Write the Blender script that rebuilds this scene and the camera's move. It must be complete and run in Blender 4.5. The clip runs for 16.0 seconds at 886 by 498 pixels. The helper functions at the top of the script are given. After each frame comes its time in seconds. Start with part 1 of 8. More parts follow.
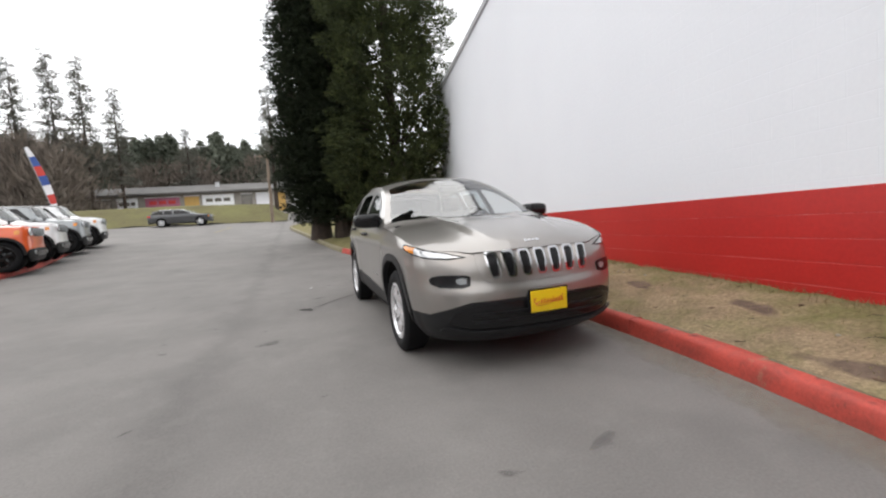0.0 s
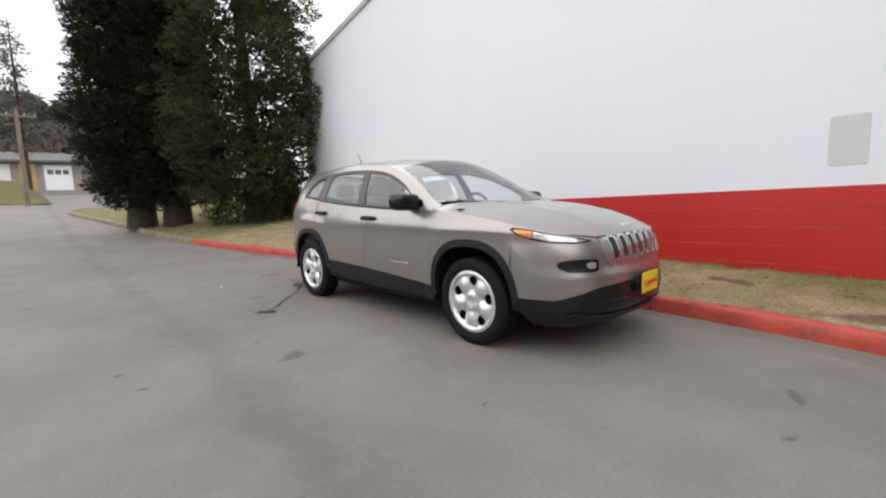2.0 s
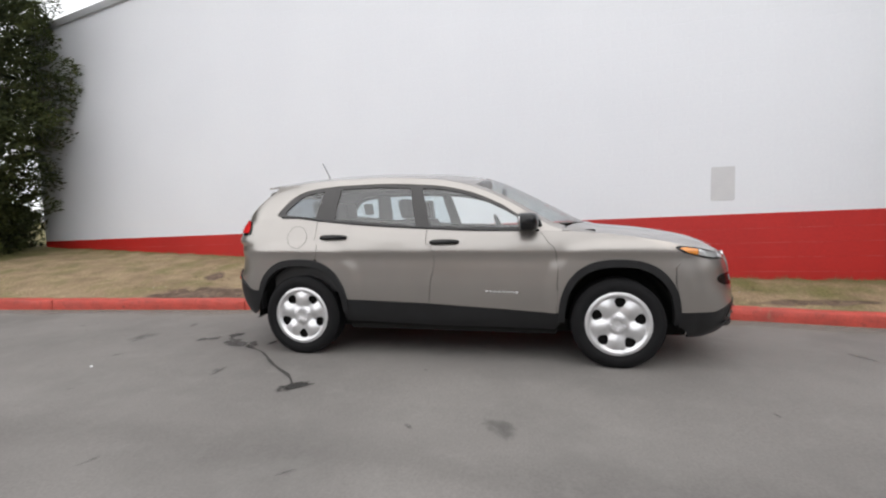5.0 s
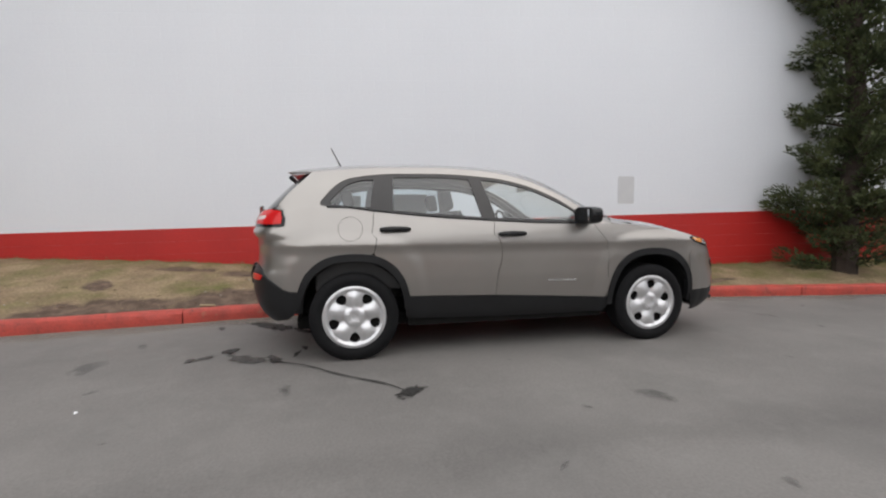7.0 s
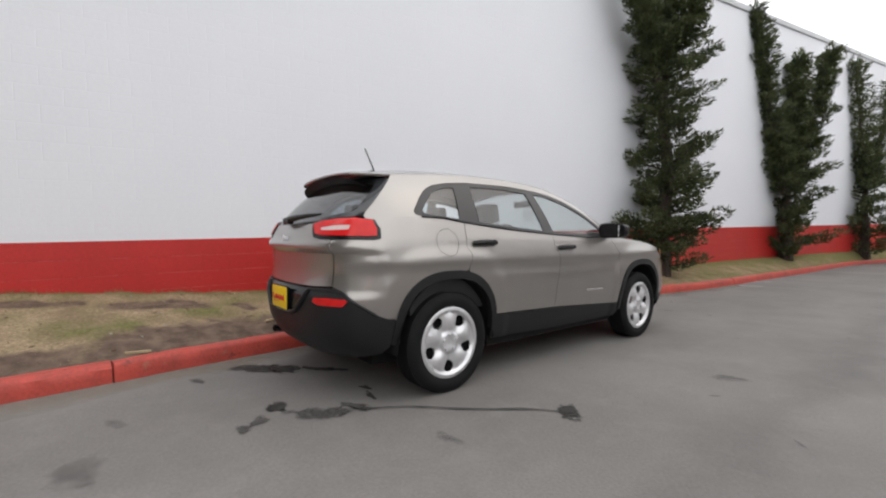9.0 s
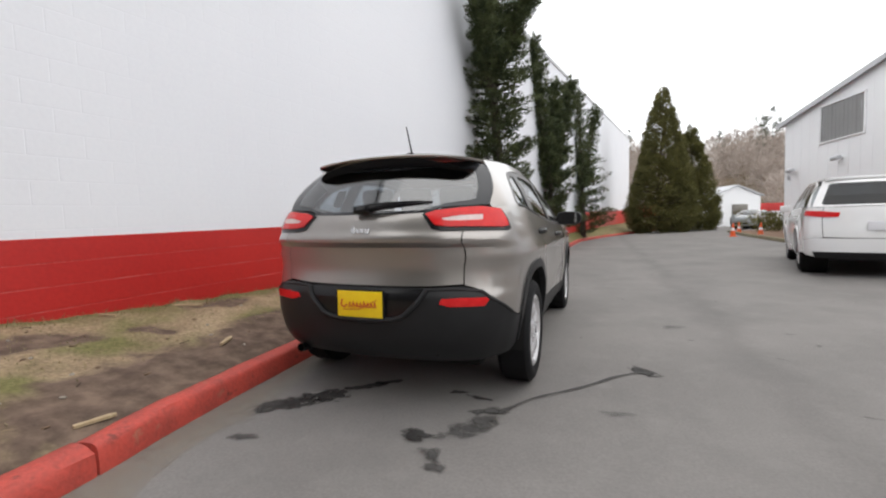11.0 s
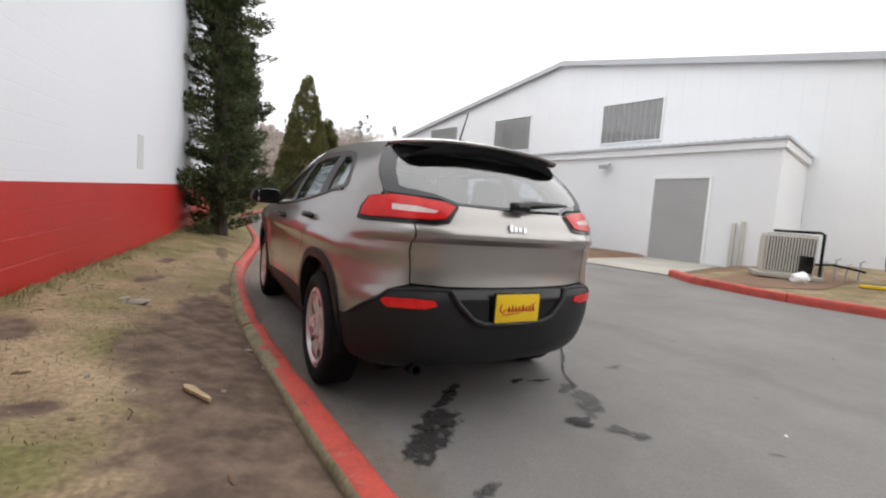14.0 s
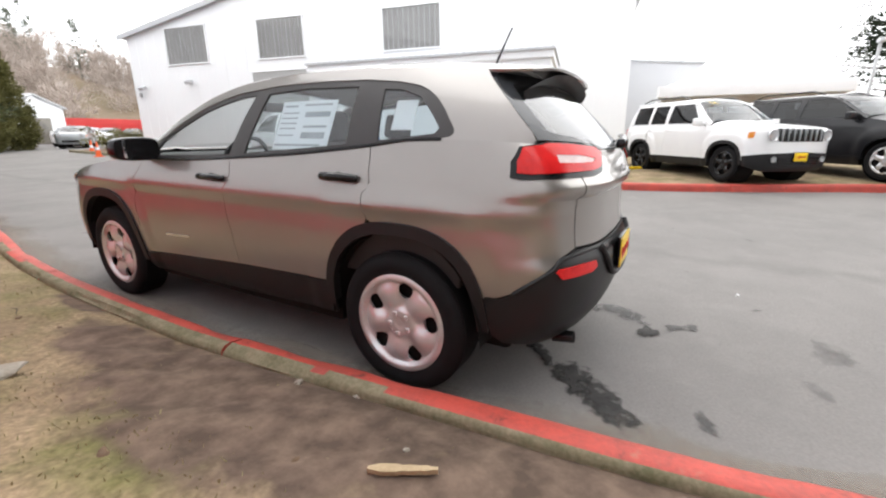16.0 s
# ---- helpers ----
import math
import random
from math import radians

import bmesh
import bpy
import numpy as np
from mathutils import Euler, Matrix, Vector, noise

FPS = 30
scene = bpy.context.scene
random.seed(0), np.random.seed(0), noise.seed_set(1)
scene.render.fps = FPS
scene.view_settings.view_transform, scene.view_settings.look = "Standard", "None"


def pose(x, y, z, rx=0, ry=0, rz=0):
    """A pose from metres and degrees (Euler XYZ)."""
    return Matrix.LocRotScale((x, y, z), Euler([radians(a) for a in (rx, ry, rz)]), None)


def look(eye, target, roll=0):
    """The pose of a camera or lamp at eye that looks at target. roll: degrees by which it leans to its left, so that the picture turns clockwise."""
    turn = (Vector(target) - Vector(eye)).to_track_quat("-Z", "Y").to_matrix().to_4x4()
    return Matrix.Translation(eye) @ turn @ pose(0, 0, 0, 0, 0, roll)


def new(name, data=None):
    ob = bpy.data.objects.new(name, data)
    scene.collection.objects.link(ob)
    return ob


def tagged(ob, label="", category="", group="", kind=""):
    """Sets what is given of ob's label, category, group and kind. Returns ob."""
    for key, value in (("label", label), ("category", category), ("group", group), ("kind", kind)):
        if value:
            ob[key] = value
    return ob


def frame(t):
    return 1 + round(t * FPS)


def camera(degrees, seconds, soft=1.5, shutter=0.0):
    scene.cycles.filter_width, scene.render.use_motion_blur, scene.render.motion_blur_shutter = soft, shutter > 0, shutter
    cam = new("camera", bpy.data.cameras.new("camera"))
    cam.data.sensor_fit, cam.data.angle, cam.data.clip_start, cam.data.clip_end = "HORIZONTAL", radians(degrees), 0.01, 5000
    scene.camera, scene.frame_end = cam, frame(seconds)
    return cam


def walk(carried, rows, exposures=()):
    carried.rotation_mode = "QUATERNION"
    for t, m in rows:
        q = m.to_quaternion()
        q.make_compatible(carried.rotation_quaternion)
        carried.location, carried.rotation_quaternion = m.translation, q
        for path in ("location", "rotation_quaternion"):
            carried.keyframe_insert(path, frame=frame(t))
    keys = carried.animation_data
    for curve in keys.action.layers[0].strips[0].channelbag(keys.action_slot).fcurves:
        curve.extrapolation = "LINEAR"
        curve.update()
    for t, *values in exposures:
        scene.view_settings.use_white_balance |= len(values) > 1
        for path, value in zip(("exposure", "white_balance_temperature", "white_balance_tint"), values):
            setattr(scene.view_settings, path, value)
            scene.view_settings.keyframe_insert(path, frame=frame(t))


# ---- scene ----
cam = camera(91.9, 16.0, soft=2.2)
PATH = [
    (0, (-1.692, -3.705, 1.19), (-1.046, -1.82, 1.025), -3.9),
    (0.5, (-2.192, -3.451, 1.181), (-1.414, -1.62, 0.974), -3.7),
    (1, (-2.677, -3.145, 1.165), (-1.669, -1.432, 0.942), -2.7),
    (1.5, (-3.059, -2.732, 1.18), (-1.866, -1.148, 0.92), -2.8),
    (2, (-3.379, -2.3, 1.204), (-2.008, -0.864, 0.962), -1.7),
    (2.5, (-3.655, -1.894, 1.213), (-2.131, -0.62, 0.981), -2.5),
    (3, (-3.853, -1.502, 1.219), (-2.238, -0.345, 0.981), 0.5),
    (3.5, (-4.074, -1.032, 1.204), (-2.305, -0.14, 0.934), 0.4),
    (4, (-4.2, -0.466, 1.195), (-2.34, 0.229, 0.956), -0.1),
    (4.5, (-4.351, 0.104, 1.196), (-2.425, 0.598, 0.979), -1.3),
    (4.7, (-4.381, 0.332, 1.196), (-2.443, 0.797, 1.025), -1.3),
    (6.8, (-4.397, 2.524, 1.142), (-2.43, 2.195, 0.982), -0.2),
    (7, (-4.349, 2.713, 1.134), (-2.397, 2.296, 0.997), -0.3),
    (7.5, (-4.147, 3.265, 1.126), (-2.239, 2.675, 1.026), -0.3),
    (8, (-3.888, 3.75, 1.141), (-2.073, 2.914, 1.064), -0.7),
    (8.5, (-3.546, 4.215, 1.128), (-1.864, 3.135, 1.064), -0.5),
    (9, (-3.192, 4.624, 1.107), (-1.635, 3.37, 1.046), 0.2),
    (9.2, (-3.031, 4.76, 1.096), (-1.545, 3.425, 1.001), -0.0),
    (11.3, (-1.047, 5.815, 1.142), (-0.49, 3.9, 0.992), 1.4),
    (11.5, (-0.849, 5.832, 1.167), (-0.392, 3.894, 0.976), 3.2),
    (12, (-0.334, 5.956, 1.146), (-0.186, 3.974, 0.931), 0.7),
    (12.5, (0.163, 5.942, 1.134), (0.069, 3.952, 0.951), 1.0),
    (13, (0.675, 5.875, 1.133), (0.205, 3.939, 0.947), 3.8),
    (13.5, (1.119, 5.704, 1.146), (0.364, 3.859, 0.984), 4.6),
    (14, (1.525, 5.411, 1.153), (0.549, 3.674, 0.981), 4.8),
    (14.5, (1.877, 5.093, 1.163), (0.712, 3.483, 0.938), 1.8),
    (15, (2.129, 4.657, 1.161), (0.796, 3.212, 0.793), 4.8),
    (15.5, (2.385, 4.246, 1.232), (0.847, 3.064, 0.749), 3.0),
    (16, (2.476, 3.844, 1.26), (0.794, 2.895, 0.741), 0.0),
]
walk(cam, [(t, look(eye, target, roll)) for t, eye, target, roll in PATH],
     exposures=[(0, 0.65), (4.5, 0.62), (7, 0.32), (8, 0.36), (9.2, 0.40), (11.5, 0.6), (13.5, 0.64), (14.5, 0.70), (15.5, 1.04), (16, 1.22)])


# ---- light ----
world = bpy.data.worlds.new("overcast_sky")
scene.world = world
world.use_nodes = True
wn, wl = world.node_tree.nodes, world.node_tree.links
sky = wn.new("ShaderNodeTexSky")
sky.sky_type, sky.sun_disc = "NISHITA", False
sky.sun_elevation, sky.sun_rotation = radians(48), radians(215)
sky.air_density, sky.dust_density = 1.0, 4.0
wco = wn.new("ShaderNodeTexCoord")
wnoise = wn.new("ShaderNodeTexNoise")
wnoise.inputs["Scale"].default_value, wnoise.inputs["Detail"].default_value = 2.2, 5
wramp = wn.new("ShaderNodeValToRGB")
wramp.color_ramp.elements[0].position, wramp.color_ramp.elements[0].color = 0.3, (8.6, 8.75, 9.0, 1)
wramp.color_ramp.elements[1].position, wramp.color_ramp.elements[1].color = 0.7, (10.4, 10.35, 10.3, 1)
wmix = wn.new("ShaderNodeMixRGB")
wmix.inputs["Fac"].default_value = 0.9
wl.new(wco.outputs["Generated"], wnoise.inputs["Vector"])
wl.new(wnoise.outputs["Fac"], wramp.inputs["Fac"])
wl.new(sky.outputs["Color"], wmix.inputs["Color1"])
wl.new(wramp.outputs["Color"], wmix.inputs["Color2"])
wl.new(wmix.outputs["Color"], wn["Background"].inputs["Color"])
wn["Background"].inputs["Strength"].default_value = 0.12
sun = new("sun", bpy.data.lights.new("sun", "SUN"))
sun.data.energy, sun.data.angle, sun.data.color = 0.7, radians(110), (1.0, 0.97, 0.93)
sun.matrix_world = look((-20, 15, 40), (0, 0, 0))
scene.view_settings.exposure = 0.45


# ---- materials ----
def surf(name, col, col2=None, scale=8.0, fine=60.0, rough=0.6, rough2=None, bump=0.0, metal=0.0, coat=0.0, spread=(0.35, 0.65), vary=0.0, spec=0.5, bumpscale=None):
    """Procedural surface: two colours mixed by coarse and fine noise, with relief and a change from piece to piece."""
    m = bpy.data.materials.new(name)
    m.use_nodes = True
    n, l = m.node_tree.nodes, m.node_tree.links
    b = n["Principled BSDF"]
    b.inputs["Roughness"].default_value, b.inputs["Metallic"].default_value = rough, metal
    b.inputs["Coat Weight"].default_value, b.inputs["Coat Roughness"].default_value = coat, 0.04
    b.inputs["Specular IOR Level"].default_value = spec
    col2 = col2 or tuple(c * 0.85 for c in col)
    co = n.new("ShaderNodeTexCoord")
    big, small = n.new("ShaderNodeTexNoise"), n.new("ShaderNodeTexNoise")
    big.inputs["Scale"].default_value, big.inputs["Detail"].default_value = scale, 4
    small.inputs["Scale"].default_value, small.inputs["Detail"].default_value = fine, 3
    l.new(co.outputs["Object"], big.inputs["Vector"])
    l.new(co.outputs["Object"], small.inputs["Vector"])
    add = n.new("ShaderNodeMath")
    add.operation, add.inputs[1].default_value = "MULTIPLY_ADD", 0.6
    sub = n.new("ShaderNodeMath")
    sub.operation, sub.inputs[1].default_value = "MULTIPLY_ADD", 0.4
    sub.inputs[2].default_value = 0.0
    l.new(small.outputs["Fac"], sub.inputs[0])
    l.new(big.outputs["Fac"], add.inputs[0])
    l.new(sub.outputs[0], add.inputs[2])
    ramp = n.new("ShaderNodeValToRGB")
    ramp.color_ramp.elements[0].position, ramp.color_ramp.elements[0].color = spread[0], (*col2, 1)
    ramp.color_ramp.elements[1].position, ramp.color_ramp.elements[1].color = spread[1], (*col, 1)
    l.new(add.outputs[0], ramp.inputs["Fac"])
    out = ramp.outputs["Color"]
    if vary:
        info, hsv, mr = n.new("ShaderNodeObjectInfo"), n.new("ShaderNodeHueSaturation"), n.new("ShaderNodeMapRange")
        mr.inputs["To Min"].default_value, mr.inputs["To Max"].default_value = 1 - vary, 1 + vary
        l.new(info.outputs["Random"], mr.inputs["Value"])
        l.new(mr.outputs["Result"], hsv.inputs["Value"])
        l.new(out, hsv.inputs["Color"])
        out = hsv.outputs["Color"]
    l.new(out, b.inputs["Base Color"])
    if rough2 is not None:
        rr = n.new("ShaderNodeMapRange")
        rr.inputs["To Min"].default_value, rr.inputs["To Max"].default_value = rough2, rough
        l.new(big.outputs["Fac"], rr.inputs["Value"])
        l.new(rr.outputs["Result"], b.inputs["Roughness"])
    if bump:
        bp = n.new("ShaderNodeBump")
        bp.inputs["Strength"].default_value, bp.inputs["Distance"].default_value = bump, bumpscale or 0.01
        l.new(small.outputs["Fac"], bp.inputs["Height"])
        l.new(bp.outputs["Normal"], b.inputs["Normal"])
    return m


def glass_mat(name, tint, straight=0.08):
    """Thin pane: tinted see-through with a mirror gloss that grows from its straight-on share to all at a grazing view."""
    m = bpy.data.materials.new(name)
    m.use_nodes = True
    n, l = m.node_tree.nodes, m.node_tree.links
    n.remove(n["Principled BSDF"])
    tr, gl, lw, mx = n.new("ShaderNodeBsdfTransparent"), n.new("ShaderNodeBsdfGlossy"), n.new("ShaderNodeLayerWeight"), n.new("ShaderNodeMixShader")
    pw, ml = n.new("ShaderNodeMath"), n.new("ShaderNodeMath")
    tr.inputs["Color"].default_value = (*tint, 1)
    gl.inputs["Roughness"].default_value = 0.02
    lw.inputs["Blend"].default_value = 0.5
    pw.operation, pw.inputs[1].default_value = "POWER", 5.0
    ml.operation, ml.inputs[1].default_value, ml.inputs[2].default_value = "MULTIPLY_ADD", 1 - straight, straight
    l.new(lw.outputs["Facing"], pw.inputs[0])
    l.new(pw.outputs[0], ml.inputs[0])
    l.new(ml.outputs[0], mx.inputs[0])
    l.new(tr.outputs[0], mx.inputs[1])
    l.new(gl.outputs[0], mx.inputs[2])
    l.new(mx.outputs[0], n["Material Output"].inputs["Surface"])
    return m


PAINT = surf("taupe_metallic_paint", (0.350, 0.329, 0.310), (0.325, 0.305, 0.288), 3, 900, 0.30, metal=0.74, coat=1.0)
WHITE_PAINT = surf("white_car_paint", (0.80, 0.80, 0.80), (0.76, 0.76, 0.77), 3, 500, 0.35, coat=1.0)
BLACK_PAINT = surf("black_car_paint", (0.008, 0.008, 0.010), (0.011, 0.011, 0.013), 3, 500, 0.3, coat=0.25, spec=0.3)
ORANGE_PAINT = surf("orange_car_paint", (0.75, 0.12, 0.025), (0.68, 0.10, 0.02), 3, 500, 0.35, coat=1.0)
GREY_PAINT = surf("grey_car_paint", (0.32, 0.34, 0.35), (0.28, 0.30, 0.31), 3, 500, 0.35, metal=0.3, coat=1.0)
DARK_PAINT = surf("dark_grey_car_paint", (0.055, 0.057, 0.062), (0.045, 0.047, 0.05), 3, 500, 0.35, metal=0.3, coat=1.0)
CLADDING = surf("black_grained_plastic", (0.014, 0.0145, 0.016), (0.010, 0.010, 0.011), 6, 400, 0.52, 0.42, bump=0.12, bumpscale=0.002, spec=0.34)
GLOSS_BLACK = surf("gloss_black_plastic", (0.008, 0.008, 0.009), (0.009, 0.009, 0.010), 5, 80, 0.2, spec=0.35)
DARK = surf("dark_underbody", (0.008, 0.008, 0.008), (0.012, 0.0115, 0.011), 6, 90, 0.9, spec=0.2)
RUBBER = surf("tyre_rubber", (0.010, 0.010, 0.011), (0.006, 0.006, 0.007), 14, 160, 0.85, 0.7, bump=0.25, bumpscale=0.003, spec=0.2)
SILVER = surf("silver_painted_wheel", (0.72, 0.72, 0.735), (0.64, 0.64, 0.66), 10, 200, 0.27, metal=0.6, coat=0.5)
CHROME = surf("chrome", (0.86, 0.86, 0.87), (0.80, 0.80, 0.82), 10, 200, 0.10, metal=1.0)
RED_LENS = surf("red_lamp_lens", (0.66, 0.022, 0.022), (0.54, 0.014, 0.016), 20, 150, 0.16, spec=0.35)
CLEAR_LENS = surf("clear_lamp_lens", (0.66, 0.67, 0.68), (0.45, 0.46, 0.48), 40, 200, 0.08, metal=0.5, coat=1.0)
PALE_LENS = surf("pale_pink_lamp_lens", (0.74, 0.62, 0.60), (0.60, 0.47, 0.46), 40, 200, 0.15, spec=0.4)
AMBER_LENS = surf("amber_lamp_lens", (0.80, 0.30, 0.04), (0.66, 0.22, 0.03), 40, 200, 0.12, coat=1.0)
PLATE_YELLOW = surf("yellow_plate", (0.86, 0.60, 0.015), (0.80, 0.54, 0.012), 20, 200, 0.35)
PLATE_RED = surf("red_lettering", (0.55, 0.03, 0.03), (0.45, 0.02, 0.02), 20, 200, 0.4)
PAPER = surf("white_paper", (0.86, 0.87, 0.87), (0.82, 0.83, 0.84), 10, 100, 0.7)
INK = surf("printed_ink", (0.34, 0.36, 0.38), (0.45, 0.46, 0.48), 10, 100, 0.7)
CLOTH = surf("dark_seat_cloth", (0.035, 0.034, 0.033), (0.02, 0.02, 0.02), 12, 250, 0.85, bump=0.2)
CABIN = surf("dark_cabin_plastic", (0.03, 0.03, 0.031), (0.022, 0.022, 0.023), 8, 200, 0.6)
GLASS_CLEAR = glass_mat("clear_car_glass", (0.84, 0.91, 0.92), 0.13)
GLASS_WIND = glass_mat("clear_windscreen", (0.84, 0.89, 0.89), 0.26)
GLASS_TINT = glass_mat("tinted_car_glass", (0.76, 0.84, 0.865), 0.13)
GLASS_REAR = glass_mat("tinted_rear_window", (0.30, 0.34, 0.38), 0.22)
GLASS_DARK = glass_mat("dark_far_glass", (0.05, 0.055, 0.06), 0.05)
TRIM_DARK = surf("dark_satin_window_trim", (0.045, 0.042, 0.042), (0.036, 0.034, 0.034), 8, 200, 0.38, spec=0.45)
FRIT = surf("black_glass_border", (0.03, 0.032, 0.035), (0.025, 0.026, 0.03), 8, 100, 0.08)


# ---- building helpers ----
from mathutils.geometry import delaunay_2d_cdt


def mesh_ob(name, verts, faces, material, parent=None, label="", smooth=True, sharp=35):
    me = bpy.data.meshes.new(name)
    me.from_pydata([tuple(v) for v in verts], [], [tuple(f) for f in faces])
    me.validate()
    me.materials.append(material)
    if smooth:
        me.shade_smooth()
        me.set_sharp_from_angle(angle=radians(sharp))
    ob = new(name, me)
    if parent:
        ob.parent = parent
    if label:
        tagged(ob, label)
    return ob


def part(name, bm, material, parent=None, label="", smooth=True, sharp=35):
    me = bpy.data.meshes.new(name)
    bm.to_mesh(me)
    bm.free()
    me.materials.append(material)
    if smooth:
        me.shade_smooth()
        me.set_sharp_from_angle(angle=radians(sharp))
    ob = new(name, me)
    if parent:
        ob.parent = parent
    if label:
        tagged(ob, label)
    return ob


def thing(name, m, label, category, group="", kind=""):
    ob = new(name)
    ob.empty_display_size = 0.1
    ob.matrix_basis = m
    return tagged(ob, label, category, group, kind)


def bm_box(size, at=(0, 0, 0), bevel=0.0, bm=None, rot=None, seg=2):
    own = bmesh.new()
    bmesh.ops.create_cube(own, size=1.0)
    for v in own.verts:
        v.co = Vector((v.co.x * size[0], v.co.y * size[1], v.co.z * size[2]))
    if bevel:
        bmesh.ops.bevel(own, geom=own.edges[:], offset=bevel, segments=seg, affect="EDGES", profile=0.6)
    m = Matrix.Translation(at) @ (rot.to_4x4() if rot is not None else Matrix())
    bmesh.ops.transform(own, matrix=m, verts=own.verts)
    if bm is None:
        return own
    me = bpy.data.meshes.new("tmp")
    own.to_mesh(me)
    own.free()
    bm.from_mesh(me)
    bpy.data.meshes.remove(me)
    return bm


def bm_tube(points, radius, sides=10, bm=None, taper=None):
    """Round bar along points."""
    bm = bm or bmesh.new()
    pts = [Vector(p) for p in points]
    rings = []
    for i, p in enumerate(pts):
        d = (pts[min(i + 1, len(pts) - 1)] - pts[max(i - 1, 0)]).normalized()
        a = d.orthogonal().normalized()
        if i:
            a = (last - d * last.dot(d)).normalized()
        last = a
        b = d.cross(a)
        r = radius * (taper[i] if taper else 1)
        rings.append([bm.verts.new(p + (a * math.cos(k * math.tau / sides) + b * math.sin(k * math.tau / sides)) * r) for k in range(sides)])
    for r0, r1 in zip(rings, rings[1:]):
        for k in range(sides):
            bm.faces.new((r0[k], r0[(k + 1) % sides], r1[(k + 1) % sides], r1[k]))
    bm.faces.new(rings[0][::-1])
    bm.faces.new(rings[-1])
    return bm


def bm_lathe(profile, sides=48, axis="x"):
    """Turns (along, radius) pairs round the x axis."""
    bm = bmesh.new()
    rings = []
    for a, r in profile:
        rings.append([bm.verts.new((a, r * math.cos(k * math.tau / sides), r * math.sin(k * math.tau / sides))) for k in range(sides)])
    for r0, r1 in zip(rings, rings[1:]):
        for k in range(sides):
            bm.faces.new((r0[k], r1[k], r1[(k + 1) % sides], r0[(k + 1) % sides]))
    return bm


def curve(pairs):
    """Smooth, never overshooting function through pairs."""
    xs, ys = np.array([p[0] for p in pairs], float), np.array([p[1] for p in pairs], float)
    h, d = np.diff(xs), np.diff(ys) / np.diff(xs)
    m = np.zeros(len(xs))
    m[0], m[-1] = d[0], d[-1]
    for i in range(1, len(xs) - 1):
        if d[i - 1] * d[i] > 0:
            w1, w2 = 2 * h[i] + h[i - 1], h[i] + 2 * h[i - 1]
            m[i] = (w1 + w2) / (w1 / d[i - 1] + w2 / d[i])

    def value(q):
        q = np.asarray(q, float)
        c = np.clip(q, xs[0], xs[-1])
        i = np.clip(np.searchsorted(xs, c) - 1, 0, len(h) - 1)
        t = (c - xs[i]) / h[i]
        return ((2 * t**3 - 3 * t**2 + 1) * ys[i] + (t**3 - 2 * t**2 + t) * h[i] * m[i] + (-2 * t**3 + 3 * t**2) * ys[i + 1] + (t**3 - t**2) * h[i] * m[i + 1]
                + np.where(q < xs[0], (q - xs[0]) * m[0], 0) + np.where(q > xs[-1], (q - xs[-1]) * m[-1], 0))
    return value


def dense(loop, step):
    pts = []
    n = len(loop)
    for i in range(n):
        a, b = np.array(loop[i]), np.array(loop[(i + 1) % n])
        k = max(1, int(np.linalg.norm(b - a) / step))
        pts += [a + (b - a) * j / k for j in range(k)]
    return np.array(pts)


def in_loops(P, loops):
    inside = np.zeros(len(P), bool)
    for loop in loops:
        L = np.array(loop, float)
        for a, b in zip(L, np.roll(L, -1, 0)):
            if a[1] != b[1]:
                inside ^= ((a[1] > P[:, 1]) != (b[1] > P[:, 1])) & (P[:, 0] < (b[0] - a[0]) * (P[:, 1] - a[1]) / (b[1] - a[1]) + a[0])
    return inside


def sheet_grid(loops, h, row=0.925):
    """Flat triangle mesh that fills the first loop without the others; one row of points lies at the height row."""
    rims = [dense(l, h * 0.8) for l in loops]
    edge, pts = [], []
    for r in rims:
        keep = np.linalg.norm(r - np.roll(r, 1, 0), axis=1) > h * 0.02
        r = r[keep]
        k = len(pts)
        pts += list(r)
        edge += [(k + i, k + (i + 1) % len(r)) for i in range(len(r))]
    rim = np.array(pts)
    lo, hi = rim.min(0), rim.max(0)
    y0 = row - math.ceil((row - lo[1]) / h) * h
    gx, gy = np.meshgrid(np.arange(lo[0], hi[0], h), np.arange(y0, hi[1], h), indexing="ij")
    P = np.stack([gx.ravel(), gy.ravel()], 1)
    if len(P):
        P = P[in_loops(P, loops)]
    if len(P):
        far = np.full(len(P), 1e9)
        for r in rim:
            far = np.minimum(far, (P[:, 0] - r[0]) ** 2 + (P[:, 1] - r[1]) ** 2)
        P = P[far > (0.5 * h) ** 2]
    V = [Vector((float(p[0]), float(p[1]))) for p in rim] + [Vector((float(p[0]), float(p[1]))) for p in P]
    out, _, faces = delaunay_2d_cdt(V, edge, [], 0, 1e-7)[:3]
    Q = np.array([(v.x, v.y) for v in out])
    T = np.array([f for f in faces if len(f) == 3])
    return Q, T[in_loops(Q[T].mean(1), loops)]


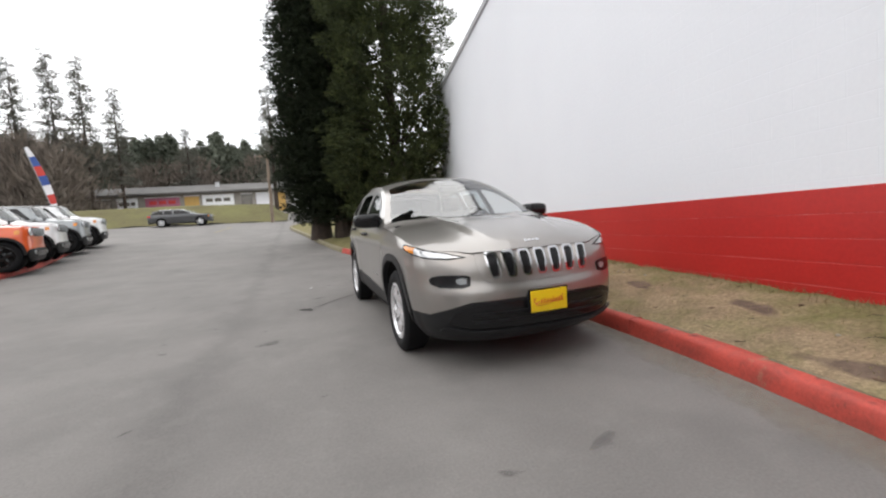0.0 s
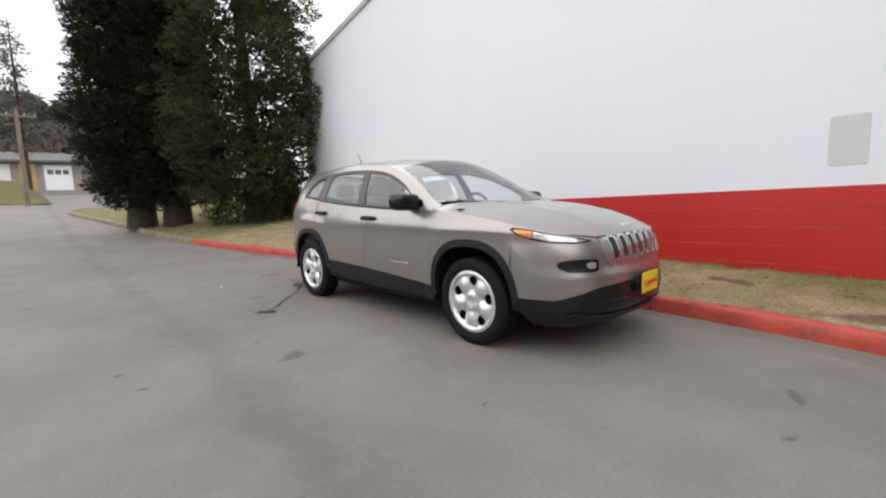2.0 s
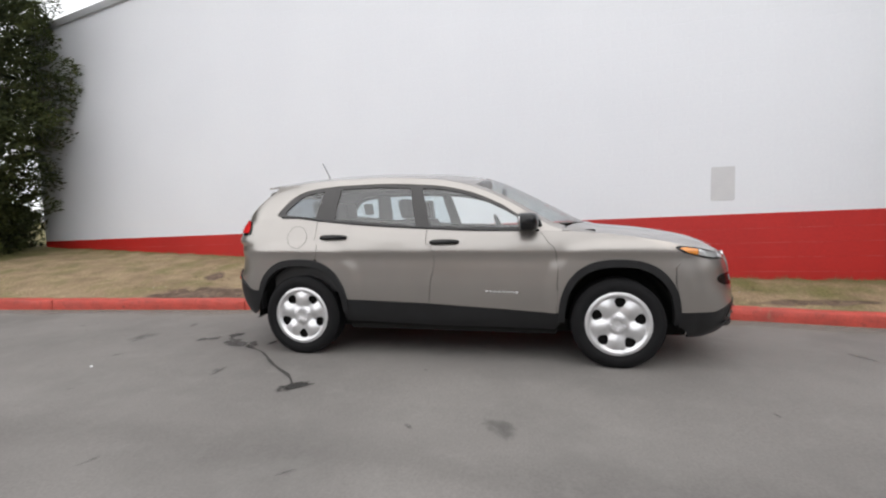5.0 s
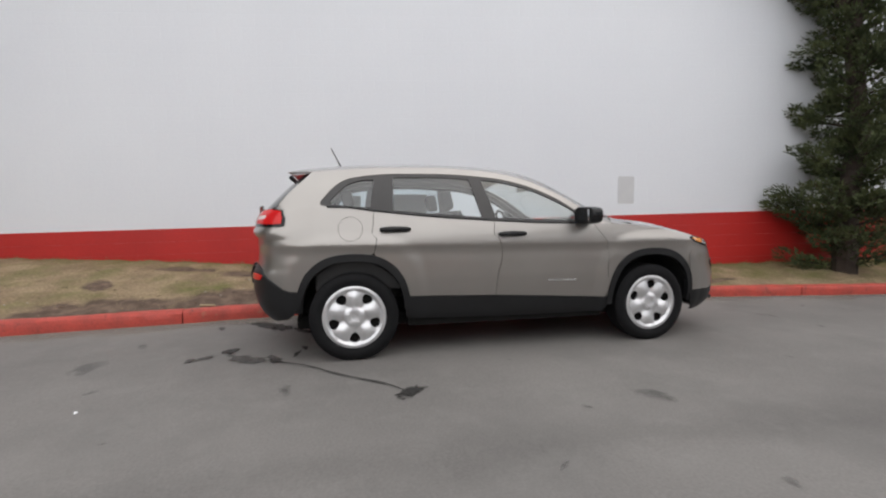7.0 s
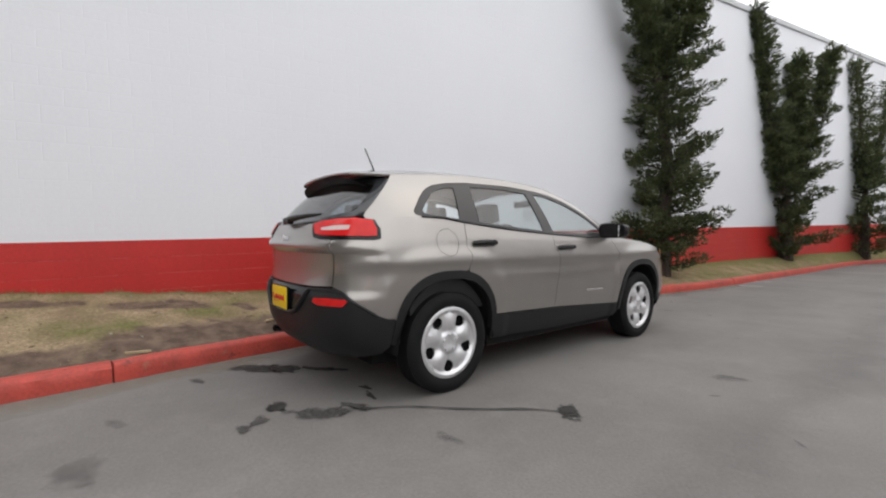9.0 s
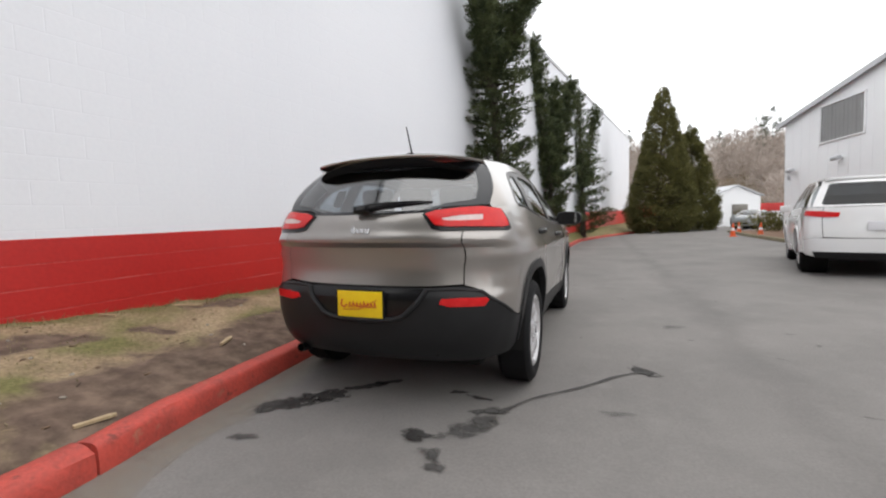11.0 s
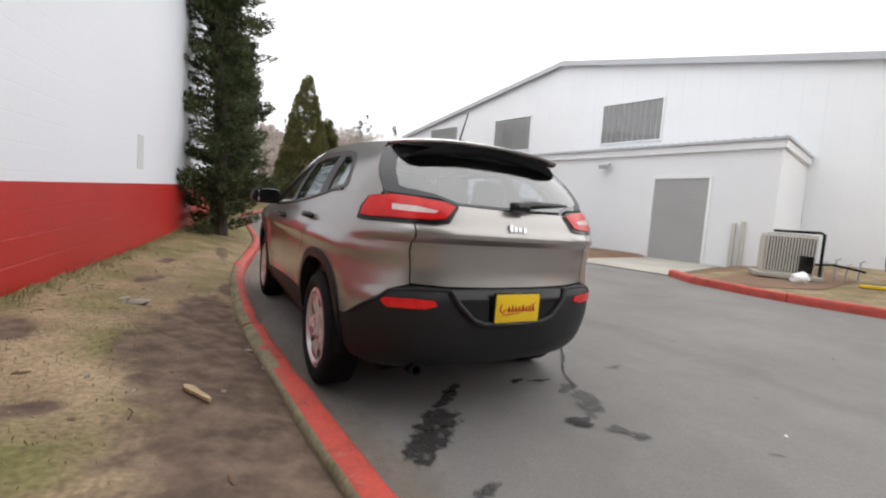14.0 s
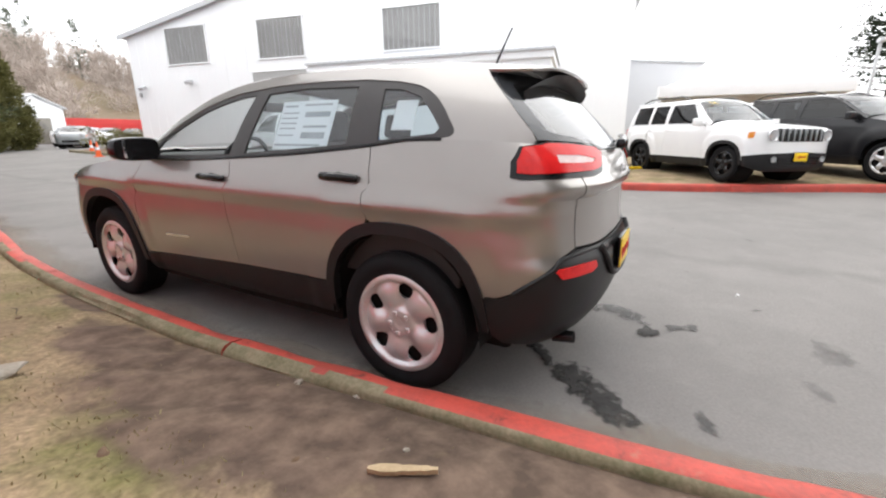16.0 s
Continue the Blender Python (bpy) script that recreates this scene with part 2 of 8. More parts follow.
def plate(name, loops, h, mapping, material, parent, label="", depth=0.012, lift=0.0, flip=False, sharp=35):
    """A formed panel: the loops' filling carried through mapping, with its rim turned in by depth."""
    Q, T = sheet_grid(loops, h)
    V = np.asarray(mapping(Q[:, 0], Q[:, 1]), float)
    if flip:
        T = T[:, ::-1]
    fn = np.cross(V[T[:, 1]] - V[T[:, 0]], V[T[:, 2]] - V[T[:, 0]])
    N = np.zeros_like(V)
    for k in range(3):
        np.add.at(N, T[:, k], fn)
    N /= np.maximum(np.linalg.norm(N, axis=1), 1e-12)[:, None]
    V = V + N * lift
    faces = T.tolist()
    if depth:
        E = np.concatenate([T[:, [0, 1]], T[:, [1, 2]], T[:, [2, 0]]])
        seen = set(map(tuple, E.tolist()))
        rim = [(a, b) for a, b in seen if (b, a) not in seen]
        ids = sorted({v for e in rim for v in e})
        inner = {v: len(V) + i for i, v in enumerate(ids)}
        V = np.concatenate([V, V[ids] - N[ids] * depth])
        faces += [(b, a, inner[a], inner[b]) for a, b in sorted(rim)]
    return mesh_ob(name, V.tolist(), faces, material, parent, label, sharp=sharp)


def arch(yc, zc, a, b, z0, n=2.5, steps=30):
    """Points over a wheel arch, from its front foot to its rear foot."""
    out = []
    for i in range(steps + 1):
        c = -math.cos(math.pi * i / steps)
        y = yc + a * math.copysign(abs(c) ** (2 / n), c)
        z = zc + b * max(0.0, math.sin(math.pi * i / steps)) ** (2 / n)
        out.append((y, max(z, z0)))
    out[0], out[-1] = (yc - a, z0), (yc + a, z0)
    return out


class Shell:
    """A car's skin: rings round the lower body, leaning sides above the belt, and a crowned top."""

    def __init__(self, F, R, W, L, zS, zT, xT, zc, cf=0.62, nf=2.5, cr=0.42, nr=2.8, flares=(), hubz=0.36, crown=2.6):
        self.F, self.R, self.W, self.L = curve(F), curve(R), curve(W), curve(L)
        self.zS, self.zT, self.xT, self.zc = curve(zS), curve(zT), curve(xT), curve(zc)
        self.cf, self.nf, self.cr, self.nr, self.flares, self.hubz, self.crown = cf, nf, cr, nr, flares, hubz, crown

    def width(self, y, z):
        w = self.W(z) * self.L(y)
        for yc, a, b, amount in self.flares:
            d = (np.abs((y - yc) / a) ** 3.2 + np.abs(np.maximum(z - self.hubz, 0) / b) ** 3.2) ** (1 / 3.2)
            s = np.clip((1.20 - d) / 0.20, 0, 1)
            w = w + amount * s * s * (3 - 2 * s)
        return w

    def low(self, v, z):
        """Point of the lower body: v runs 0..1 round the front corner, 1..4 along the side, 4..5 round the rear corner."""
        v, z = np.asarray(v, float), np.asarray(z, float)
        F, R = self.F(z), self.R(z)
        pf, pr = np.clip(1 - v, 0, 1) * math.pi / 2, np.clip(v - 4, 0, 1) * math.pi / 2
        y = F + self.cf + np.clip((v - 1) / 3, 0, 1) * (R - self.cr - F - self.cf)
        y = y - self.cf * np.sin(pf) ** (2 / self.nf) + self.cr * np.sin(pr) ** (2 / self.nr)
        x = self.width(y, z) * np.abs(np.cos(pf)) ** (2 / self.nf) * np.abs(np.cos(pr)) ** (2 / self.nr)
        return x, y, z

    def vy(self, y, z):
        lo, hi = 0.0, 5.0
        for _ in range(40):
            mid = (lo + hi) / 2
            lo, hi = (mid, hi) if self.low(mid, z)[1] < y else (lo, mid)
        return lo, z

    def vf(self, x, z):
        lo, hi = 0.0, 1.3
        for _ in range(40):
            mid = (lo + hi) / 2
            lo, hi = (mid, hi) if self.low(mid, z)[0] < x else (lo, mid)
        return lo, z

    def front_v(self, x, z):
        lo, hi = np.zeros(len(x)), np.full(len(x), 1.3)
        for _ in range(32):
            mid = (lo + hi) / 2
            k = self.low(mid, z)[0] < x
            lo, hi = np.where(k, mid, lo), np.where(k, hi, mid)
        return lo

    def vr(self, x, z):
        lo, hi = 3.7, 5.0
        for _ in range(40):
            mid = (lo + hi) / 2
            lo, hi = (mid, hi) if self.low(mid, z)[0] > x else (lo, mid)
        return lo, z

    def outline(self, pts):
        """Points ('y', y, z), ('f', x, z) or ('r', x, z) as (v, z)."""
        kind = np.array([p[0] for p in pts])
        q, z = np.array([float(p[1]) for p in pts]), np.array([float(p[2]) for p in pts])
        lo = np.where(kind == "r", 3.7, 0.0)
        hi = np.where(kind == "f", 1.3, 5.0)
        for _ in range(34):
            mid = (lo + hi) / 2
            x, y, _z = self.low(mid, z)
            k = np.where(kind == "y", y < q, np.where(kind == "f", x < q, x > q))
            lo, hi = np.where(k, mid, lo), np.where(k, hi, mid)
        return list(zip(lo.tolist(), z.tolist()))

    def edge_x(self, y):
        """Half width at the belt line, corners included."""
        z = self.zS(y)
        return float(self.low(self.vy(y, z)[0], z)[0])

    def side_map(self, s):
        def go(v, z):
            x, y, z = self.low(v, z)
            return np.stack([s * x, y, z], 1)
        return go

    def up(self, y, z):
        """Half width above the belt, up to the roof rail."""
        zs, zt = self.zS(y), self.zT(y)
        t = np.clip((z - zs) / np.maximum(zt - zs, 0.02), -0.3, 1.1)
        q = np.clip((y - (self.R(zs) - self.cr)) / self.cr, 0, 0.999)
        x0 = self.width(y, zs) * np.cos(np.arcsin(q ** (self.nr / 2))) ** (2 / self.nr)
        return x0 + (self.xT(y) - x0) * (0.6 * t + 0.4 * t * np.abs(t))

    def up_map(self, s, inset=0.0):
        return lambda y, z: np.stack([s * (self.up(y, z) - inset), y, z], 1)

    def top_z(self, x, y, xe=None):
        """Height of roof, windscreen and bonnet."""
        zt = self.zT(y)
        zc = self.zc(y)
        e = np.clip(np.abs(x) / self.xT(y), 0, 1.15)
        return zc - (zc - zt) * e**self.crown

    def top_map(self, lift=0.0):
        return lambda x, y: np.stack([x, y, self.top_z(x, y) + lift], 1)


def both(make):
    for s in (-1, 1):
        make(s)


def line(fn, y0, y1, n=14):
    return [(y0 + (y1 - y0) * i / n, float(fn(y0 + (y1 - y0) * i / n))) for i in range(n + 1)]


def wheel(car, y, x, s, radius=0.357, rim=0.252, width=0.225, material=None, spokes=5, dark_rim=False, fine=0.009, turn=0.0):
    """A wheel with its tyre, cover and hub nuts; s is the side it faces."""
    w = new("wheel")
    w.parent = car
    w.matrix_basis = pose(s * x, y, radius)
    h = width / 2
    prof = [(-h * 0.80, rim - 0.02), (-h * 0.86, rim), (-h * 0.98, rim + 0.03), (-h, (radius + rim) / 2), (-h * 0.9, radius - 0.022), (-h * 0.72, radius - 0.004)]
    for k in range(-3, 4):
        prof += [(h * 0.2 * k - 0.016, radius), (h * 0.2 * k + 0.010, radius), (h * 0.2 * k + 0.012, radius - 0.008), (h * 0.2 * k + 0.018, radius - 0.008)]
    prof += [(h * 0.72, radius - 0.004), (h * 0.9, radius - 0.022), (h, (radius + rim) / 2), (h * 0.98, rim + 0.03), (h * 0.86, rim), (h * 0.80, rim - 0.02)]
    part("tyre", bm_lathe(prof, 64 if fine < 0.02 else 32), RUBBER, w, "black rubber tyre", sharp=50)
    part("wheel_well_disc", bm_lathe([(s * h * 0.28, 0.001), (s * h * 0.28, rim - 0.004), (s * h * 0.5, rim - 0.004)], 40), DARK, w)

    def dish(a, b):
        r = np.hypot(a, b) * 0.262 / rim
        th = np.arctan2(b, a) - turn
        spoke = 0.5 + 0.5 * np.cos(spokes * (th - math.pi / 2))
        ring = np.clip((r - 0.060) / 0.045, 0, 1) * np.clip((0.222 - r) / 0.02, 0, 1)
        out = 0.010 * np.clip((0.088 - r) / 0.02, 0, 1) - 0.006 * np.clip((0.034 - r) / 0.008, 0, 1)
        out += ring * (0.021 * spoke ** 0.7 * np.exp(-(((r - 0.150) / 0.062) ** 2)) - 0.012 * (1 - spoke))
        out += 0.020 * np.clip((r - 0.222) / 0.010, 0, 1) - 0.006 * np.clip((r - 0.250) / 0.010, 0, 1)
        return np.stack([s * (h * 0.74 + out), s * a, b], 1)
    disc = [(rim * math.cos(k * math.tau / 72), rim * math.sin(k * math.tau / 72)) for k in range(72)]
    loops = [disc]
    for k in range(spokes):
        t = math.pi / 2 + (k + 0.5) * math.tau / spokes + turn
        hole = []
        for da, r in ((-0.19, 0.206), (-0.08, 0.217), (0.08, 0.217), (0.19, 0.206), (0.245, 0.186), (0.20, 0.156), (0.11, 0.138), (0.0, 0.133), (-0.11, 0.138), (-0.20, 0.156), (-0.245, 0.186)):
            if dark_rim:
                da, r = da * 1.6, 0.10 + (r - 0.127) * 1.5
            r *= rim / 0.262
            hole.append((r * math.cos(t + da), r * math.sin(t + da)))
        loops.append(hole)
    plate("wheel_cover", loops, fine, dish, material or SILVER, w, "silver five-spoke wheel cover" if not dark_rim else "dark alloy rim", depth=0.02, sharp=50)
    for k in range(5):
        t = math.pi / 2 + k * math.tau / 5 + turn
        part("wheel_nut", bm_box((0.02, 0.022, 0.022), (s * (h * 0.74 + 0.012), s * 0.055 * math.cos(t), 0.055 * math.sin(t)), 0.005), material or SILVER, w)
    return w


def seat(car, x, y, label="dark cloth front seat", bench=0.0):
    s = new("seat")
    s.parent = car
    s.matrix_basis = pose(x, y, 0.55)
    tagged(s, label)
    w = bench or 0.50
    part("seat_cushion", bm_box((w, 0.52, 0.18), (0, 0, 0.0), 0.05), CLOTH, s)
    part("seat_back", bm_box((w * 0.96, 0.16, 0.62), (0, 0.30, 0.36), 0.06, rot=Euler((radians(-16), 0, 0)).to_matrix()), CLOTH, s)
    for hx in ((-w / 2 + 0.3, 0, w / 2 - 0.3) if bench else (0,)):
        part("headrest", bm_box((0.25, 0.10, 0.18), (hx, 0.42, 0.76), 0.04, rot=Euler((radians(-12), 0, 0)).to_matrix()), CLOTH, s)


def bars(name, parent, rows, material, at, ax, ay, normal, t=0.003):
    """Flat raised bars, each (u, v, length, height), on a plane through at."""
    bm = bmesh.new()
    ax, ay, nn = Vector(ax).normalized(), Vector(ay).normalized(), Vector(normal).normalized()
    rot = Matrix((ax, ay, nn)).transposed()
    for u, v, l, hh in rows:
        bm_box((l, hh, t), Vector(at) + ax * u + ay * v, 0.0008, bm, rot, 1)
    return part(name, bm, material, parent, smooth=False)


def licence_plate(car, at, facing, tilt=0.0):
    """Yellow dealer plate in a black frame; its script is drawn as plain red strokes. facing: -1 forward, 1 rear."""
    p = new("licence_plate")
    p.parent = car
    p.matrix_basis = Matrix.Translation(at) @ pose(0, 0, 0, 90 + tilt, 0, 180 if facing > 0 else 0)
    tagged(p, "yellow dealer plate with red script in a black frame")
    part("plate_frame", bm_box((0.325, 0.185, 0.014), (0, 0, -0.004), 0.005), GLOSS_BLACK, p)
    part("plate_face", bm_box((0.300, 0.155, 0.008), (0, 0.004, 0.004), 0.003), PLATE_YELLOW, p)
    bm = bmesh.new()
    pts = [(-0.115, 0.03, 0.0098), (-0.125, 0.0, 0.0098), (-0.105, -0.018, 0.0098), (-0.085, 0.002, 0.0098)]
    bm_tube(pts, 0.004, 6, bm)
    for k in range(8):
        x = -0.07 + k * 0.024
        bm_tube([(x, -0.014, 0.0098), (x + 0.006, 0.016 + 0.008 * (k % 3 == 1), 0.0098), (x + 0.014, -0.012, 0.0098)], 0.0034, 6, bm)
    bm_tube([(-0.11, -0.03, 0.0098), (0.0, -0.024, 0.0098), (0.12, 0.034, 0.0098)], 0.0022, 6, bm)
    part("plate_script", bm, PLATE_RED, p)
    return p


# ---- the taupe car at the kerb ----
def taupe_car():
    car = thing("crossover_car", pose(0, 0, 0), "taupe metallic crossover car parked along the red kerb", "car")
    S = Shell(
        F=[(0.18, -0.75), (0.27, -0.94), (0.36, -0.995), (0.50, -1.005), (0.60, -0.995), (0.68, -0.968), (0.78, -0.950), (0.86, -0.918), (0.92, -0.868), (0.98, -0.78), (1.05, -0.60), (1.3, 0.2)],
        R=[(0.24, 3.34), (0.29, 3.42), (0.35, 3.485), (0.45, 3.54), (0.60, 3.565), (0.70, 3.56), (0.755, 3.535), (0.88, 3.520), (0.985, 3.522), (1.02, 3.556), (1.045, 3.558), (1.08, 3.54), (1.15, 3.515), (1.22, 3.47), (1.35, 3.33), (1.6, 3.05)],
        W=[(0.18, 0.76), (0.26, 0.815), (0.36, 0.865), (0.46, 0.884), (0.58, 0.900), (0.68, 0.906), (0.78, 0.906), (0.86, 0.904), (0.905, 0.912), (0.928, 0.920), (0.950, 0.918), (0.985, 0.911), (1.06, 0.892), (1.14, 0.868), (1.26, 0.83), (1.4, 0.78)],
        L=[(-1.0, 0.94), (-0.5, 0.972), (0.0, 0.995), (0.7, 1.0), (1.8, 1.0), (2.7, 0.99), (3.1, 0.955), (3.4, 0.915), (3.6, 0.88)],
        zS=[(-1.0, 0.85), (-0.86, 0.893), (-0.7, 0.925), (-0.5, 0.968), (-0.3, 1.008), (0.0, 1.056), (0.3, 1.083), (0.6, 1.095), (1.03, 1.100), (1.5, 1.122), (2.06, 1.158), (2.53, 1.205), (2.8, 1.235), (3.0, 1.235), (3.3, 1.22), (3.55, 1.20)],
        zT=[(-1.0, 0.85), (-0.86, 0.893), (-0.7, 0.925), (-0.5, 0.968), (-0.3, 1.008), (0.0, 1.056), (0.3, 1.085), (0.50, 1.13), (0.64, 1.215), (0.9, 1.37), (1.2, 1.495), (1.5, 1.555), (2.0, 1.582), (2.4, 1.576), (2.7, 1.562), (2.9, 1.547), (3.1, 1.532), (3.3, 1.52)],
        xT=[(-1.0, 0.20), (-0.86, 0.50), (-0.7, 0.71), (-0.5, 0.815), (-0.3, 0.850), (0.0, 0.872), (0.3, 0.872), (0.50, 0.845), (0.64, 0.805), (0.9, 0.735), (1.2, 0.675), (1.5, 0.650), (2.0, 0.645), (2.4, 0.640), (2.9, 0.615), (3.1, 0.60), (3.3, 0.57)],
        zc=[(-1.0, 0.83), (-0.9, 0.915), (-0.82, 0.965), (-0.7, 1.008), (-0.5, 1.058), (-0.2, 1.108), (0.1, 1.138), (0.2, 1.168), (0.4, 1.275), (0.7, 1.435), (0.95, 1.552), (1.1, 1.598), (1.3, 1.628), (1.6, 1.648), (2.1, 1.658), (2.6, 1.645), (2.9, 1.622), (3.1, 1.598), (3.3, 1.57)],
        cf=0.56, nf=2.7, flares=[(0.0, 0.50, 0.565, 0.014), (2.7, 0.52, 0.575, 0.011)])
    zS = S.zS
    A0, A1 = arch(0, 0.36, 0.45, 0.50, 0.44), arch(2.7, 0.36, 0.45, 0.50, 0.52)
    H = 0.016

    def ring(pts):
        return S.outline(pts)

    def side(name, pts, material, label="", depth=0.014, lift=0.0, h=H, holes=()):
        def make(s):
            plate(name, [ring(pts)] + [ring(q) for q in holes], h, S.side_map(s), material, car, label, depth, lift, flip=s < 0)
        both(make)
    Y = lambda pts: [("y", *p) for p in pts]
    g = 0.0022
    # front wing, doors, rear quarter
    side("front_wing", Y([(0.47 - g, 0.43)] + [(0.47 - g, 0.87), (0.53 - g, 1.0), (0.60 - g, float(zS(0.6)))] + line(zS, 0.55, -0.385, 20) + [(-0.40, 0.80), (-0.43, 0.55)] + A0[1:-1]), PAINT)
    side("front_door", Y([(0.47 + g, 0.430), (0.47 + g, 0.87), (0.53 + g, 1.0), (0.60 + g, float(zS(0.6)))] + line(zS, 0.65, 1.53 - g, 18) + [(1.525 - g, 1.0), (1.515 - g, 0.490), (1.0, 0.462)]), PAINT)
    side("rear_door", Y([(1.515 + g, 0.490), (1.525 + g, 1.0)] + line(zS, 1.53 + g, 2.53 - g, 18) + [(2.54 - g, 0.87)] + [p for p in A1 if p[0] < 2.535][::-1][:-1] + [(2.25, 0.512)]), PAINT)
    quarter = [("y", 2.54 + g, 0.87)] + [("y", *p) for p in line(zS, 2.53 + g, 3.28, 30)] + [("r", 0.64, 1.215), ("r", 0.607, 1.21), ("r", 0.607, 1.0), ("r", 0.607, 0.775), ("r", 0.70, 0.745), ("y", 3.37, 0.69), ("y", 3.27, 0.61), ("y", 3.19, 0.575), ("y", 3.14, 0.575)] + [("y", *p) for p in A1 if p[0] > 2.545][::-1][1:]
    side("rear_quarter_panel", quarter, PAINT)
    # black sills and wheel arch trims
    side("sill_cladding", Y([(0.455, 0.424), (1.0, 0.456), (1.515, 0.484), (2.252, 0.506), (2.285, 0.36), (2.27, 0.32), (1.4, 0.295), (0.48, 0.295), (0.445, 0.34)]), CLADDING, "black plastic sill cladding", lift=0.004)
    side("wheel_arch_trim", Y(arch(0, 0.36, 0.455, 0.506, 0.36) + arch(0, 0.36, 0.405, 0.448, 0.36)[::-1]), CLADDING, "black plastic wheel arch trim", depth=0.05, lift=0.012, h=0.015)
    side("wheel_arch_trim", Y(arch(2.7, 0.36, 0.455, 0.506, 0.40) + arch(2.7, 0.36, 0.405, 0.448, 0.40)[::-1]), CLADDING, "black plastic wheel arch trim", depth=0.05, lift=0.012, h=0.015)
    # front bumper, painted above and black below
    up = [("f", 0.0, 0.875), ("f", 0.25, 0.872), ("f", 0.44, 0.868)] + [("y", y, float(zS(y)) - 0.004) for y in (-0.80, -0.70, -0.6, -0.5, -0.39)] + [("y", -0.405, 0.80), ("y", -0.435, 0.55), ("y", -0.445, 0.455), ("f", 0.80, 0.455), ("f", 0.70, 0.50), ("f", 0.55, 0.545), ("f", 0.3, 0.552), ("f", 0.0, 0.553)]
    lowb = [("f", 0.0, 0.545), ("f", 0.3, 0.544), ("f", 0.55, 0.537), ("f", 0.70, 0.492), ("f", 0.80, 0.447), ("y", -0.445, 0.447), ("y", -0.44, 0.34), ("y", -0.52, 0.245), ("f", 0.6, 0.225), ("f", 0.3, 0.215), ("f", 0.0, 0.21)]

    def mirrored(name, pts, material, label="", depth=0.014, lift=0.0, h=H, join=True):
        r = ring(pts)
        loop = [(-a, z) for a, z in r[::-1]] + r
        def go(v, z):
            x, y, z2 = S.low(np.abs(v), z)
            return np.stack([np.sign(v) * x, y, z2], 1)
        return plate(name, [loop], h, go, material, car, label, depth, lift)

    def mirrored_rear(name, pts, material, label="", depth=0.014, lift=0.0, h=H):
        r = ring(pts)
        loop = [(v - 5, z) for v, z in r] + [(5 - v, z) for v, z in r[::-1]]
        def go(q, z):
            x, y, z2 = S.low(5 - np.abs(q), z)
            return np.stack([-np.sign(q) * x, y, z2], 1)
        return plate(name, [loop], h, go, material, car, label, depth, lift, flip=False)
    mirrored("front_bumper", up, PAINT)
    mirrored("lower_front_bumper", lowb, CLADDING, "black lower front bumper")
    intake = [("f", 0.0, 0.53), ("f", 0.52, 0.525), ("f", 0.66, 0.47), ("f", 0.70, 0.40), ("f", 0.55, 0.355), ("f", 0.0, 0.345)]
    mirrored("lower_grille", intake, GLOSS_BLACK, "dark lower air intake", depth=0.004, lift=0.006)
    mirrored("skid_lip", [("f", 0.0, 0.335), ("f", 0.5, 0.340), ("f", 0.72, 0.37), ("f", 0.74, 0.345), ("f", 0.5, 0.31), ("f", 0.0, 0.305)], CLADDING, "", depth=0.01, lift=0.02, h=0.015)
    for z in (0.405, 0.46):
        mirrored("intake_slat", [("f", 0.0, z + 0.008), ("f", 0.55, z + 0.008), ("f", 0.55, z - 0.008), ("f", 0.0, z - 0.008)], CLADDING, "", depth=0.006, lift=0.014, h=0.012)
    # seven-slot grille
    grille = mirrored("grille", [("f", 0.0, 0.885), ("f", 0.30, 0.882), ("f", 0.485, 0.876), ("f", 0.49, 0.80), ("f", 0.455, 0.70), ("f", 0.40, 0.672), ("f", 0.0, 0.668)], PAINT, "painted grille panel", depth=0.012, lift=0.012)
    for k in range(7):
        c = (k - 3) * 0.127
        slot = []
        for da, z in ((-0.033, 0.880), (0.033, 0.880), (0.046, 0.862), (0.046, 0.80), (0.034, 0.715), (0.022, 0.702), (-0.022, 0.702), (-0.034, 0.715), (-0.046, 0.80), (-0.046, 0.862)):
            slot.append((c * (0.93 + 0.07 * (z - 0.7) / 0.18) + da, z))
        def go(x, z):
            v = S.front_v(np.abs(x), z)
            xx, yy, zz = S.low(v, z)
            return np.stack([x, yy, zz], 1)
        shrink = [(c + (x - c) * 0.72, 0.79 + (z - 0.79) * 0.86) for x, z in slot]
        ring_ob = plate("grille_surround", [slot, shrink], 0.010, go, CHROME, grille, "bright grille slot surround", depth=0.02, lift=0.026)
        plate("grille_slot", [shrink], 0.014, go, GLOSS_BLACK, grille, "black grille slot", depth=0.0, lift=0.016)
    # head lamps, fog lamps
    def lamp(s):
        o = ring([("f", 0.545, 0.862), ("f", 0.66, 0.897), ("y", -0.67, 0.922), ("y", -0.51, 0.956), ("y", -0.42, 0.966), ("y", -0.395, 0.954), ("y", -0.45, 0.918), ("y", -0.57, 0.882), ("y", -0.67, 0.862), ("f", 0.66, 0.850)])
        hl = plate("headlight", [o], 0.014, S.side_map(s), GLOSS_BLACK, car, "slim black-edged headlight", 0.01, 0.006, flip=s < 0)
        o = ring([("f", 0.575, 0.862), ("f", 0.67, 0.889), ("y", -0.67, 0.913), ("y", -0.565, 0.936), ("y", -0.565, 0.896), ("y", -0.67, 0.871), ("f", 0.67, 0.859)])
        plate("headlight_lens", [o], 0.012, S.side_map(s), CLEAR_LENS, hl, "clear headlight lens", 0.004, 0.011, flip=s < 0)
        o = ring([("y", -0.56, 0.937), ("y", -0.45, 0.953), ("y", -0.425, 0.945), ("y", -0.47, 0.922), ("y", -0.56, 0.898)])
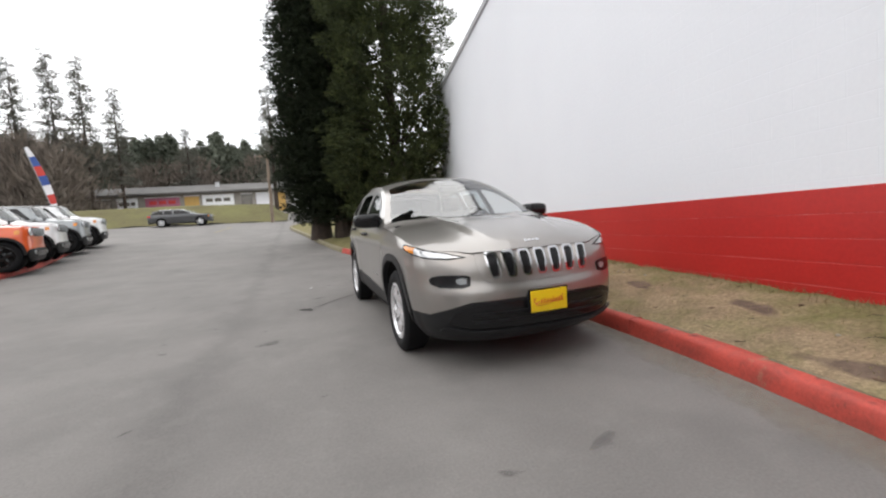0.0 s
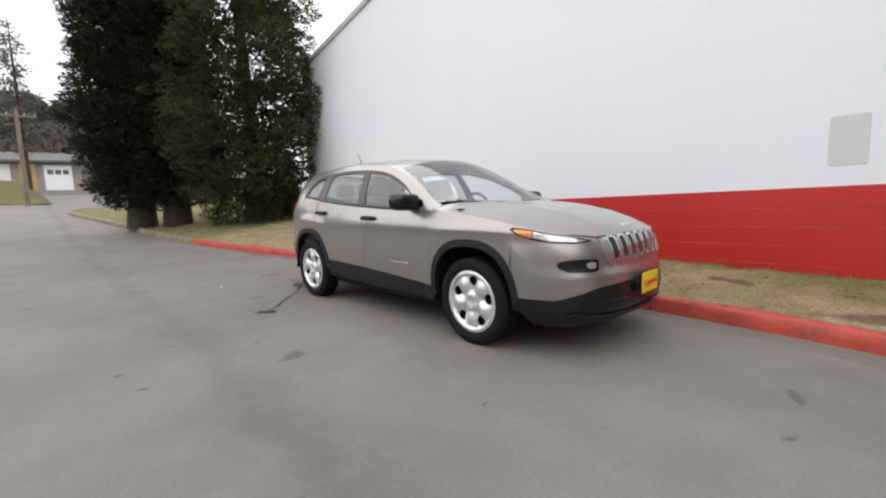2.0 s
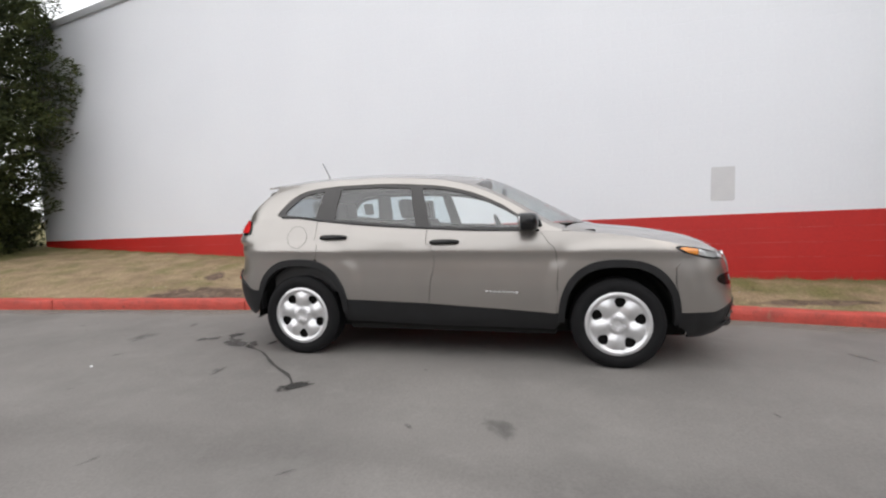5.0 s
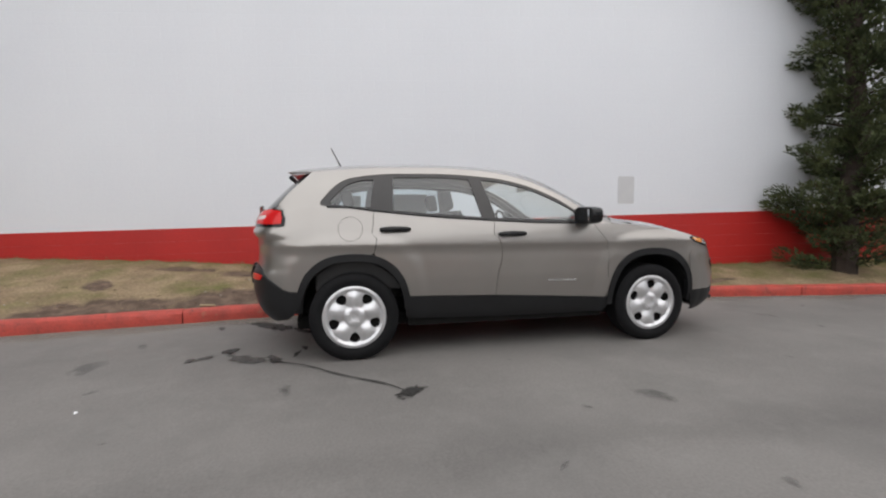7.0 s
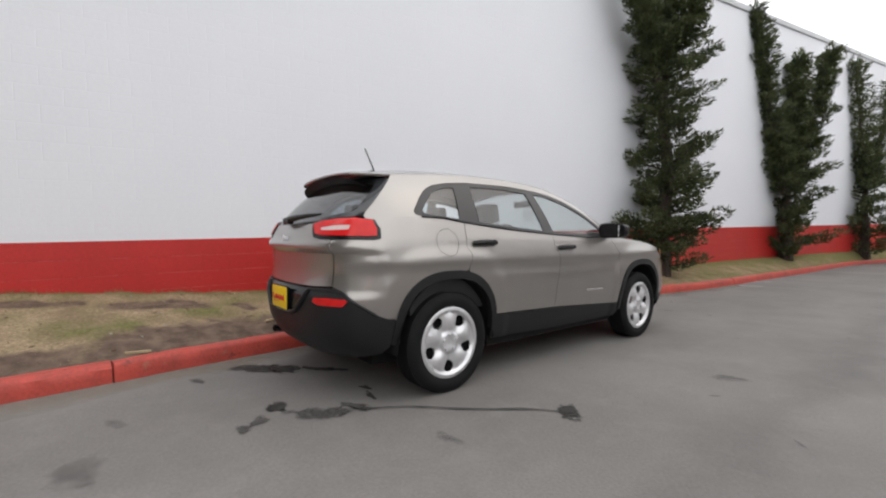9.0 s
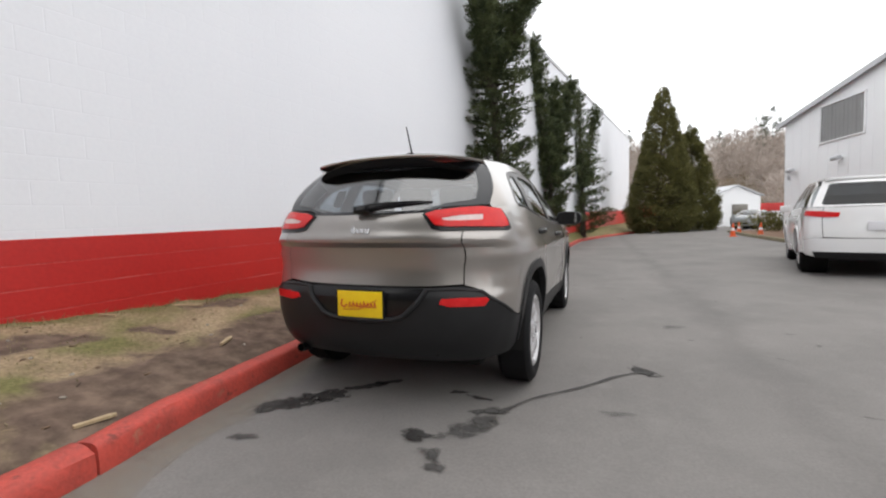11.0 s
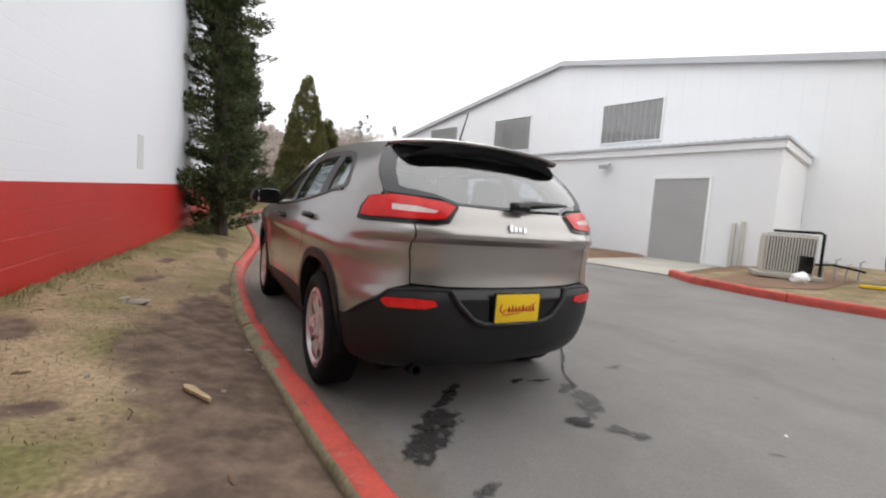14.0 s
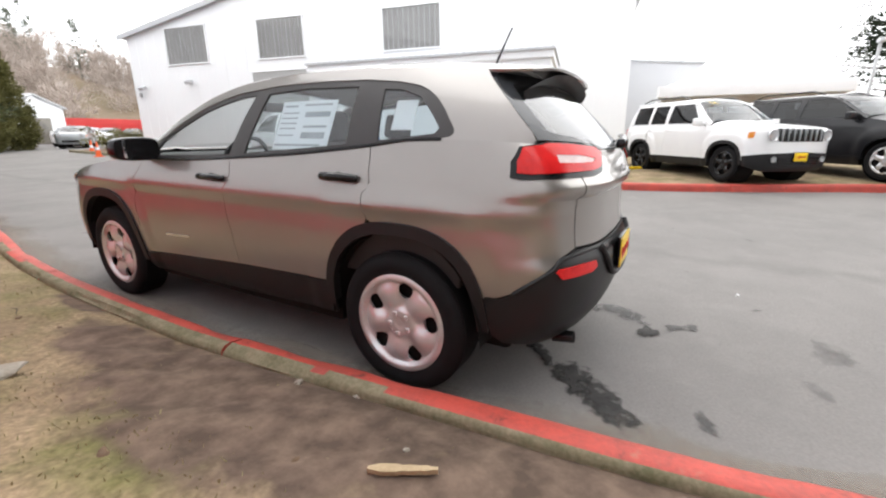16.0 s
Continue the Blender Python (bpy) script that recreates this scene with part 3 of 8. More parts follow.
        plate("turn_signal", [o], 0.010, S.side_map(s), AMBER_LENS, hl, "amber turn signal", 0.004, 0.011, flip=s < 0)
        o = ring([("f", 0.535, 0.722), ("f", 0.56, 0.738), ("f", 0.66, 0.744), ("y", -0.78, 0.742), ("y", -0.735, 0.730), ("y", -0.72, 0.708), ("y", -0.74, 0.680), ("f", 0.74, 0.656), ("f", 0.60, 0.648), ("f", 0.545, 0.662)])
        bz = plate("fog_lamp_bezel", [o], 0.014, S.side_map(s), GLOSS_BLACK, car, "black fog lamp housing", 0.012, 0.008, flip=s < 0)
        o = ring([("f", 0.56, 0.714), ("f", 0.60, 0.722), ("f", 0.63, 0.712), ("f", 0.635, 0.692), ("f", 0.61, 0.674), ("f", 0.57, 0.676)])
        plate("fog_lamp", [o], 0.012, S.side_map(s), GREY_PAINT, bz, "grey fog lamp lens", 0.004, 0.014, flip=s < 0)
    both(lamp)
    licence_plate(car, (0.0, -1.05, 0.515), -1)
    part("plate_bracket", bm_box((0.30, 0.07, 0.12), (0, -1.01, 0.515), 0.01), CLADDING, car)
    # bonnet, windscreen, roof
    xe = lambda y, k: float(S.xT(y)) * k
    he = [(S.edge_x(y) - 0.005, y) for y in (0.42, 0.3, 0.2, 0.1, 0.0, -0.1, -0.2, -0.3, -0.4, -0.5, -0.58, -0.65, -0.71, -0.76)]
    hood = [(-x, y) for x, y in he] + [(-0.50, -0.862), (-0.3, -0.912), (0, -0.925), (0.3, -0.912), (0.50, -0.862)] + he[::-1] + [(0.60, 0.25), (0.3, 0.145), (0, 0.12), (-0.3, 0.145), (-0.60, 0.25)]

    def hood_map(x, y):
        z = S.top_z(x, y)
        z = z + 0.012 * np.clip(1 - np.abs(np.abs(x) - 0.40 - 0.1 * y) / 0.09, 0, 1) * np.clip((y + 0.9) / 0.3, 0, 1)
        return np.stack([x, y, z], 1)
    plate("bonnet", [hood], 0.022, hood_map, PAINT, car, "", 0.014)
    part("cowl", bm_box((1.62, 0.36, 0.03), (0, 0.34, 1.085), 0.01), CLADDING, car)
    ws = [(-xe(0.46, 0.93), 0.46), (-0.60, 0.27), (-0.3, 0.165), (0, 0.14), (0.3, 0.165), (0.60, 0.27), (xe(0.46, 0.93), 0.46), (xe(0.6, 0.92), 0.6), (xe(0.7, 0.92), 0.7), (xe(0.8, 0.92), 0.8), (xe(0.9, 0.92), 0.9), (xe(1.0, 0.92), 1.0), (xe(1.14, 0.92), 1.14), (0.4, 1.06), (0, 1.03), (-0.4, 1.06), (-xe(1.14, 0.92), 1.14), (-xe(1.0, 0.92), 1.0), (-xe(0.9, 0.92), 0.9), (-xe(0.8, 0.92), 0.8), (-xe(0.7, 0.92), 0.7), (-xe(0.6, 0.92), 0.6)]
    plate("windscreen", [ws], 0.03, S.top_map(), GLASS_WIND, car, "clear windscreen", 0.006)
    roof = [(-xe(1.15, 0.995), 1.15), (-0.42, 1.07), (0, 1.04), (0.42, 1.07), (xe(1.15, 0.995), 1.15)] + [(xe(y, 0.998), y) for y in (1.3, 1.5, 1.75, 2.0, 2.25, 2.5, 2.75, 2.962)] + [(-xe(y, 0.998), y) for y in (2.962, 2.75, 2.5, 2.25, 2.0, 1.75, 1.5, 1.3)]
    plate("roof", [roof], 0.03, S.top_map(), PAINT, car, "", 0.02)
    for s in (-1, 1):
        a = [(s * xe(y, 0.922), y) for y in (0.40, 0.46, 0.6, 0.7, 0.8, 0.9, 1.0, 1.14)] + [(s * xe(y, 1.0), y) for y in (1.15, 1.05, 0.95, 0.85, 0.75, 0.64, 0.55, 0.46, 0.40)]
        plate("a_pillar", [a], 0.02, S.top_map(), PAINT, car, "", 0.01)
    # sides above the belt: frames, panes, rear pillars
    zT = S.zT
    belt = lambda y: float(zS(y)) + 0.004
    win = [(0.60, belt(0.60)), (0.70, 1.185)] + [(y, float(zT(y)) - 0.055) for y in np.linspace(0.9, 2.4, 18)] + [(2.6, 1.502), (2.72, 1.478), (2.78, 1.452), (2.83, 1.418), (2.88, 1.37), (2.92, 1.32), (2.95, 1.282), (2.952, 1.262), (2.935, 1.248)] + [(y, belt(y)) for y in np.linspace(2.88, 0.7, 24)]
    # panes: front, rear, quarter
    fpane = [(0.70, belt(0.7) + 0.02)] + [(y, float(zT(y)) - 0.085) for y in np.linspace(0.78, 1.5, 12)] + [(1.595, 1.476), (1.50, belt(1.50) + 0.02)]
    rpane = [(1.63, belt(1.63) + 0.02), (1.705, 1.480), (2.0, 1.496), (2.36, 1.488), (2.375, belt(2.37) + 0.02)]
    qpane = [(2.56, belt(2.56) + 0.018), (2.525, 1.470), (2.63, 1.462), (2.74, 1.425), (2.83, 1.34), (2.875, 1.285), (2.86, 1.262)]

    def upper(s):
        frame = [(y, float(zT(y)) - 0.001) for y in np.linspace(0.42, 3.02, 60)] + [(3.06, 1.49), (3.17, 1.38), (3.27, 1.27), (3.29, 1.235)] + [(y, z) for y, z in line(zS, 3.28, 2.535, 30)] + [(y, float(zS(y)) + 0.001) for y in np.linspace(2.5, 0.42, 40)]
        plate("body_side_frame", [frame, win], 0.018, S.up_map(s), PAINT, car, "", 0.02, flip=s < 0)
        plate("window_trim", [win, fpane, rpane, qpane], 0.014, S.up_map(s, 0.006), TRIM_DARK, car, "black window trim and door pillars", 0.012, flip=s < 0)
        if s < 0:
            plate("front_door_window", [fpane], 0.03, S.up_map(s, 0.014), GLASS_CLEAR, car, "clear side window", 0.004, flip=s < 0)
        plate("rear_door_window", [rpane], 0.03, S.up_map(s, 0.014), GLASS_TINT, car, "tinted side window", 0.004, flip=s < 0)
        plate("quarter_window", [qpane], 0.03, S.up_map(s, 0.014), GLASS_TINT, car, "tinted quarter window", 0.004, flip=s < 0)
        bm = bm_tube([(s * (S.up(y, belt(y)) + 0.002), y, belt(y)) for y in np.linspace(0.6, 2.9, 14)], 0.009, 6)
        part("belt_moulding", bm, GLOSS_BLACK, car)
        # door gap through the trim
        part("mirror_patch", bm_box((0.02, 0.16, 0.07), (s * 0.86, 0.66, 1.135), 0.008, rot=Euler((radians(-20), 0, 0)).to_matrix()), GLOSS_BLACK, car)
        mr = new("door_mirror")
        mr.parent = car
        mr.matrix_basis = pose(s * 0.985, 0.70, 1.165)
        tagged(mr, "black door mirror")
        bm = bmesh.new()
        bmesh.ops.create_uvsphere(bm, u_segments=24, v_segments=16, radius=1)
        for v in bm.verts:
            sg = lambda q: math.copysign(abs(q) ** 0.55, q)
            v.co = Vector((sg(v.co.x) * 0.136, min(sg(v.co.y), 0.62) * 0.092 * (1 - 0.28 * v.co.x * s), sg(v.co.z) * 0.074 * (1 - 0.12 * v.co.x * s)))
        part("mirror_housing", bm, GLOSS_BLACK, mr)
        part("mirror_glass", bm_box((0.165, 0.006, 0.105), (0, 0.034, 0), 0.002, rot=Euler((0, 0, radians(s * 14))).to_matrix()), CHROME, mr, "mirror glass")
        part("mirror_arm", bm_box((0.13, 0.07, 0.035), (-s * 0.10, 0.0, -0.055), 0.012), GLOSS_BLACK, mr)
        # handles
        for y0, z0 in ((1.37, 1.010), (2.365, 1.056)):
            h = new("door_handle")
            h.parent = car
            xx = float(S.low(S.vy(y0, z0)[0], z0)[0])
            h.matrix_basis = pose(s * (xx + 0.016), y0, z0)
            part("handle_grip", bm_tube([(-s * 0.014, -0.118, 0.0), (s * 0.006, -0.09, 0.004), (s * 0.016, -0.03, 0.006), (s * 0.016, 0.03, 0.006), (s * 0.008, 0.09, 0.002), (-s * 0.014, 0.118, -0.002)], 0.021, 10, taper=[0.7, 0.95, 1, 1, 1, 0.8]), GLOSS_BLACK, h, "black door handle")
            # No hollow here: a flat dark disc paints the shade behind the grip.
            part("handle_shade_disc", bm_tube([(-s * 0.026, -0.005, -0.01), (-s * 0.0145, -0.005, -0.01)], 0.036, 20), DARK, h, "dark disc for the shade in the hand recess")
        # small plain bars for the model script on the front door
        x1 = float(S.low(S.vy(0.9, 0.60)[0], 0.60)[0])
        bars("model_badge", car, [(-0.12 + 0.035 * k, 0, 0.026, 0.016) for k in range(8)], CHROME, (s * (x1 + 0.003), 0.90, 0.600), (0, 1, 0.03), (0, 0, 1), (s, 0, 0))
    both(upper)
    # filler cap on the near-road side
    loop = lambda r: ring([("y", 2.72 + r * math.cos(k * math.tau / 40), 1.062 + r * math.sin(k * math.tau / 40)) for k in range(40)])
    plate("filler_cap_gap", [loop(0.0965), loop(0.094)], 0.006, S.side_map(-1), DARK, car, "", 0.0, 0.002, flip=True)
    # tailgate, rear window, spoiler
    mirrored_rear("tailgate", [("r", 0.0, 0.764), ("r", 0.4, 0.768), ("r", 0.60, 0.78), ("r", 0.60, 1.0), ("r", 0.60, 1.205), ("r", 0.40, 1.19), ("r", 0.0, 1.185)][::-1], PAINT)

    ye_ = curve([(1.10, 3.39), (1.225, 3.30), (1.27, 3.27), (1.38, 3.17), (1.49, 3.06), (1.54, 3.01)])
    xe_ = lambda z: S.up(ye_(z), z)

    def back(x, z):
        yc = 3.495 - (z - 1.19) * 0.98 - 0.10 * np.maximum(z - 1.19, 0) ** 2
        return yc - (yc - ye_(z)) * (np.abs(x) / xe_(z)) ** 2.6
    sides_ = [(float(xe_(z)) - 0.001, z) for z in np.linspace(1.236, 1.49, 12)]
    wide = [(-0.37, 1.192), (0.37, 1.192), (0.45, 1.222), (0.62, 1.232)] + sides_ + [(0.56, 1.525), (-0.56, 1.525)] + [(-x, z) for x, z in sides_[::-1]] + [(-0.62, 1.232), (-0.45, 1.222)]
    psides_ = [(float(xe_(z)) - 0.085, z) for z in np.linspace(1.272, 1.465, 8)]
    pane = [(-0.35, 1.205), (0.35, 1.205), (0.47, 1.245), (0.60, 1.262)] + psides_ + [(0.44, 1.482), (-0.44, 1.482)] + [(-x, z) for x, z in psides_[::-1]] + [(-0.60, 1.262), (-0.47, 1.245)]
    bmap = lambda x, z: np.stack([x, back(x, z), z], 1)
    plate("rear_window_border", [wide, pane], 0.02, bmap, FRIT, car, "black glossy rear window border", 0.008, flip=True)
    plate("rear_window", [pane], 0.03, bmap, GLASS_REAR, car, "tinted rear window", 0.004, flip=True)
    sp = [(-xe(2.965, 0.998), 2.965), (xe(2.965, 0.998), 2.965), (xe(3.05, 0.998), 3.05), (xe(3.10, 0.99), 3.10), (0.572, 3.15), (0.535, 3.20), (0.47, 3.228), (0.3, 3.245), (0, 3.252), (-0.3, 3.245), (-0.47, 3.228), (-0.535, 3.20), (-0.572, 3.15), (-xe(3.10, 0.99), 3.10), (-xe(3.05, 0.998), 3.05)]

    def sp_top(x, y):
        return np.stack([x, y, S.top_z(x, y) - 0.010 * np.clip((y - 3.15) / 0.10, 0, 1) ** 2], 1)
    spoiler = plate("roof_spoiler", [sp], 0.016, sp_top, PAINT, car, "painted roof spoiler", 0.012)

    def sp_under(x, y):
        d = np.clip((3.25 - y) / 0.24, 0, 1)
        z = sp_top(x, y)[:, 2] - 0.013 - 0.155 * d**0.6
        return np.stack([x * 0.985, y - 0.004, z], 1)
    plate("spoiler_underside", [sp], 0.025, sp_under, CLADDING, spoiler, "black spoiler underside", 0.0, flip=True)
    wp = new("rear_wiper")
    wp.parent = car
    tagged(wp, "black rear wiper")
    part("wiper_blade", bm_tube([(0.03, 3.53, 1.212), (-0.10, 3.515, 1.232), (-0.30, 3.485, 1.246), (-0.42, 3.45, 1.250)], 0.020, 8, taper=[1.4, 1.2, 0.8, 0.4]), GLOSS_BLACK, wp)
    part("wiper_pivot", bm_box((0.12, 0.05, 0.05), (0.0, 3.525, 1.212), 0.015), GLOSS_BLACK, wp)
    # tail lamps
    def tail(s):
        o = ring([("r", 0.365, 1.180), ("r", 0.42, 1.205), ("r", 0.60, 1.222), ("r", 0.70, 1.226), ("y", 3.33, 1.224), ("y", 3.235, 1.208), ("y", 3.215, 1.15), ("y", 3.222, 1.088), ("y", 3.26, 1.080), ("r", 0.70, 1.083), ("r", 0.50, 1.083), ("r", 0.43, 1.095)])
        t = plate("tail_lamp", [o], 0.014, S.side_map(s), GLOSS_BLACK, car, "red tail lamp with clear strip", 0.012, 0.006, flip=s < 0)
        o = ring([("r", 0.385, 1.178), ("r", 0.44, 1.197), ("r", 0.60, 1.213), ("r", 0.70, 1.217), ("y", 3.33, 1.215), ("y", 3.248, 1.203), ("y", 3.238, 1.15), ("y", 3.245, 1.105), ("y", 3.30, 1.100), ("r", 0.70, 1.103), ("r", 0.52, 1.106), ("r", 0.45, 1.115)])
        strip = ring([("r", 0.48, 1.152), ("r", 0.58, 1.168), ("r", 0.69, 1.172), ("r", 0.695, 1.142), ("r", 0.58, 1.138), ("r", 0.50, 1.140)])
        plate("red_lens", [o, strip], 0.012, S.side_map(s), RED_LENS, t, "red lens", 0.006, 0.013, flip=s < 0)
        plate("reversing_lens", [strip], 0.012, S.side_map(s), PALE_LENS, t, "pale reversing lens", 0.004, 0.011, flip=s < 0)
        o = ring([("r", 0.49, 0.700), ("r", 0.60, 0.706), ("r", 0.72, 0.704), ("r", 0.735, 0.690), ("r", 0.71, 0.658), ("r", 0.53, 0.656), ("r", 0.475, 0.672)])
        plate("rear_reflector", [o], 0.014, S.side_map(s), RED_LENS, car, "red bumper reflector", 0.01, 0.014, flip=s < 0)
    both(tail)
    rb = [("r", 0.0, 0.756), ("r", 0.4, 0.758), ("r", 0.60, 0.768), ("r", 0.70, 0.738), ("y", 3.37, 0.683), ("y", 3.27, 0.603), ("y", 3.19, 0.568), ("y", 3.135, 0.568), ("y", 3.15, 0.45), ("y", 3.165, 0.39), ("y", 3.21, 0.35), ("y", 3.28, 0.33), ("r", 0.68, 0.315), ("r", 0.4, 0.31), ("r", 0.0, 0.31)]
    mirrored_rear("rear_bumper", rb, CLADDING, "black plastic rear bumper", depth=0.02, lift=0.004)
    rec = [("r", 0.0, 0.748), ("r", 0.40, 0.748), ("r", 0.36, 0.68), ("r", 0.27, 0.595), ("r", 0.20, 0.572), ("r", 0.0, 0.568)]
    mirrored_rear("plate_recess", rec, GLOSS_BLACK, "black plate recess", depth=0.0, lift=0.007)
    r = ring(rec[1:5])
    for s in (-1, 1):
        pts = [(s * float(S.low(v, z)[0]), float(S.low(v, z)[1]) + 0.016, z) for v, z in r]
        part("bumper_ridge", bm_tube(pts + [(0.0, 3.585, 0.566)], 0.016, 8), CLADDING, car)
        r2 = ring([("r", 0.38, 0.745), ("r", 0.55, 0.752), ("r", 0.70, 0.738), ("y", 3.40, 0.70), ("y", 3.33, 0.65), ("y", 3.26, 0.60)])
        part("bumper_ridge", bm_tube([(s * (float(S.low(v, z)[0]) + 0.001), float(S.low(v, z)[1]) + 0.003, z) for v, z in r2], 0.011, 8), CLADDING, car)
    licence_plate(car, (0.0, 3.588, 0.655), 1)
    bars("tailgate_script", car, [(-0.06, 0, 0.022, 0.042), (-0.03, -0.004, 0.024, 0.028), (0.0, -0.004, 0.024, 0.028), (0.035, -0.006, 0.026, 0.034)], SILVER, (0, 3.546, 1.093), (-1, 0, 0), (0, -0.25, 1), (0, 1, 0.25), 0.006)
    bars("model_badge", car, [(-0.11 + 0.03 * k, 0, 0.023, 0.016) for k in range(8)], CHROME, (-0.46, 3.468, 0.845), (-1, -0.25, 0), (0, 0, 1), (-0.25, 1, 0), 0.004)
    bars("bonnet_script", car, [(-0.05, 0, 0.022, 0.026), (-0.02, 0, 0.02, 0.02), (0.01, 0, 0.02, 0.02), (0.045, 0, 0.024, 0.026)], CHROME, (0, -0.855, 0.948), (1, 0, 0), (0, 0.8, 0.6), (0, -0.6, 0.8), 0.006)
    # antenna, exhaust
    an = new("antenna")
    an.parent = car
    part("antenna_base", bm_box((0.05, 0.10, 0.025), (0, 2.80, 1.642), 0.01), GLOSS_BLACK, an)
    part("antenna_mast", bm_tube([(0, 2.80, 1.65), (0, 2.89, 1.83)], 0.0055, 8, taper=[1.3, 0.7]), GLOSS_BLACK, an)
    part("exhaust_tip", bm_lathe([(0.0, 0.024), (0.10, 0.024), (0.10, 0.029), (0.0, 0.029)], 24), GLOSS_BLACK, car, "dark exhaust tip").matrix_basis = pose(0.535, 3.37, 0.305, 0, -8, 90)
    # dark inner skin behind the gaps, floor and arches
    def liner(s):
        pts = ring(Y([(0.455, 0.34)] + arch(0, 0.36, 0.44, 0.485, 0.34)[::-1][1:-1] + [(-0.45, 0.34)]) + [("f", 0.4, 0.34), ("f", 0.4, 0.86)] + [("y", y, float(zS(y)) - 0.02) for y in (-0.75, -0.5, 0, 0.5, 1.0, 1.5, 2.0, 2.5, 3.0, 3.3)] + [("r", 0.4, 1.16), ("r", 0.4, 0.38)] + Y([(3.16, 0.38)] + arch(2.7, 0.36, 0.44, 0.485, 0.38)[::-1][1:-1] + [(2.25, 0.34)]))
        plate("inner_panel", [pts], 0.05, S.side_map(s), DARK, car, "", 0.0, -0.03, flip=s < 0)
    both(liner)
    part("front_liner", bm_box((0.9, 0.05, 0.52), (0, -0.86, 0.60), 0.01), DARK, car)
    part("rear_liner", bm_box((0.9, 0.05, 0.78), (0, 3.44, 0.74), 0.01), DARK, car)
    part("floor_pan", bm_box((1.24, 3.75, 0.12), (0, 1.30, 0.27), 0.03), DARK, car, "dark underbody")
    part("cabin_floor", bm_box((1.62, 1.80, 0.12), (0, 1.36, 0.30), 0.02), DARK, car)
    part("boot_floor", bm_box((1.05, 1.3, 0.05), (0, 2.75, 0.45), 0.01), DARK, car)
    for yc in (0, 2.7):
        for s in (-1, 1):
            bm = bmesh.new()
            n = 16
            rows = []
            for k in range(n + 1):
                a = math.pi * k / n
                p = (yc - 0.435 * math.cos(a), 0.33 + 0.49 * math.sin(a))
                rows.append((bm.verts.new((s * 0.52, *p)), bm.verts.new((s * 0.885, *p))))
            for a, b in zip(rows, rows[1:]):
                bm.faces.new((a[0], b[0], b[1], a[1]))
            bm.faces.new([r[0] for r in rows])
            part("wheel_arch_liner", bm, DARK, car)
            wheel(car, yc, 0.792, s, turn={(0, -1): 0.55, (2.7, -1): 0.0, (0, 1): 0.3, (2.7, 1): 0.45}[(yc, s)])
    part("bulkhead", bm_box((1.5, 0.05, 0.62), (0, 0.42, 0.76), 0.01), DARK, car)
    for yc in (0, 2.7):
        part("axle", bm_tube([(-0.7, yc, 0.34), (0.7, yc, 0.34)], 0.05, 10), DARK, car)
    # cabin
    for s in (-1, 1):
        part("door_lining", bm_box((0.05, 2.5, 0.55), (s * 0.80, 1.75, 0.84), 0.02), CABIN, car)
    part("dashboard", bm_box((1.56, 0.42, 0.26), (0, 0.66, 1.0), 0.07), CABIN, car, "dark dashboard")
    seat(car, -0.37, 1.42)
    seat(car, 0.37, 1.42)
    seat(car, 0, 2.32, "dark cloth rear bench", 1.25)
    part("load_floor", bm_box((1.3, 0.75, 0.06), (0, 3.0, 0.78), 0.01), CABIN, car)
    st = new("steering_wheel")
    st.parent = car
    st.matrix_basis = pose(0.37, 0.98, 1.06, 68, 0, 0)
    bm = bm_tube([(0.185 * math.cos(k * math.tau / 24), 0.185 * math.sin(k * math.tau / 24), 0) for k in range(25)], 0.016, 8)
    part("wheel_rim", bm, CABIN, st)
    part("wheel_boss", bm_box((0.30, 0.12, 0.05), (0, 0, -0.01), 0.02), CABIN, st)
    part("inside_mirror", bm_box((0.22, 0.04, 0.07), (0, 0.92, 1.46), 0.015), CABIN, car)
    # price sheet and small notice behind the kerb-side panes
    sh = new("price_sheet")
    sh.parent = car
    tagged(sh, "white printed price sheet in the side window")
    tilt = math.degrees(math.atan2(0.20, 0.42))
    sh.matrix_basis = pose(0.757, 2.02, 1.305, 0, -tilt + 0, 0)
    part("sheet", bm_box((0.004, 0.40, 0.28), (0, 0, 0), 0.001), PAPER, sh, smooth=False)
    rows = [(-0.13 + 0.0, 0.11, 0.10, 0.012), (0.07, 0.115, 0.20, 0.010), (-0.12, 0.07, 0.12, 0.008), (0.08, 0.06, 0.18, 0.030), (-0.12, 0.04, 0.12, 0.008), (-0.12, 0.01, 0.12, 0.008), (-0.12, -0.02, 0.12, 0.008), (0.08, -0.01, 0.17, 0.012), (-0.12, -0.06, 0.12, 0.008), (0.08, -0.06, 0.17, 0.035), (-0.02, -0.115, 0.34, 0.012)]
    bars("sheet_print", sh, rows, INK, (0.003, 0, 0), (0, 1, 0), (0, 0, 1), (1, 0, 0), 0.001)
    nt = new("window_notice")
    nt.parent = car
    nt.matrix_basis = pose(0.738, 2.66, 1.345, 0, -tilt, 0)
    part("notice_sheet", bm_box((0.004, 0.12, 0.15), (0, 0, 0), 0.001), PAPER, nt, "small white notice", smooth=False)
    return car


taupe_car()


# ---- more materials of the place ----
ASPHALT = surf("worn_asphalt", (0.215, 0.203, 0.194), (0.150, 0.142, 0.136), 0.6, 70, 0.82, 0.68, bump=0.4, bumpscale=0.005, spread=(0.34, 0.64), spec=0.22)


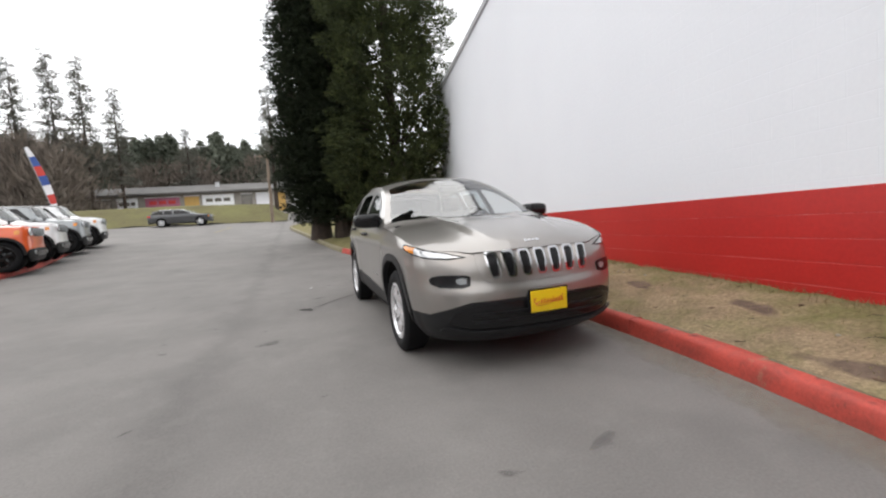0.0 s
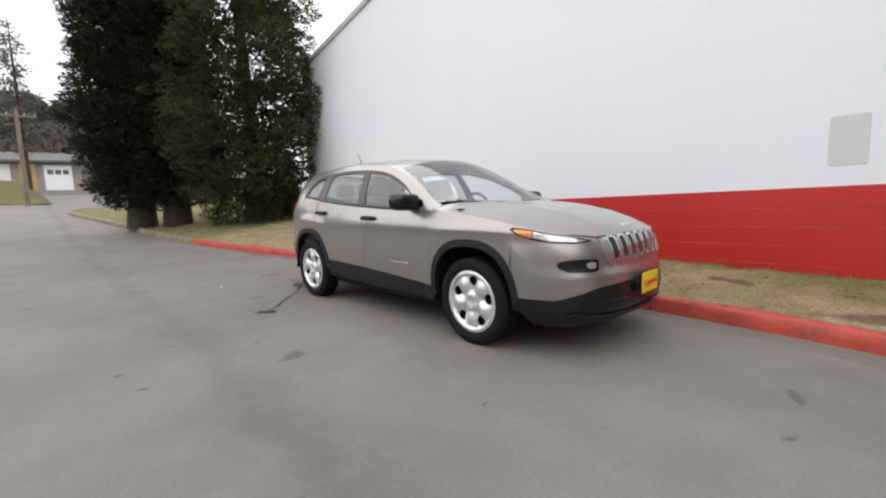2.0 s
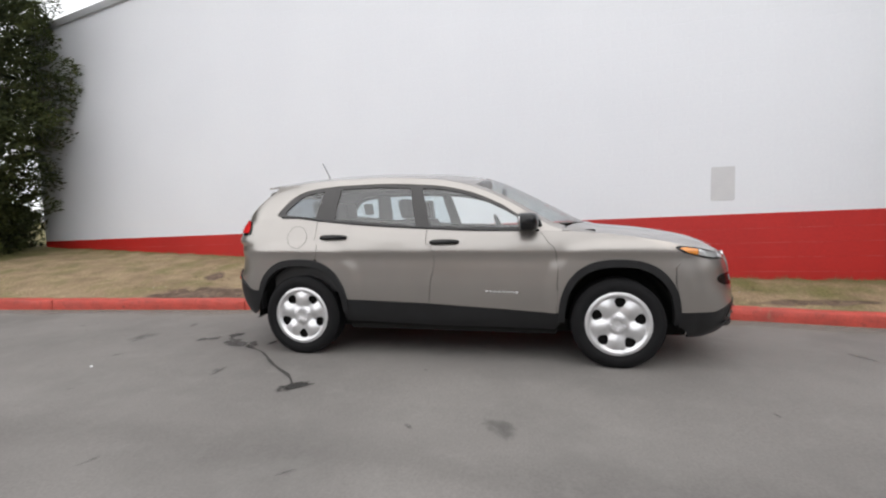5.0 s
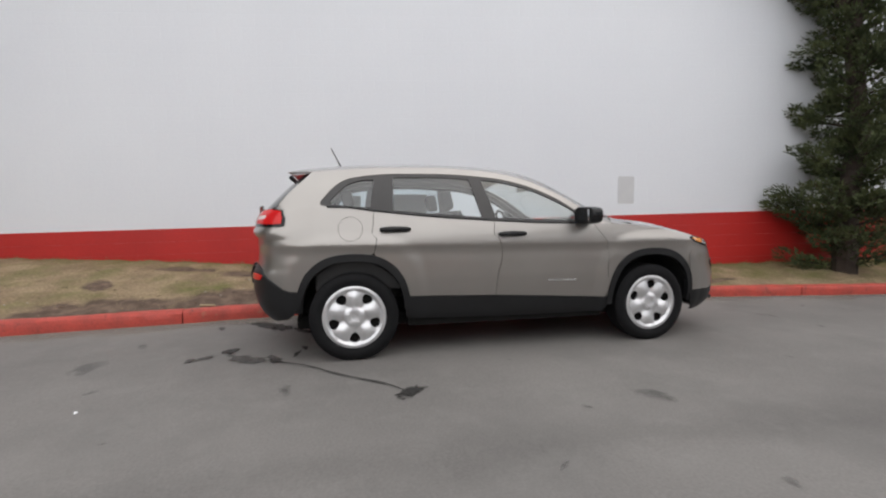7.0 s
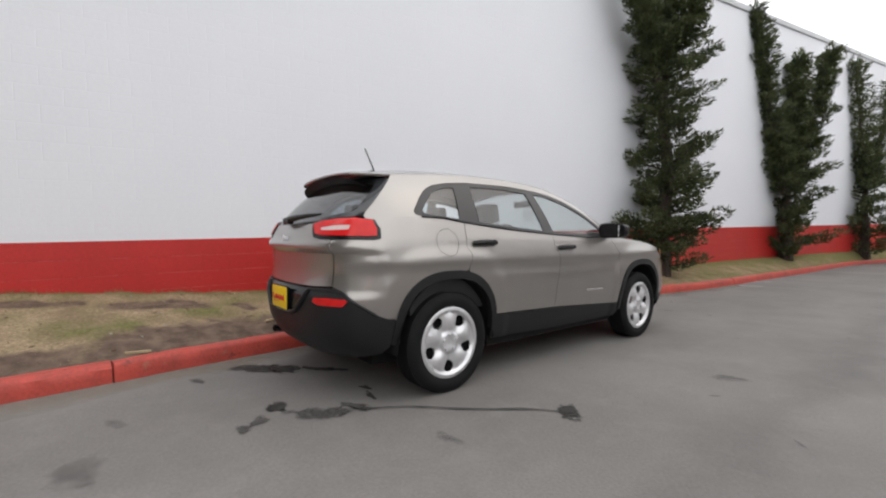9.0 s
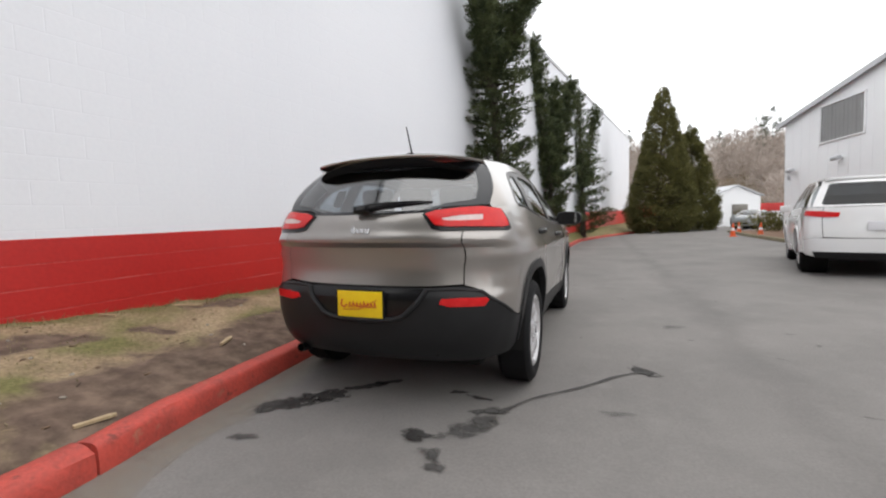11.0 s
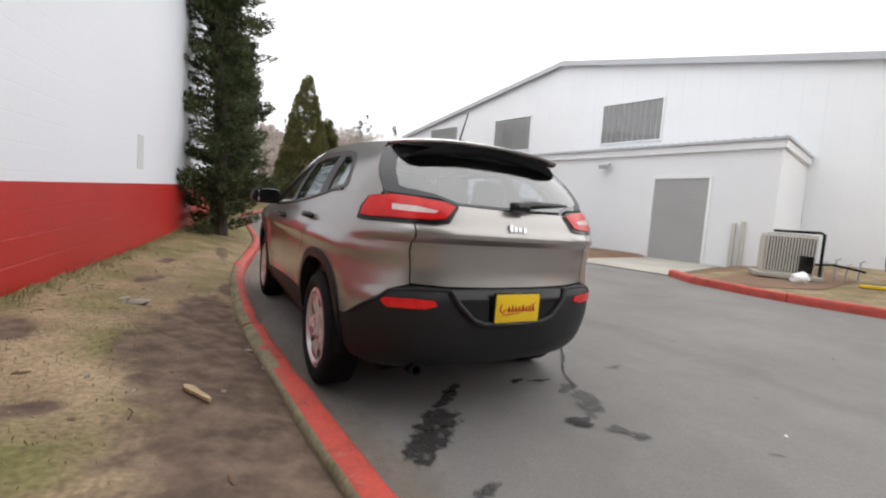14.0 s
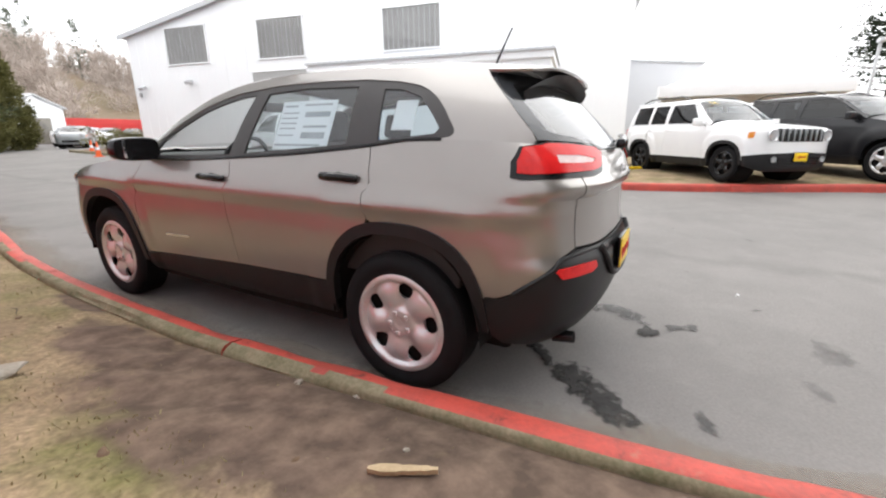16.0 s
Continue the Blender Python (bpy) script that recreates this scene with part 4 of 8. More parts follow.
def add_worn_band(m):
    """A soft darker paving joint along the drive at x = -2.5, and hairline cracks."""
    n, l = m.node_tree.nodes, m.node_tree.links
    b = n["Principled BSDF"]
    old = b.inputs["Base Color"].links[0].from_socket
    co = next(q for q in n if q.type == "TEX_COORD")
    sep = n.new("ShaderNodeSeparateXYZ")
    wob = n.new("ShaderNodeTexNoise")
    wob.inputs["Scale"].default_value, wob.inputs["Detail"].default_value = 1.4, 8
    l.new(co.outputs["Object"], sep.inputs[0])
    l.new(co.outputs["Object"], wob.inputs["Vector"])

    def math_(op, a, bb, c=None):
        k = n.new("ShaderNodeMath")
        k.operation = op
        for i, v in enumerate((a, bb, c)):
            if v is not None:
                if isinstance(v, (int, float)):
                    k.inputs[i].default_value = v
                else:
                    l.new(v, k.inputs[i])
        return k.outputs[0]
    x = math_("MULTIPLY_ADD", wob.outputs["Fac"], 0.9, sep.outputs["X"])
    d = math_("ABSOLUTE", math_("ADD", x, 2.5 - 0.45), 0.0)
    band = n.new("ShaderNodeMapRange")
    band.inputs["From Min"].default_value, band.inputs["From Max"].default_value = 0.26, 0.02
    l.new(d, band.inputs["Value"])
    band.clamp = True
    amt = math_("MULTIPLY", band.outputs["Result"], math_("MULTIPLY", wob.outputs["Fac"], 0.75))
    mix = n.new("ShaderNodeMixRGB")
    mix.blend_type = "MULTIPLY"
    mix.inputs["Color2"].default_value = (0.62, 0.62, 0.62, 1)
    l.new(amt, mix.inputs["Fac"])
    l.new(old, mix.inputs["Color1"])
    l.new(mix.outputs["Color"], b.inputs["Base Color"])


add_worn_band(ASPHALT)


def soft_edge(m, lo=0.0, hi=0.8, grain=9.0, most=1.0, rag=0.9):
    """Lets a stain thin out towards its rim, in a ragged way."""
    n, l = m.node_tree.nodes, m.node_tree.links
    b = n["Principled BSDF"]
    at, nz, add, mr = n.new("ShaderNodeAttribute"), n.new("ShaderNodeTexNoise"), n.new("ShaderNodeMath"), n.new("ShaderNodeMapRange")
    at.attribute_name = "mask"
    co = next(q for q in n if q.type == "TEX_COORD")
    nz.inputs["Scale"].default_value, nz.inputs["Detail"].default_value = grain, 6
    l.new(co.outputs["Object"], nz.inputs["Vector"])
    add.operation, add.inputs[1].default_value = "MULTIPLY_ADD", rag
    l.new(nz.outputs["Fac"], add.inputs[0])
    l.new(at.outputs["Fac"], add.inputs[2])
    mr.inputs["From Min"].default_value, mr.inputs["From Max"].default_value = lo + rag / 2, hi + rag / 2
    mr.inputs["To Max"].default_value = most
    l.new(add.outputs[0], mr.inputs["Value"])
    l.new(mr.outputs["Result"], b.inputs["Alpha"])


def set_mask(ob, values, name="mask"):
    a = ob.data.attributes.new(name, "FLOAT", "POINT")
    a.data.foreach_set("value", np.asarray(values, np.float32))
    return ob


OIL = surf("oil_stain", (0.018, 0.017, 0.017), (0.045, 0.043, 0.041), 9, 60, 0.8, 0.6, spec=0.25)
# Oil stain whose colour is lightened to hold part of its wet sheen.
MID_OIL = surf("sheen_lightened_oil_stain", (0.052, 0.050, 0.049), (0.080, 0.077, 0.074), 9, 60, 0.7, 0.5, spec=0.35)
FADED_OIL = surf("faded_oil_stain", (0.120, 0.116, 0.111), (0.088, 0.085, 0.082), 6, 60, 0.75)
OIL_LINE = surf("thin_oil_run", (0.045, 0.043, 0.042), (0.065, 0.062, 0.060), 9, 60, 0.75, spec=0.2)
soft_edge(OIL_LINE, 0.0, 0.5, 14.0, 0.85, 1.0)
soft_edge(MID_OIL, 0.0, 0.9, 14.0, 0.8, 3.0)
soft_edge(OIL, 0.0, 0.75, 16.0, 0.95, 3.2)
soft_edge(FADED_OIL, 0.0, 1.2, 12.0, 0.5, 2.6)
WORN_WHITE = surf("worn_white_line", (0.62, 0.61, 0.58), (0.40, 0.39, 0.37), 9, 60, 0.8)
soft_edge(WORN_WHITE, 0.0, 0.5, 14.0, 0.9, 1.2)
KERB_RED = surf("worn_red_kerb_paint", (0.50, 0.068, 0.048), (0.30, 0.050, 0.038), 5, 45, 0.62, bump=0.5, bumpscale=0.006, spread=(0.34, 0.60))


def worn_to(m, colour, scale, lo, hi):
    """Lets another colour show where the coat has gone."""
    n, l = m.node_tree.nodes, m.node_tree.links
    b = n["Principled BSDF"]
    old = b.inputs["Base Color"].links[0].from_socket
    co = next(q for q in n if q.type == "TEX_COORD")
    nz, mr, mx = n.new("ShaderNodeTexNoise"), n.new("ShaderNodeMapRange"), n.new("ShaderNodeMixRGB")
    nz.inputs["Scale"].default_value, nz.inputs["Detail"].default_value, nz.inputs["Roughness"].default_value = scale, 9, 0.65
    mr.inputs["From Min"].default_value, mr.inputs["From Max"].default_value = lo, hi
    mx.inputs["Color2"].default_value = (*colour, 1)
    l.new(co.outputs["Object"], nz.inputs["Vector"])
    l.new(nz.outputs["Fac"], mr.inputs["Value"])
    l.new(mr.outputs["Result"], mx.inputs["Fac"])
    l.new(old, mx.inputs["Color1"])
    l.new(mx.outputs["Color"], b.inputs["Base Color"])


worn_to(KERB_RED, (0.30, 0.20, 0.13), 3.3, 0.62, 0.74)
worn_to(KERB_RED, (0.16, 0.035, 0.028), 9.0, 0.60, 0.70)
worn_to(ASPHALT, (0.115, 0.111, 0.107), 0.9, 0.48, 1.0)
worn_to(ASPHALT, (0.235, 0.226, 0.215), 3.2, 0.52, 1.1)
KERB_CONCRETE = surf("mossy_kerb_concrete", (0.27, 0.23, 0.155), (0.12, 0.115, 0.06), 6, 50, 0.9, bump=0.6, bumpscale=0.008)
CONCRETE = surf("pale_concrete", (0.42, 0.39, 0.34), (0.33, 0.31, 0.27), 1.2, 40, 0.85, bump=0.2)
WALL_WHITE = surf("white_painted_block", (0.755, 0.77, 0.81), (0.72, 0.735, 0.78), 0.5, 26, 0.62, bump=0.12, bumpscale=0.006)
WALL_RED = surf("red_painted_block", (0.50, 0.022, 0.018), (0.40, 0.017, 0.015), 0.9, 30, 0.42, bump=0.18, bumpscale=0.006)


def faint_blocks(m, length=0.405, height=0.203):
    """Shallow joints of painted-over blocks, felt as relief only."""
    n, l = m.node_tree.nodes, m.node_tree.links
    b = n["Principled BSDF"]
    co = next(q for q in n if q.type == "TEX_COORD")
    sep, com, br, bp = n.new("ShaderNodeSeparateXYZ"), n.new("ShaderNodeCombineXYZ"), n.new("ShaderNodeTexBrick"), n.new("ShaderNodeBump")
    l.new(co.outputs["Object"], sep.inputs[0])
    l.new(sep.outputs["Y"], com.inputs["X"])
    l.new(sep.outputs["Z"], com.inputs["Y"])
    l.new(com.outputs[0], br.inputs["Vector"])
    br.inputs["Scale"].default_value, br.inputs["Mortar Size"].default_value, br.inputs["Mortar Smooth"].default_value = 1.0, 0.006, 0.6
    br.inputs["Brick Width"].default_value, br.inputs["Row Height"].default_value = length, height
    bp.inputs["Strength"].default_value, bp.inputs["Distance"].default_value = 0.35, 0.003
    bp.invert = True
    l.new(br.outputs["Fac"], bp.inputs["Height"])
    old = b.inputs["Normal"].links[0].from_socket
    l.new(old, bp.inputs["Normal"])
    l.new(bp.outputs["Normal"], b.inputs["Normal"])


faint_blocks(WALL_WHITE)
JOINT_RED = surf("scuffed_red_joint", (0.64, 0.20, 0.18), (0.40, 0.020, 0.018), 2.5, 60, 0.6, bump=0.2, spread=(0.46, 0.70))
PATCH_GREY = surf("light_grey_patch_paint", (0.59, 0.59, 0.60), (0.55, 0.55, 0.57), 3, 40, 0.55)
METAL_WHITE = surf("white_metal_siding", (0.85, 0.86, 0.87), (0.80, 0.81, 0.83), 0.4, 20, 0.5)
TRIM_GREY = surf("grey_roof_trim", (0.52, 0.53, 0.55), (0.45, 0.46, 0.48), 1, 20, 0.5)
SHUTTER = surf("grey_roll_up_door", (0.40, 0.40, 0.395), (0.35, 0.35, 0.345), 1, 20, 0.5)
WINDOW_FAR = surf("dim_window_glass", (0.09, 0.085, 0.08), (0.20, 0.18, 0.15), 1.3, 6, 0.12, spread=(0.3, 0.75))
CURTAIN = surf("grey_brown_curtain", (0.37, 0.35, 0.335), (0.27, 0.255, 0.245), 3, 20, 0.9)
BARK = surf("bark", (0.060, 0.043, 0.033), (0.030, 0.022, 0.018), 6, 40, 0.95, bump=0.8, bumpscale=0.03)
NEEDLE = surf("dark_green_needles", (0.027, 0.038, 0.016), (0.007, 0.011, 0.006), 1.8, 9, 0.75, spread=(0.36, 0.66), spec=0.25)
NEEDLE_LIGHT = surf("yellow_green_needles", (0.072, 0.086, 0.027), (0.012, 0.019, 0.008), 1.9, 9, 0.75, spread=(0.36, 0.66), spec=0.25)
JUNIPER = surf("juniper_green", (0.115, 0.135, 0.058), (0.030, 0.042, 0.020), 2.6, 14, 0.75, spread=(0.38, 0.64), spec=0.25)
FIR_GREY = surf("thin_grey_fir", (0.165, 0.155, 0.135), (0.085, 0.090, 0.075), 0.5, 3, 0.9, spec=0.1)
CYPRESS = surf("cypress_green", (0.165, 0.155, 0.055), (0.075, 0.075, 0.028), 0.8, 6, 0.8, spec=0.2)
# Paler and greyer than needles are: distance haze is put into the colour.
HAZED_GREEN = surf("haze_paled_evergreen", (0.145, 0.160, 0.125), (0.090, 0.102, 0.080), 0.2, 2, 0.9, spec=0.1)
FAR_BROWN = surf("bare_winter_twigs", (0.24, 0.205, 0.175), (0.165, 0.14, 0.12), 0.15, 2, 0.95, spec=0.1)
# Haze over the hill is painted in: twigs much paler than bare wood.
HAZED_TWIGS = surf("haze_paled_hillside_twigs", (0.46, 0.40, 0.36), (0.36, 0.31, 0.275), 0.15, 2, 0.95, spec=0.1)
# Ground brown lifted too, standing in for haze.
HILL = surf("haze_paled_brown_hillside", (0.22, 0.165, 0.125), (0.135, 0.115, 0.075), 0.05, 0.7, 0.95, spec=0.1)
GRASS_FAR = surf("rough_green_bank", (0.150, 0.145, 0.065), (0.105, 0.090, 0.052), 0.35, 4, 0.95, bump=0.5, bumpscale=0.05, spec=0.1)
BLADE = surf("short_grass_blades", (0.20, 0.185, 0.085), (0.29, 0.235, 0.14), 1.6, 12, 0.9, spec=0.15)
BARK_MULCH = surf("brown_bark_bed", (0.22, 0.13, 0.08), (0.13, 0.08, 0.05), 2.5, 40, 0.95, bump=0.5, bumpscale=0.02)
WOOD_CHIP = surf("pale_broken_wood", (0.48, 0.37, 0.23), (0.36, 0.27, 0.16), 12, 90, 0.85, bump=0.3)
STONE = surf("pale_stone", (0.36, 0.33, 0.28), (0.24, 0.21, 0.17), 9, 60, 0.9, bump=0.4)
LEAF_DEAD = surf("dead_leaf", (0.16, 0.10, 0.06), (0.10, 0.065, 0.04), 9, 60, 0.9)
PLASTIC_BLUE = surf("blue_plastic", (0.02, 0.10, 0.40), (0.016, 0.08, 0.33), 4, 40, 0.45)
PLASTIC_BLACK = surf("black_plastic_drum", (0.03, 0.03, 0.032), (0.02, 0.02, 0.022), 4, 40, 0.5)
CONE_ORANGE = surf("orange_cone_plastic", (0.80, 0.13, 0.03), (0.70, 0.10, 0.02), 4, 40, 0.5)
BEIGE_METAL = surf("beige_enamelled_metal", (0.55, 0.53, 0.47), (0.47, 0.45, 0.40), 3, 40, 0.5)
ROOF_GREY = surf("grey_shingle_roof", (0.15, 0.145, 0.14), (0.10, 0.098, 0.095), 1, 12, 0.9)
CANVAS = surf("white_canvas", (0.82, 0.82, 0.83), (0.77, 0.77, 0.79), 0.5, 20, 0.7)
POLE_WOOD = surf("weathered_pole", (0.22, 0.17, 0.13), (0.15, 0.115, 0.09), 2, 20, 0.9)
YELLOW_DOOR = surf("yellow_brown_panel", (0.52, 0.33, 0.10), (0.44, 0.27, 0.08), 2, 20, 0.7)
WALL_TAN = surf("grey_tan_siding", (0.30, 0.28, 0.25), (0.24, 0.22, 0.2), 1, 10, 0.8)
BANNER = surf("banner_cloth", (0.75, 0.75, 0.78), (0.70, 0.70, 0.74), 3, 30, 0.8)
BANNER_RED = surf("banner_red", (0.55, 0.06, 0.05), (0.48, 0.05, 0.04), 3, 30, 0.8)
BANNER_BLUE = surf("banner_blue", (0.05, 0.10, 0.32), (0.04, 0.08, 0.27), 3, 30, 0.8)
LINE_YELLOW = surf("worn_yellow_line", (0.45, 0.36, 0.16), (0.25, 0.21, 0.14), 5, 60, 0.8)


def lawn_material():
    """Winter lawn: straw, moss green and bare brown soil in patches."""
    m = surf("winter_lawn", (0.345, 0.262, 0.168), (0.215, 0.158, 0.102), 2.6, 60, 0.95, bump=0.16, bumpscale=0.010, spread=(0.38, 0.62), spec=0.12)
    n, l = m.node_tree.nodes, m.node_tree.links
    b = n["Principled BSDF"]
    old = b.inputs["Base Color"].links[0].from_socket
    co = next(q for q in n if q.type == "TEX_COORD")
    green, fine, moss = n.new("ShaderNodeTexNoise"), n.new("ShaderNodeTexNoise"), n.new("ShaderNodeAttribute")
    green.inputs["Scale"].default_value, green.inputs["Detail"].default_value, green.inputs["Roughness"].default_value = 2.2, 12, 0.62
    fine.inputs["Scale"].default_value, fine.inputs["Detail"].default_value = 34, 5
    moss.attribute_name = "moss"
    ramp = n.new("ShaderNodeMapRange")
    ramp.inputs["From Min"].default_value, ramp.inputs["From Max"].default_value = 0.46, 0.74
    ramp.inputs["To Max"].default_value = 0.85
    mix = n.new("ShaderNodeMixRGB")
    mix.inputs["Color2"].default_value = (0.140, 0.140, 0.052, 1)
    amt = n.new("ShaderNodeMath")
    amt.operation, amt.inputs[1].default_value = "MULTIPLY_ADD", 0.45
    l.new(co.outputs["Object"], green.inputs["Vector"])
    l.new(co.outputs["Object"], fine.inputs["Vector"])
    l.new(moss.outputs["Fac"], amt.inputs[0])
    l.new(green.outputs["Fac"], amt.inputs[2])
    l.new(amt.outputs[0], ramp.inputs["Value"])
    l.new(ramp.outputs["Result"], mix.inputs["Fac"])
    l.new(old, mix.inputs["Color1"])
    spec = n.new("ShaderNodeMixRGB")
    spec.blend_type = "MULTIPLY"
    fr = n.new("ShaderNodeMapRange")
    fr.inputs["From Min"].default_value, fr.inputs["From Max"].default_value = 0.3, 0.7
    fr.inputs["To Min"].default_value, fr.inputs["To Max"].default_value = 0.70, 1.20
    spec.inputs["Fac"].default_value = 1.0
    l.new(fine.outputs["Fac"], fr.inputs["Value"])
    l.new(mix.outputs["Color"], spec.inputs["Color1"])
    l.new(fr.outputs["Result"], spec.inputs["Color2"])
    at, nz, add, mr = n.new("ShaderNodeAttribute"), n.new("ShaderNodeTexNoise"), n.new("ShaderNodeMath"), n.new("ShaderNodeMapRange")
    at.attribute_name = "mask"
    nz.inputs["Scale"].default_value, nz.inputs["Detail"].default_value = 4.5, 8
    l.new(co.outputs["Object"], nz.inputs["Vector"])
    add.operation, add.inputs[1].default_value = "MULTIPLY_ADD", 1.5
    l.new(nz.outputs["Fac"], add.inputs[0])
    l.new(at.outputs["Fac"], add.inputs[2])
    mr.inputs["From Min"].default_value, mr.inputs["From Max"].default_value = 0.84, 1.28
    mr.inputs["To Max"].default_value = 0.95
    l.new(add.outputs[0], mr.inputs["Value"])
    earth = n.new("ShaderNodeValToRGB")
    earth.color_ramp.elements[0].position, earth.color_ramp.elements[0].color = 0.38, (0.082, 0.058, 0.047, 1)
    earth.color_ramp.elements[1].position, earth.color_ramp.elements[1].color = 0.66, (0.180, 0.128, 0.098, 1)
    mud = n.new("ShaderNodeTexNoise")
    mud.inputs["Scale"].default_value, mud.inputs["Detail"].default_value, mud.inputs["Roughness"].default_value = 7.0, 10, 0.6
    l.new(co.outputs["Object"], mud.inputs["Vector"])
    l.new(mud.outputs["Fac"], earth.inputs["Fac"])
    last = n.new("ShaderNodeMixRGB")
    l.new(mr.outputs["Result"], last.inputs["Fac"])
    l.new(spec.outputs["Color"], last.inputs["Color1"])
    l.new(earth.outputs["Color"], last.inputs["Color2"])
    l.new(last.outputs["Color"], b.inputs["Base Color"])
    return m


LAWN = lawn_material()

# ---- lie of the land ----
KERB_X = curve([(-62, -15.5), (-45, -8.5), (-36, -4.8), (-30, -2.7), (-24, -1.10), (-18, -0.15), (-12, 0.05), (-9.6, 0.16), (-6, 0.32), (-4.5, 0.49), (-3, 0.73), (-1.3, 0.99), (0, 1.08), (1.3, 1.10), (2.2, 1.05), (3.1, 0.98), (4.1, 0.88), (4.5, 0.81), (5.1, 0.74), (6.5, 0.55), (9.4, 0.06), (11.5, -0.33), (13, -0.52), (20, -1.25), (27, -1.95), (29.5, -1.5), (31, 0.0)])
WALL_GRADE = curve([(-60, 0.9), (-24, 0.58), (-8, 0.38), (-3, 0.31), (0, 0.30), (3, 0.36), (5.4, 0.48), (8, 0.58), (11.6, 0.68), (16, 0.85), (30, 1.5)])


def wall_x(y):
    return 2.57 + 0.12 * y


def soft(v, w):
    return w * np.logaddexp(0, np.asarray(v, float) / w)


def road_z(x, y):
    rise = 0.03 * np.minimum(soft(-np.asarray(x, float) - 2.0, 0.5), 11)
    return rise + 0.05 * np.minimum(soft(np.asarray(y, float) - 9.5, 1.6), 60)


def lawn_z(x, y):
    x, y = np.asarray(x, float), np.asarray(y, float)
    k = KERB_X(y) + 0.155
    base = road_z(KERB_X(y), y) + 0.095
    t = np.clip((x - k) / np.maximum(wall_x(y) - k, 0.4), 0, 1)
    lump = 0.012 * np.sin(x * 7.1 + y * 3.3) * np.sin(y * 5.7 - x * 2.9) + 0.008 * np.sin(x * 15 + y * 11.3)
    return base + (WALL_GRADE(y) - base) * t**0.8 + lump * np.clip((x - k) * 6, 0, 1)


def sheet_mesh(name, xs, ys, zf, material, kind="structure"):
    gx, gy = np.meshgrid(xs, ys, indexing="ij")
    V = np.stack([gx.ravel(), gy.ravel(), zf(gx.ravel(), gy.ravel())], 1)
    idx = np.arange(gx.size).reshape(gx.shape)
    q = np.stack([idx[:-1, :-1], idx[1:, :-1], idx[1:, 1:], idx[:-1, 1:]], -1).reshape(-1, 4)
    return tagged(mesh_ob(name, V.tolist(), q.tolist(), material), kind=kind)


far = [200, 300, 450, 700, 1000]
gxs = np.array([-f for f in far[::-1]] + list(np.linspace(-140, -32, 10)) + list(np.arange(-28, 12.1, 1.0)) + list(np.linspace(16, 140, 12)) + far)
gys = np.array([-f for f in far[::-1]] + list(np.linspace(-140, -44, 9)) + list(np.arange(-40, 60.1, 1.0)) + list(np.linspace(66, 150, 9)) + far)
tagged(sheet_mesh("ground", gxs, gys, road_z, ASPHALT), "grey worn asphalt driveway and lot", "road")


def strip(name, centre, width, zf, material, kind="structure", lift=0.004, ragged=0.0):
    """A narrow band laid on the ground along the given points."""
    c = [Vector((*p, 0)) for p in centre]
    V, F = [], []
    for i, p in enumerate(c):
        d = (c[min(i + 1, len(c) - 1)] - c[max(i - 1, 0)]).normalized()
        nrm = Vector((-d.y, d.x, 0))
        for k in range(5):
            o = (k / 4 - 0.5) * width * (1 + ragged * noise.noise((i * 0.37, k * 3.1, width)))
            q = p + nrm * (o + ragged * 0.5 * width * noise.noise((i * 0.21, 7.7, k * 0.4)))
            V.append((q.x, q.y, float(zf(q.x, q.y)) + lift))
    for i in range(len(c) - 1):
        for k in range(4):
            a = i * 5 + k
            F.append((a, a + 1, a + 6, a + 5))
    return tagged(set_mask(mesh_ob(name, V, F, material), [(0.05, 0.65, 1.0, 0.65, 0.05)[k % 5] for k in range(len(V))]), kind=kind)



STAINS = 0


def stain(x, y, a, b, turn, material, seed, name="oil_stain"):
    """A flat blot with an uneven outline."""
    global STAINS
    STAINS += 1
    rnd = random.Random(seed)
    ph = [rnd.uniform(0, 6.28) for _ in range(5)]
    V, F = [], []
    n = 40
    c, s = math.cos(turn), math.sin(turn)
    lift = 0.004 + 0.0006 * (STAINS % 9)
    M = []
    rings = (0.0, 0.4, 0.7, 0.88, 1.0, 1.18)
    for q in rings:
        for k in range(n):
            t = k * math.tau / n
            r = 1.12 + 0.20 * math.sin(2 * t + ph[0]) + 0.13 * math.sin(3 * t + ph[1]) + 0.06 * math.sin(5 * t + ph[2]) + 0.03 * math.sin(8 * t + ph[3])
            u, v = a * r * q * math.cos(t), b * r * q * math.sin(t)
            px, py = x + c * u - s * v, y + s * u + c * v
            V.append((px, py, float(road_z(px, py)) + lift))
            M.append(1 - (q / 1.18) ** 2 * 1.35)
    for i in range(len(rings) - 1):
        for k in range(n):
            F.append((i * n + k, (i + 1) * n + k, (i + 1) * n + (k + 1) % n, i * n + (k + 1) % n))
    ob = set_mask(mesh_ob(name, V, F, material), M)
    return tagged(ob, "dark irregular oil stain on the asphalt", "stain", "stains on the asphalt", "structure")


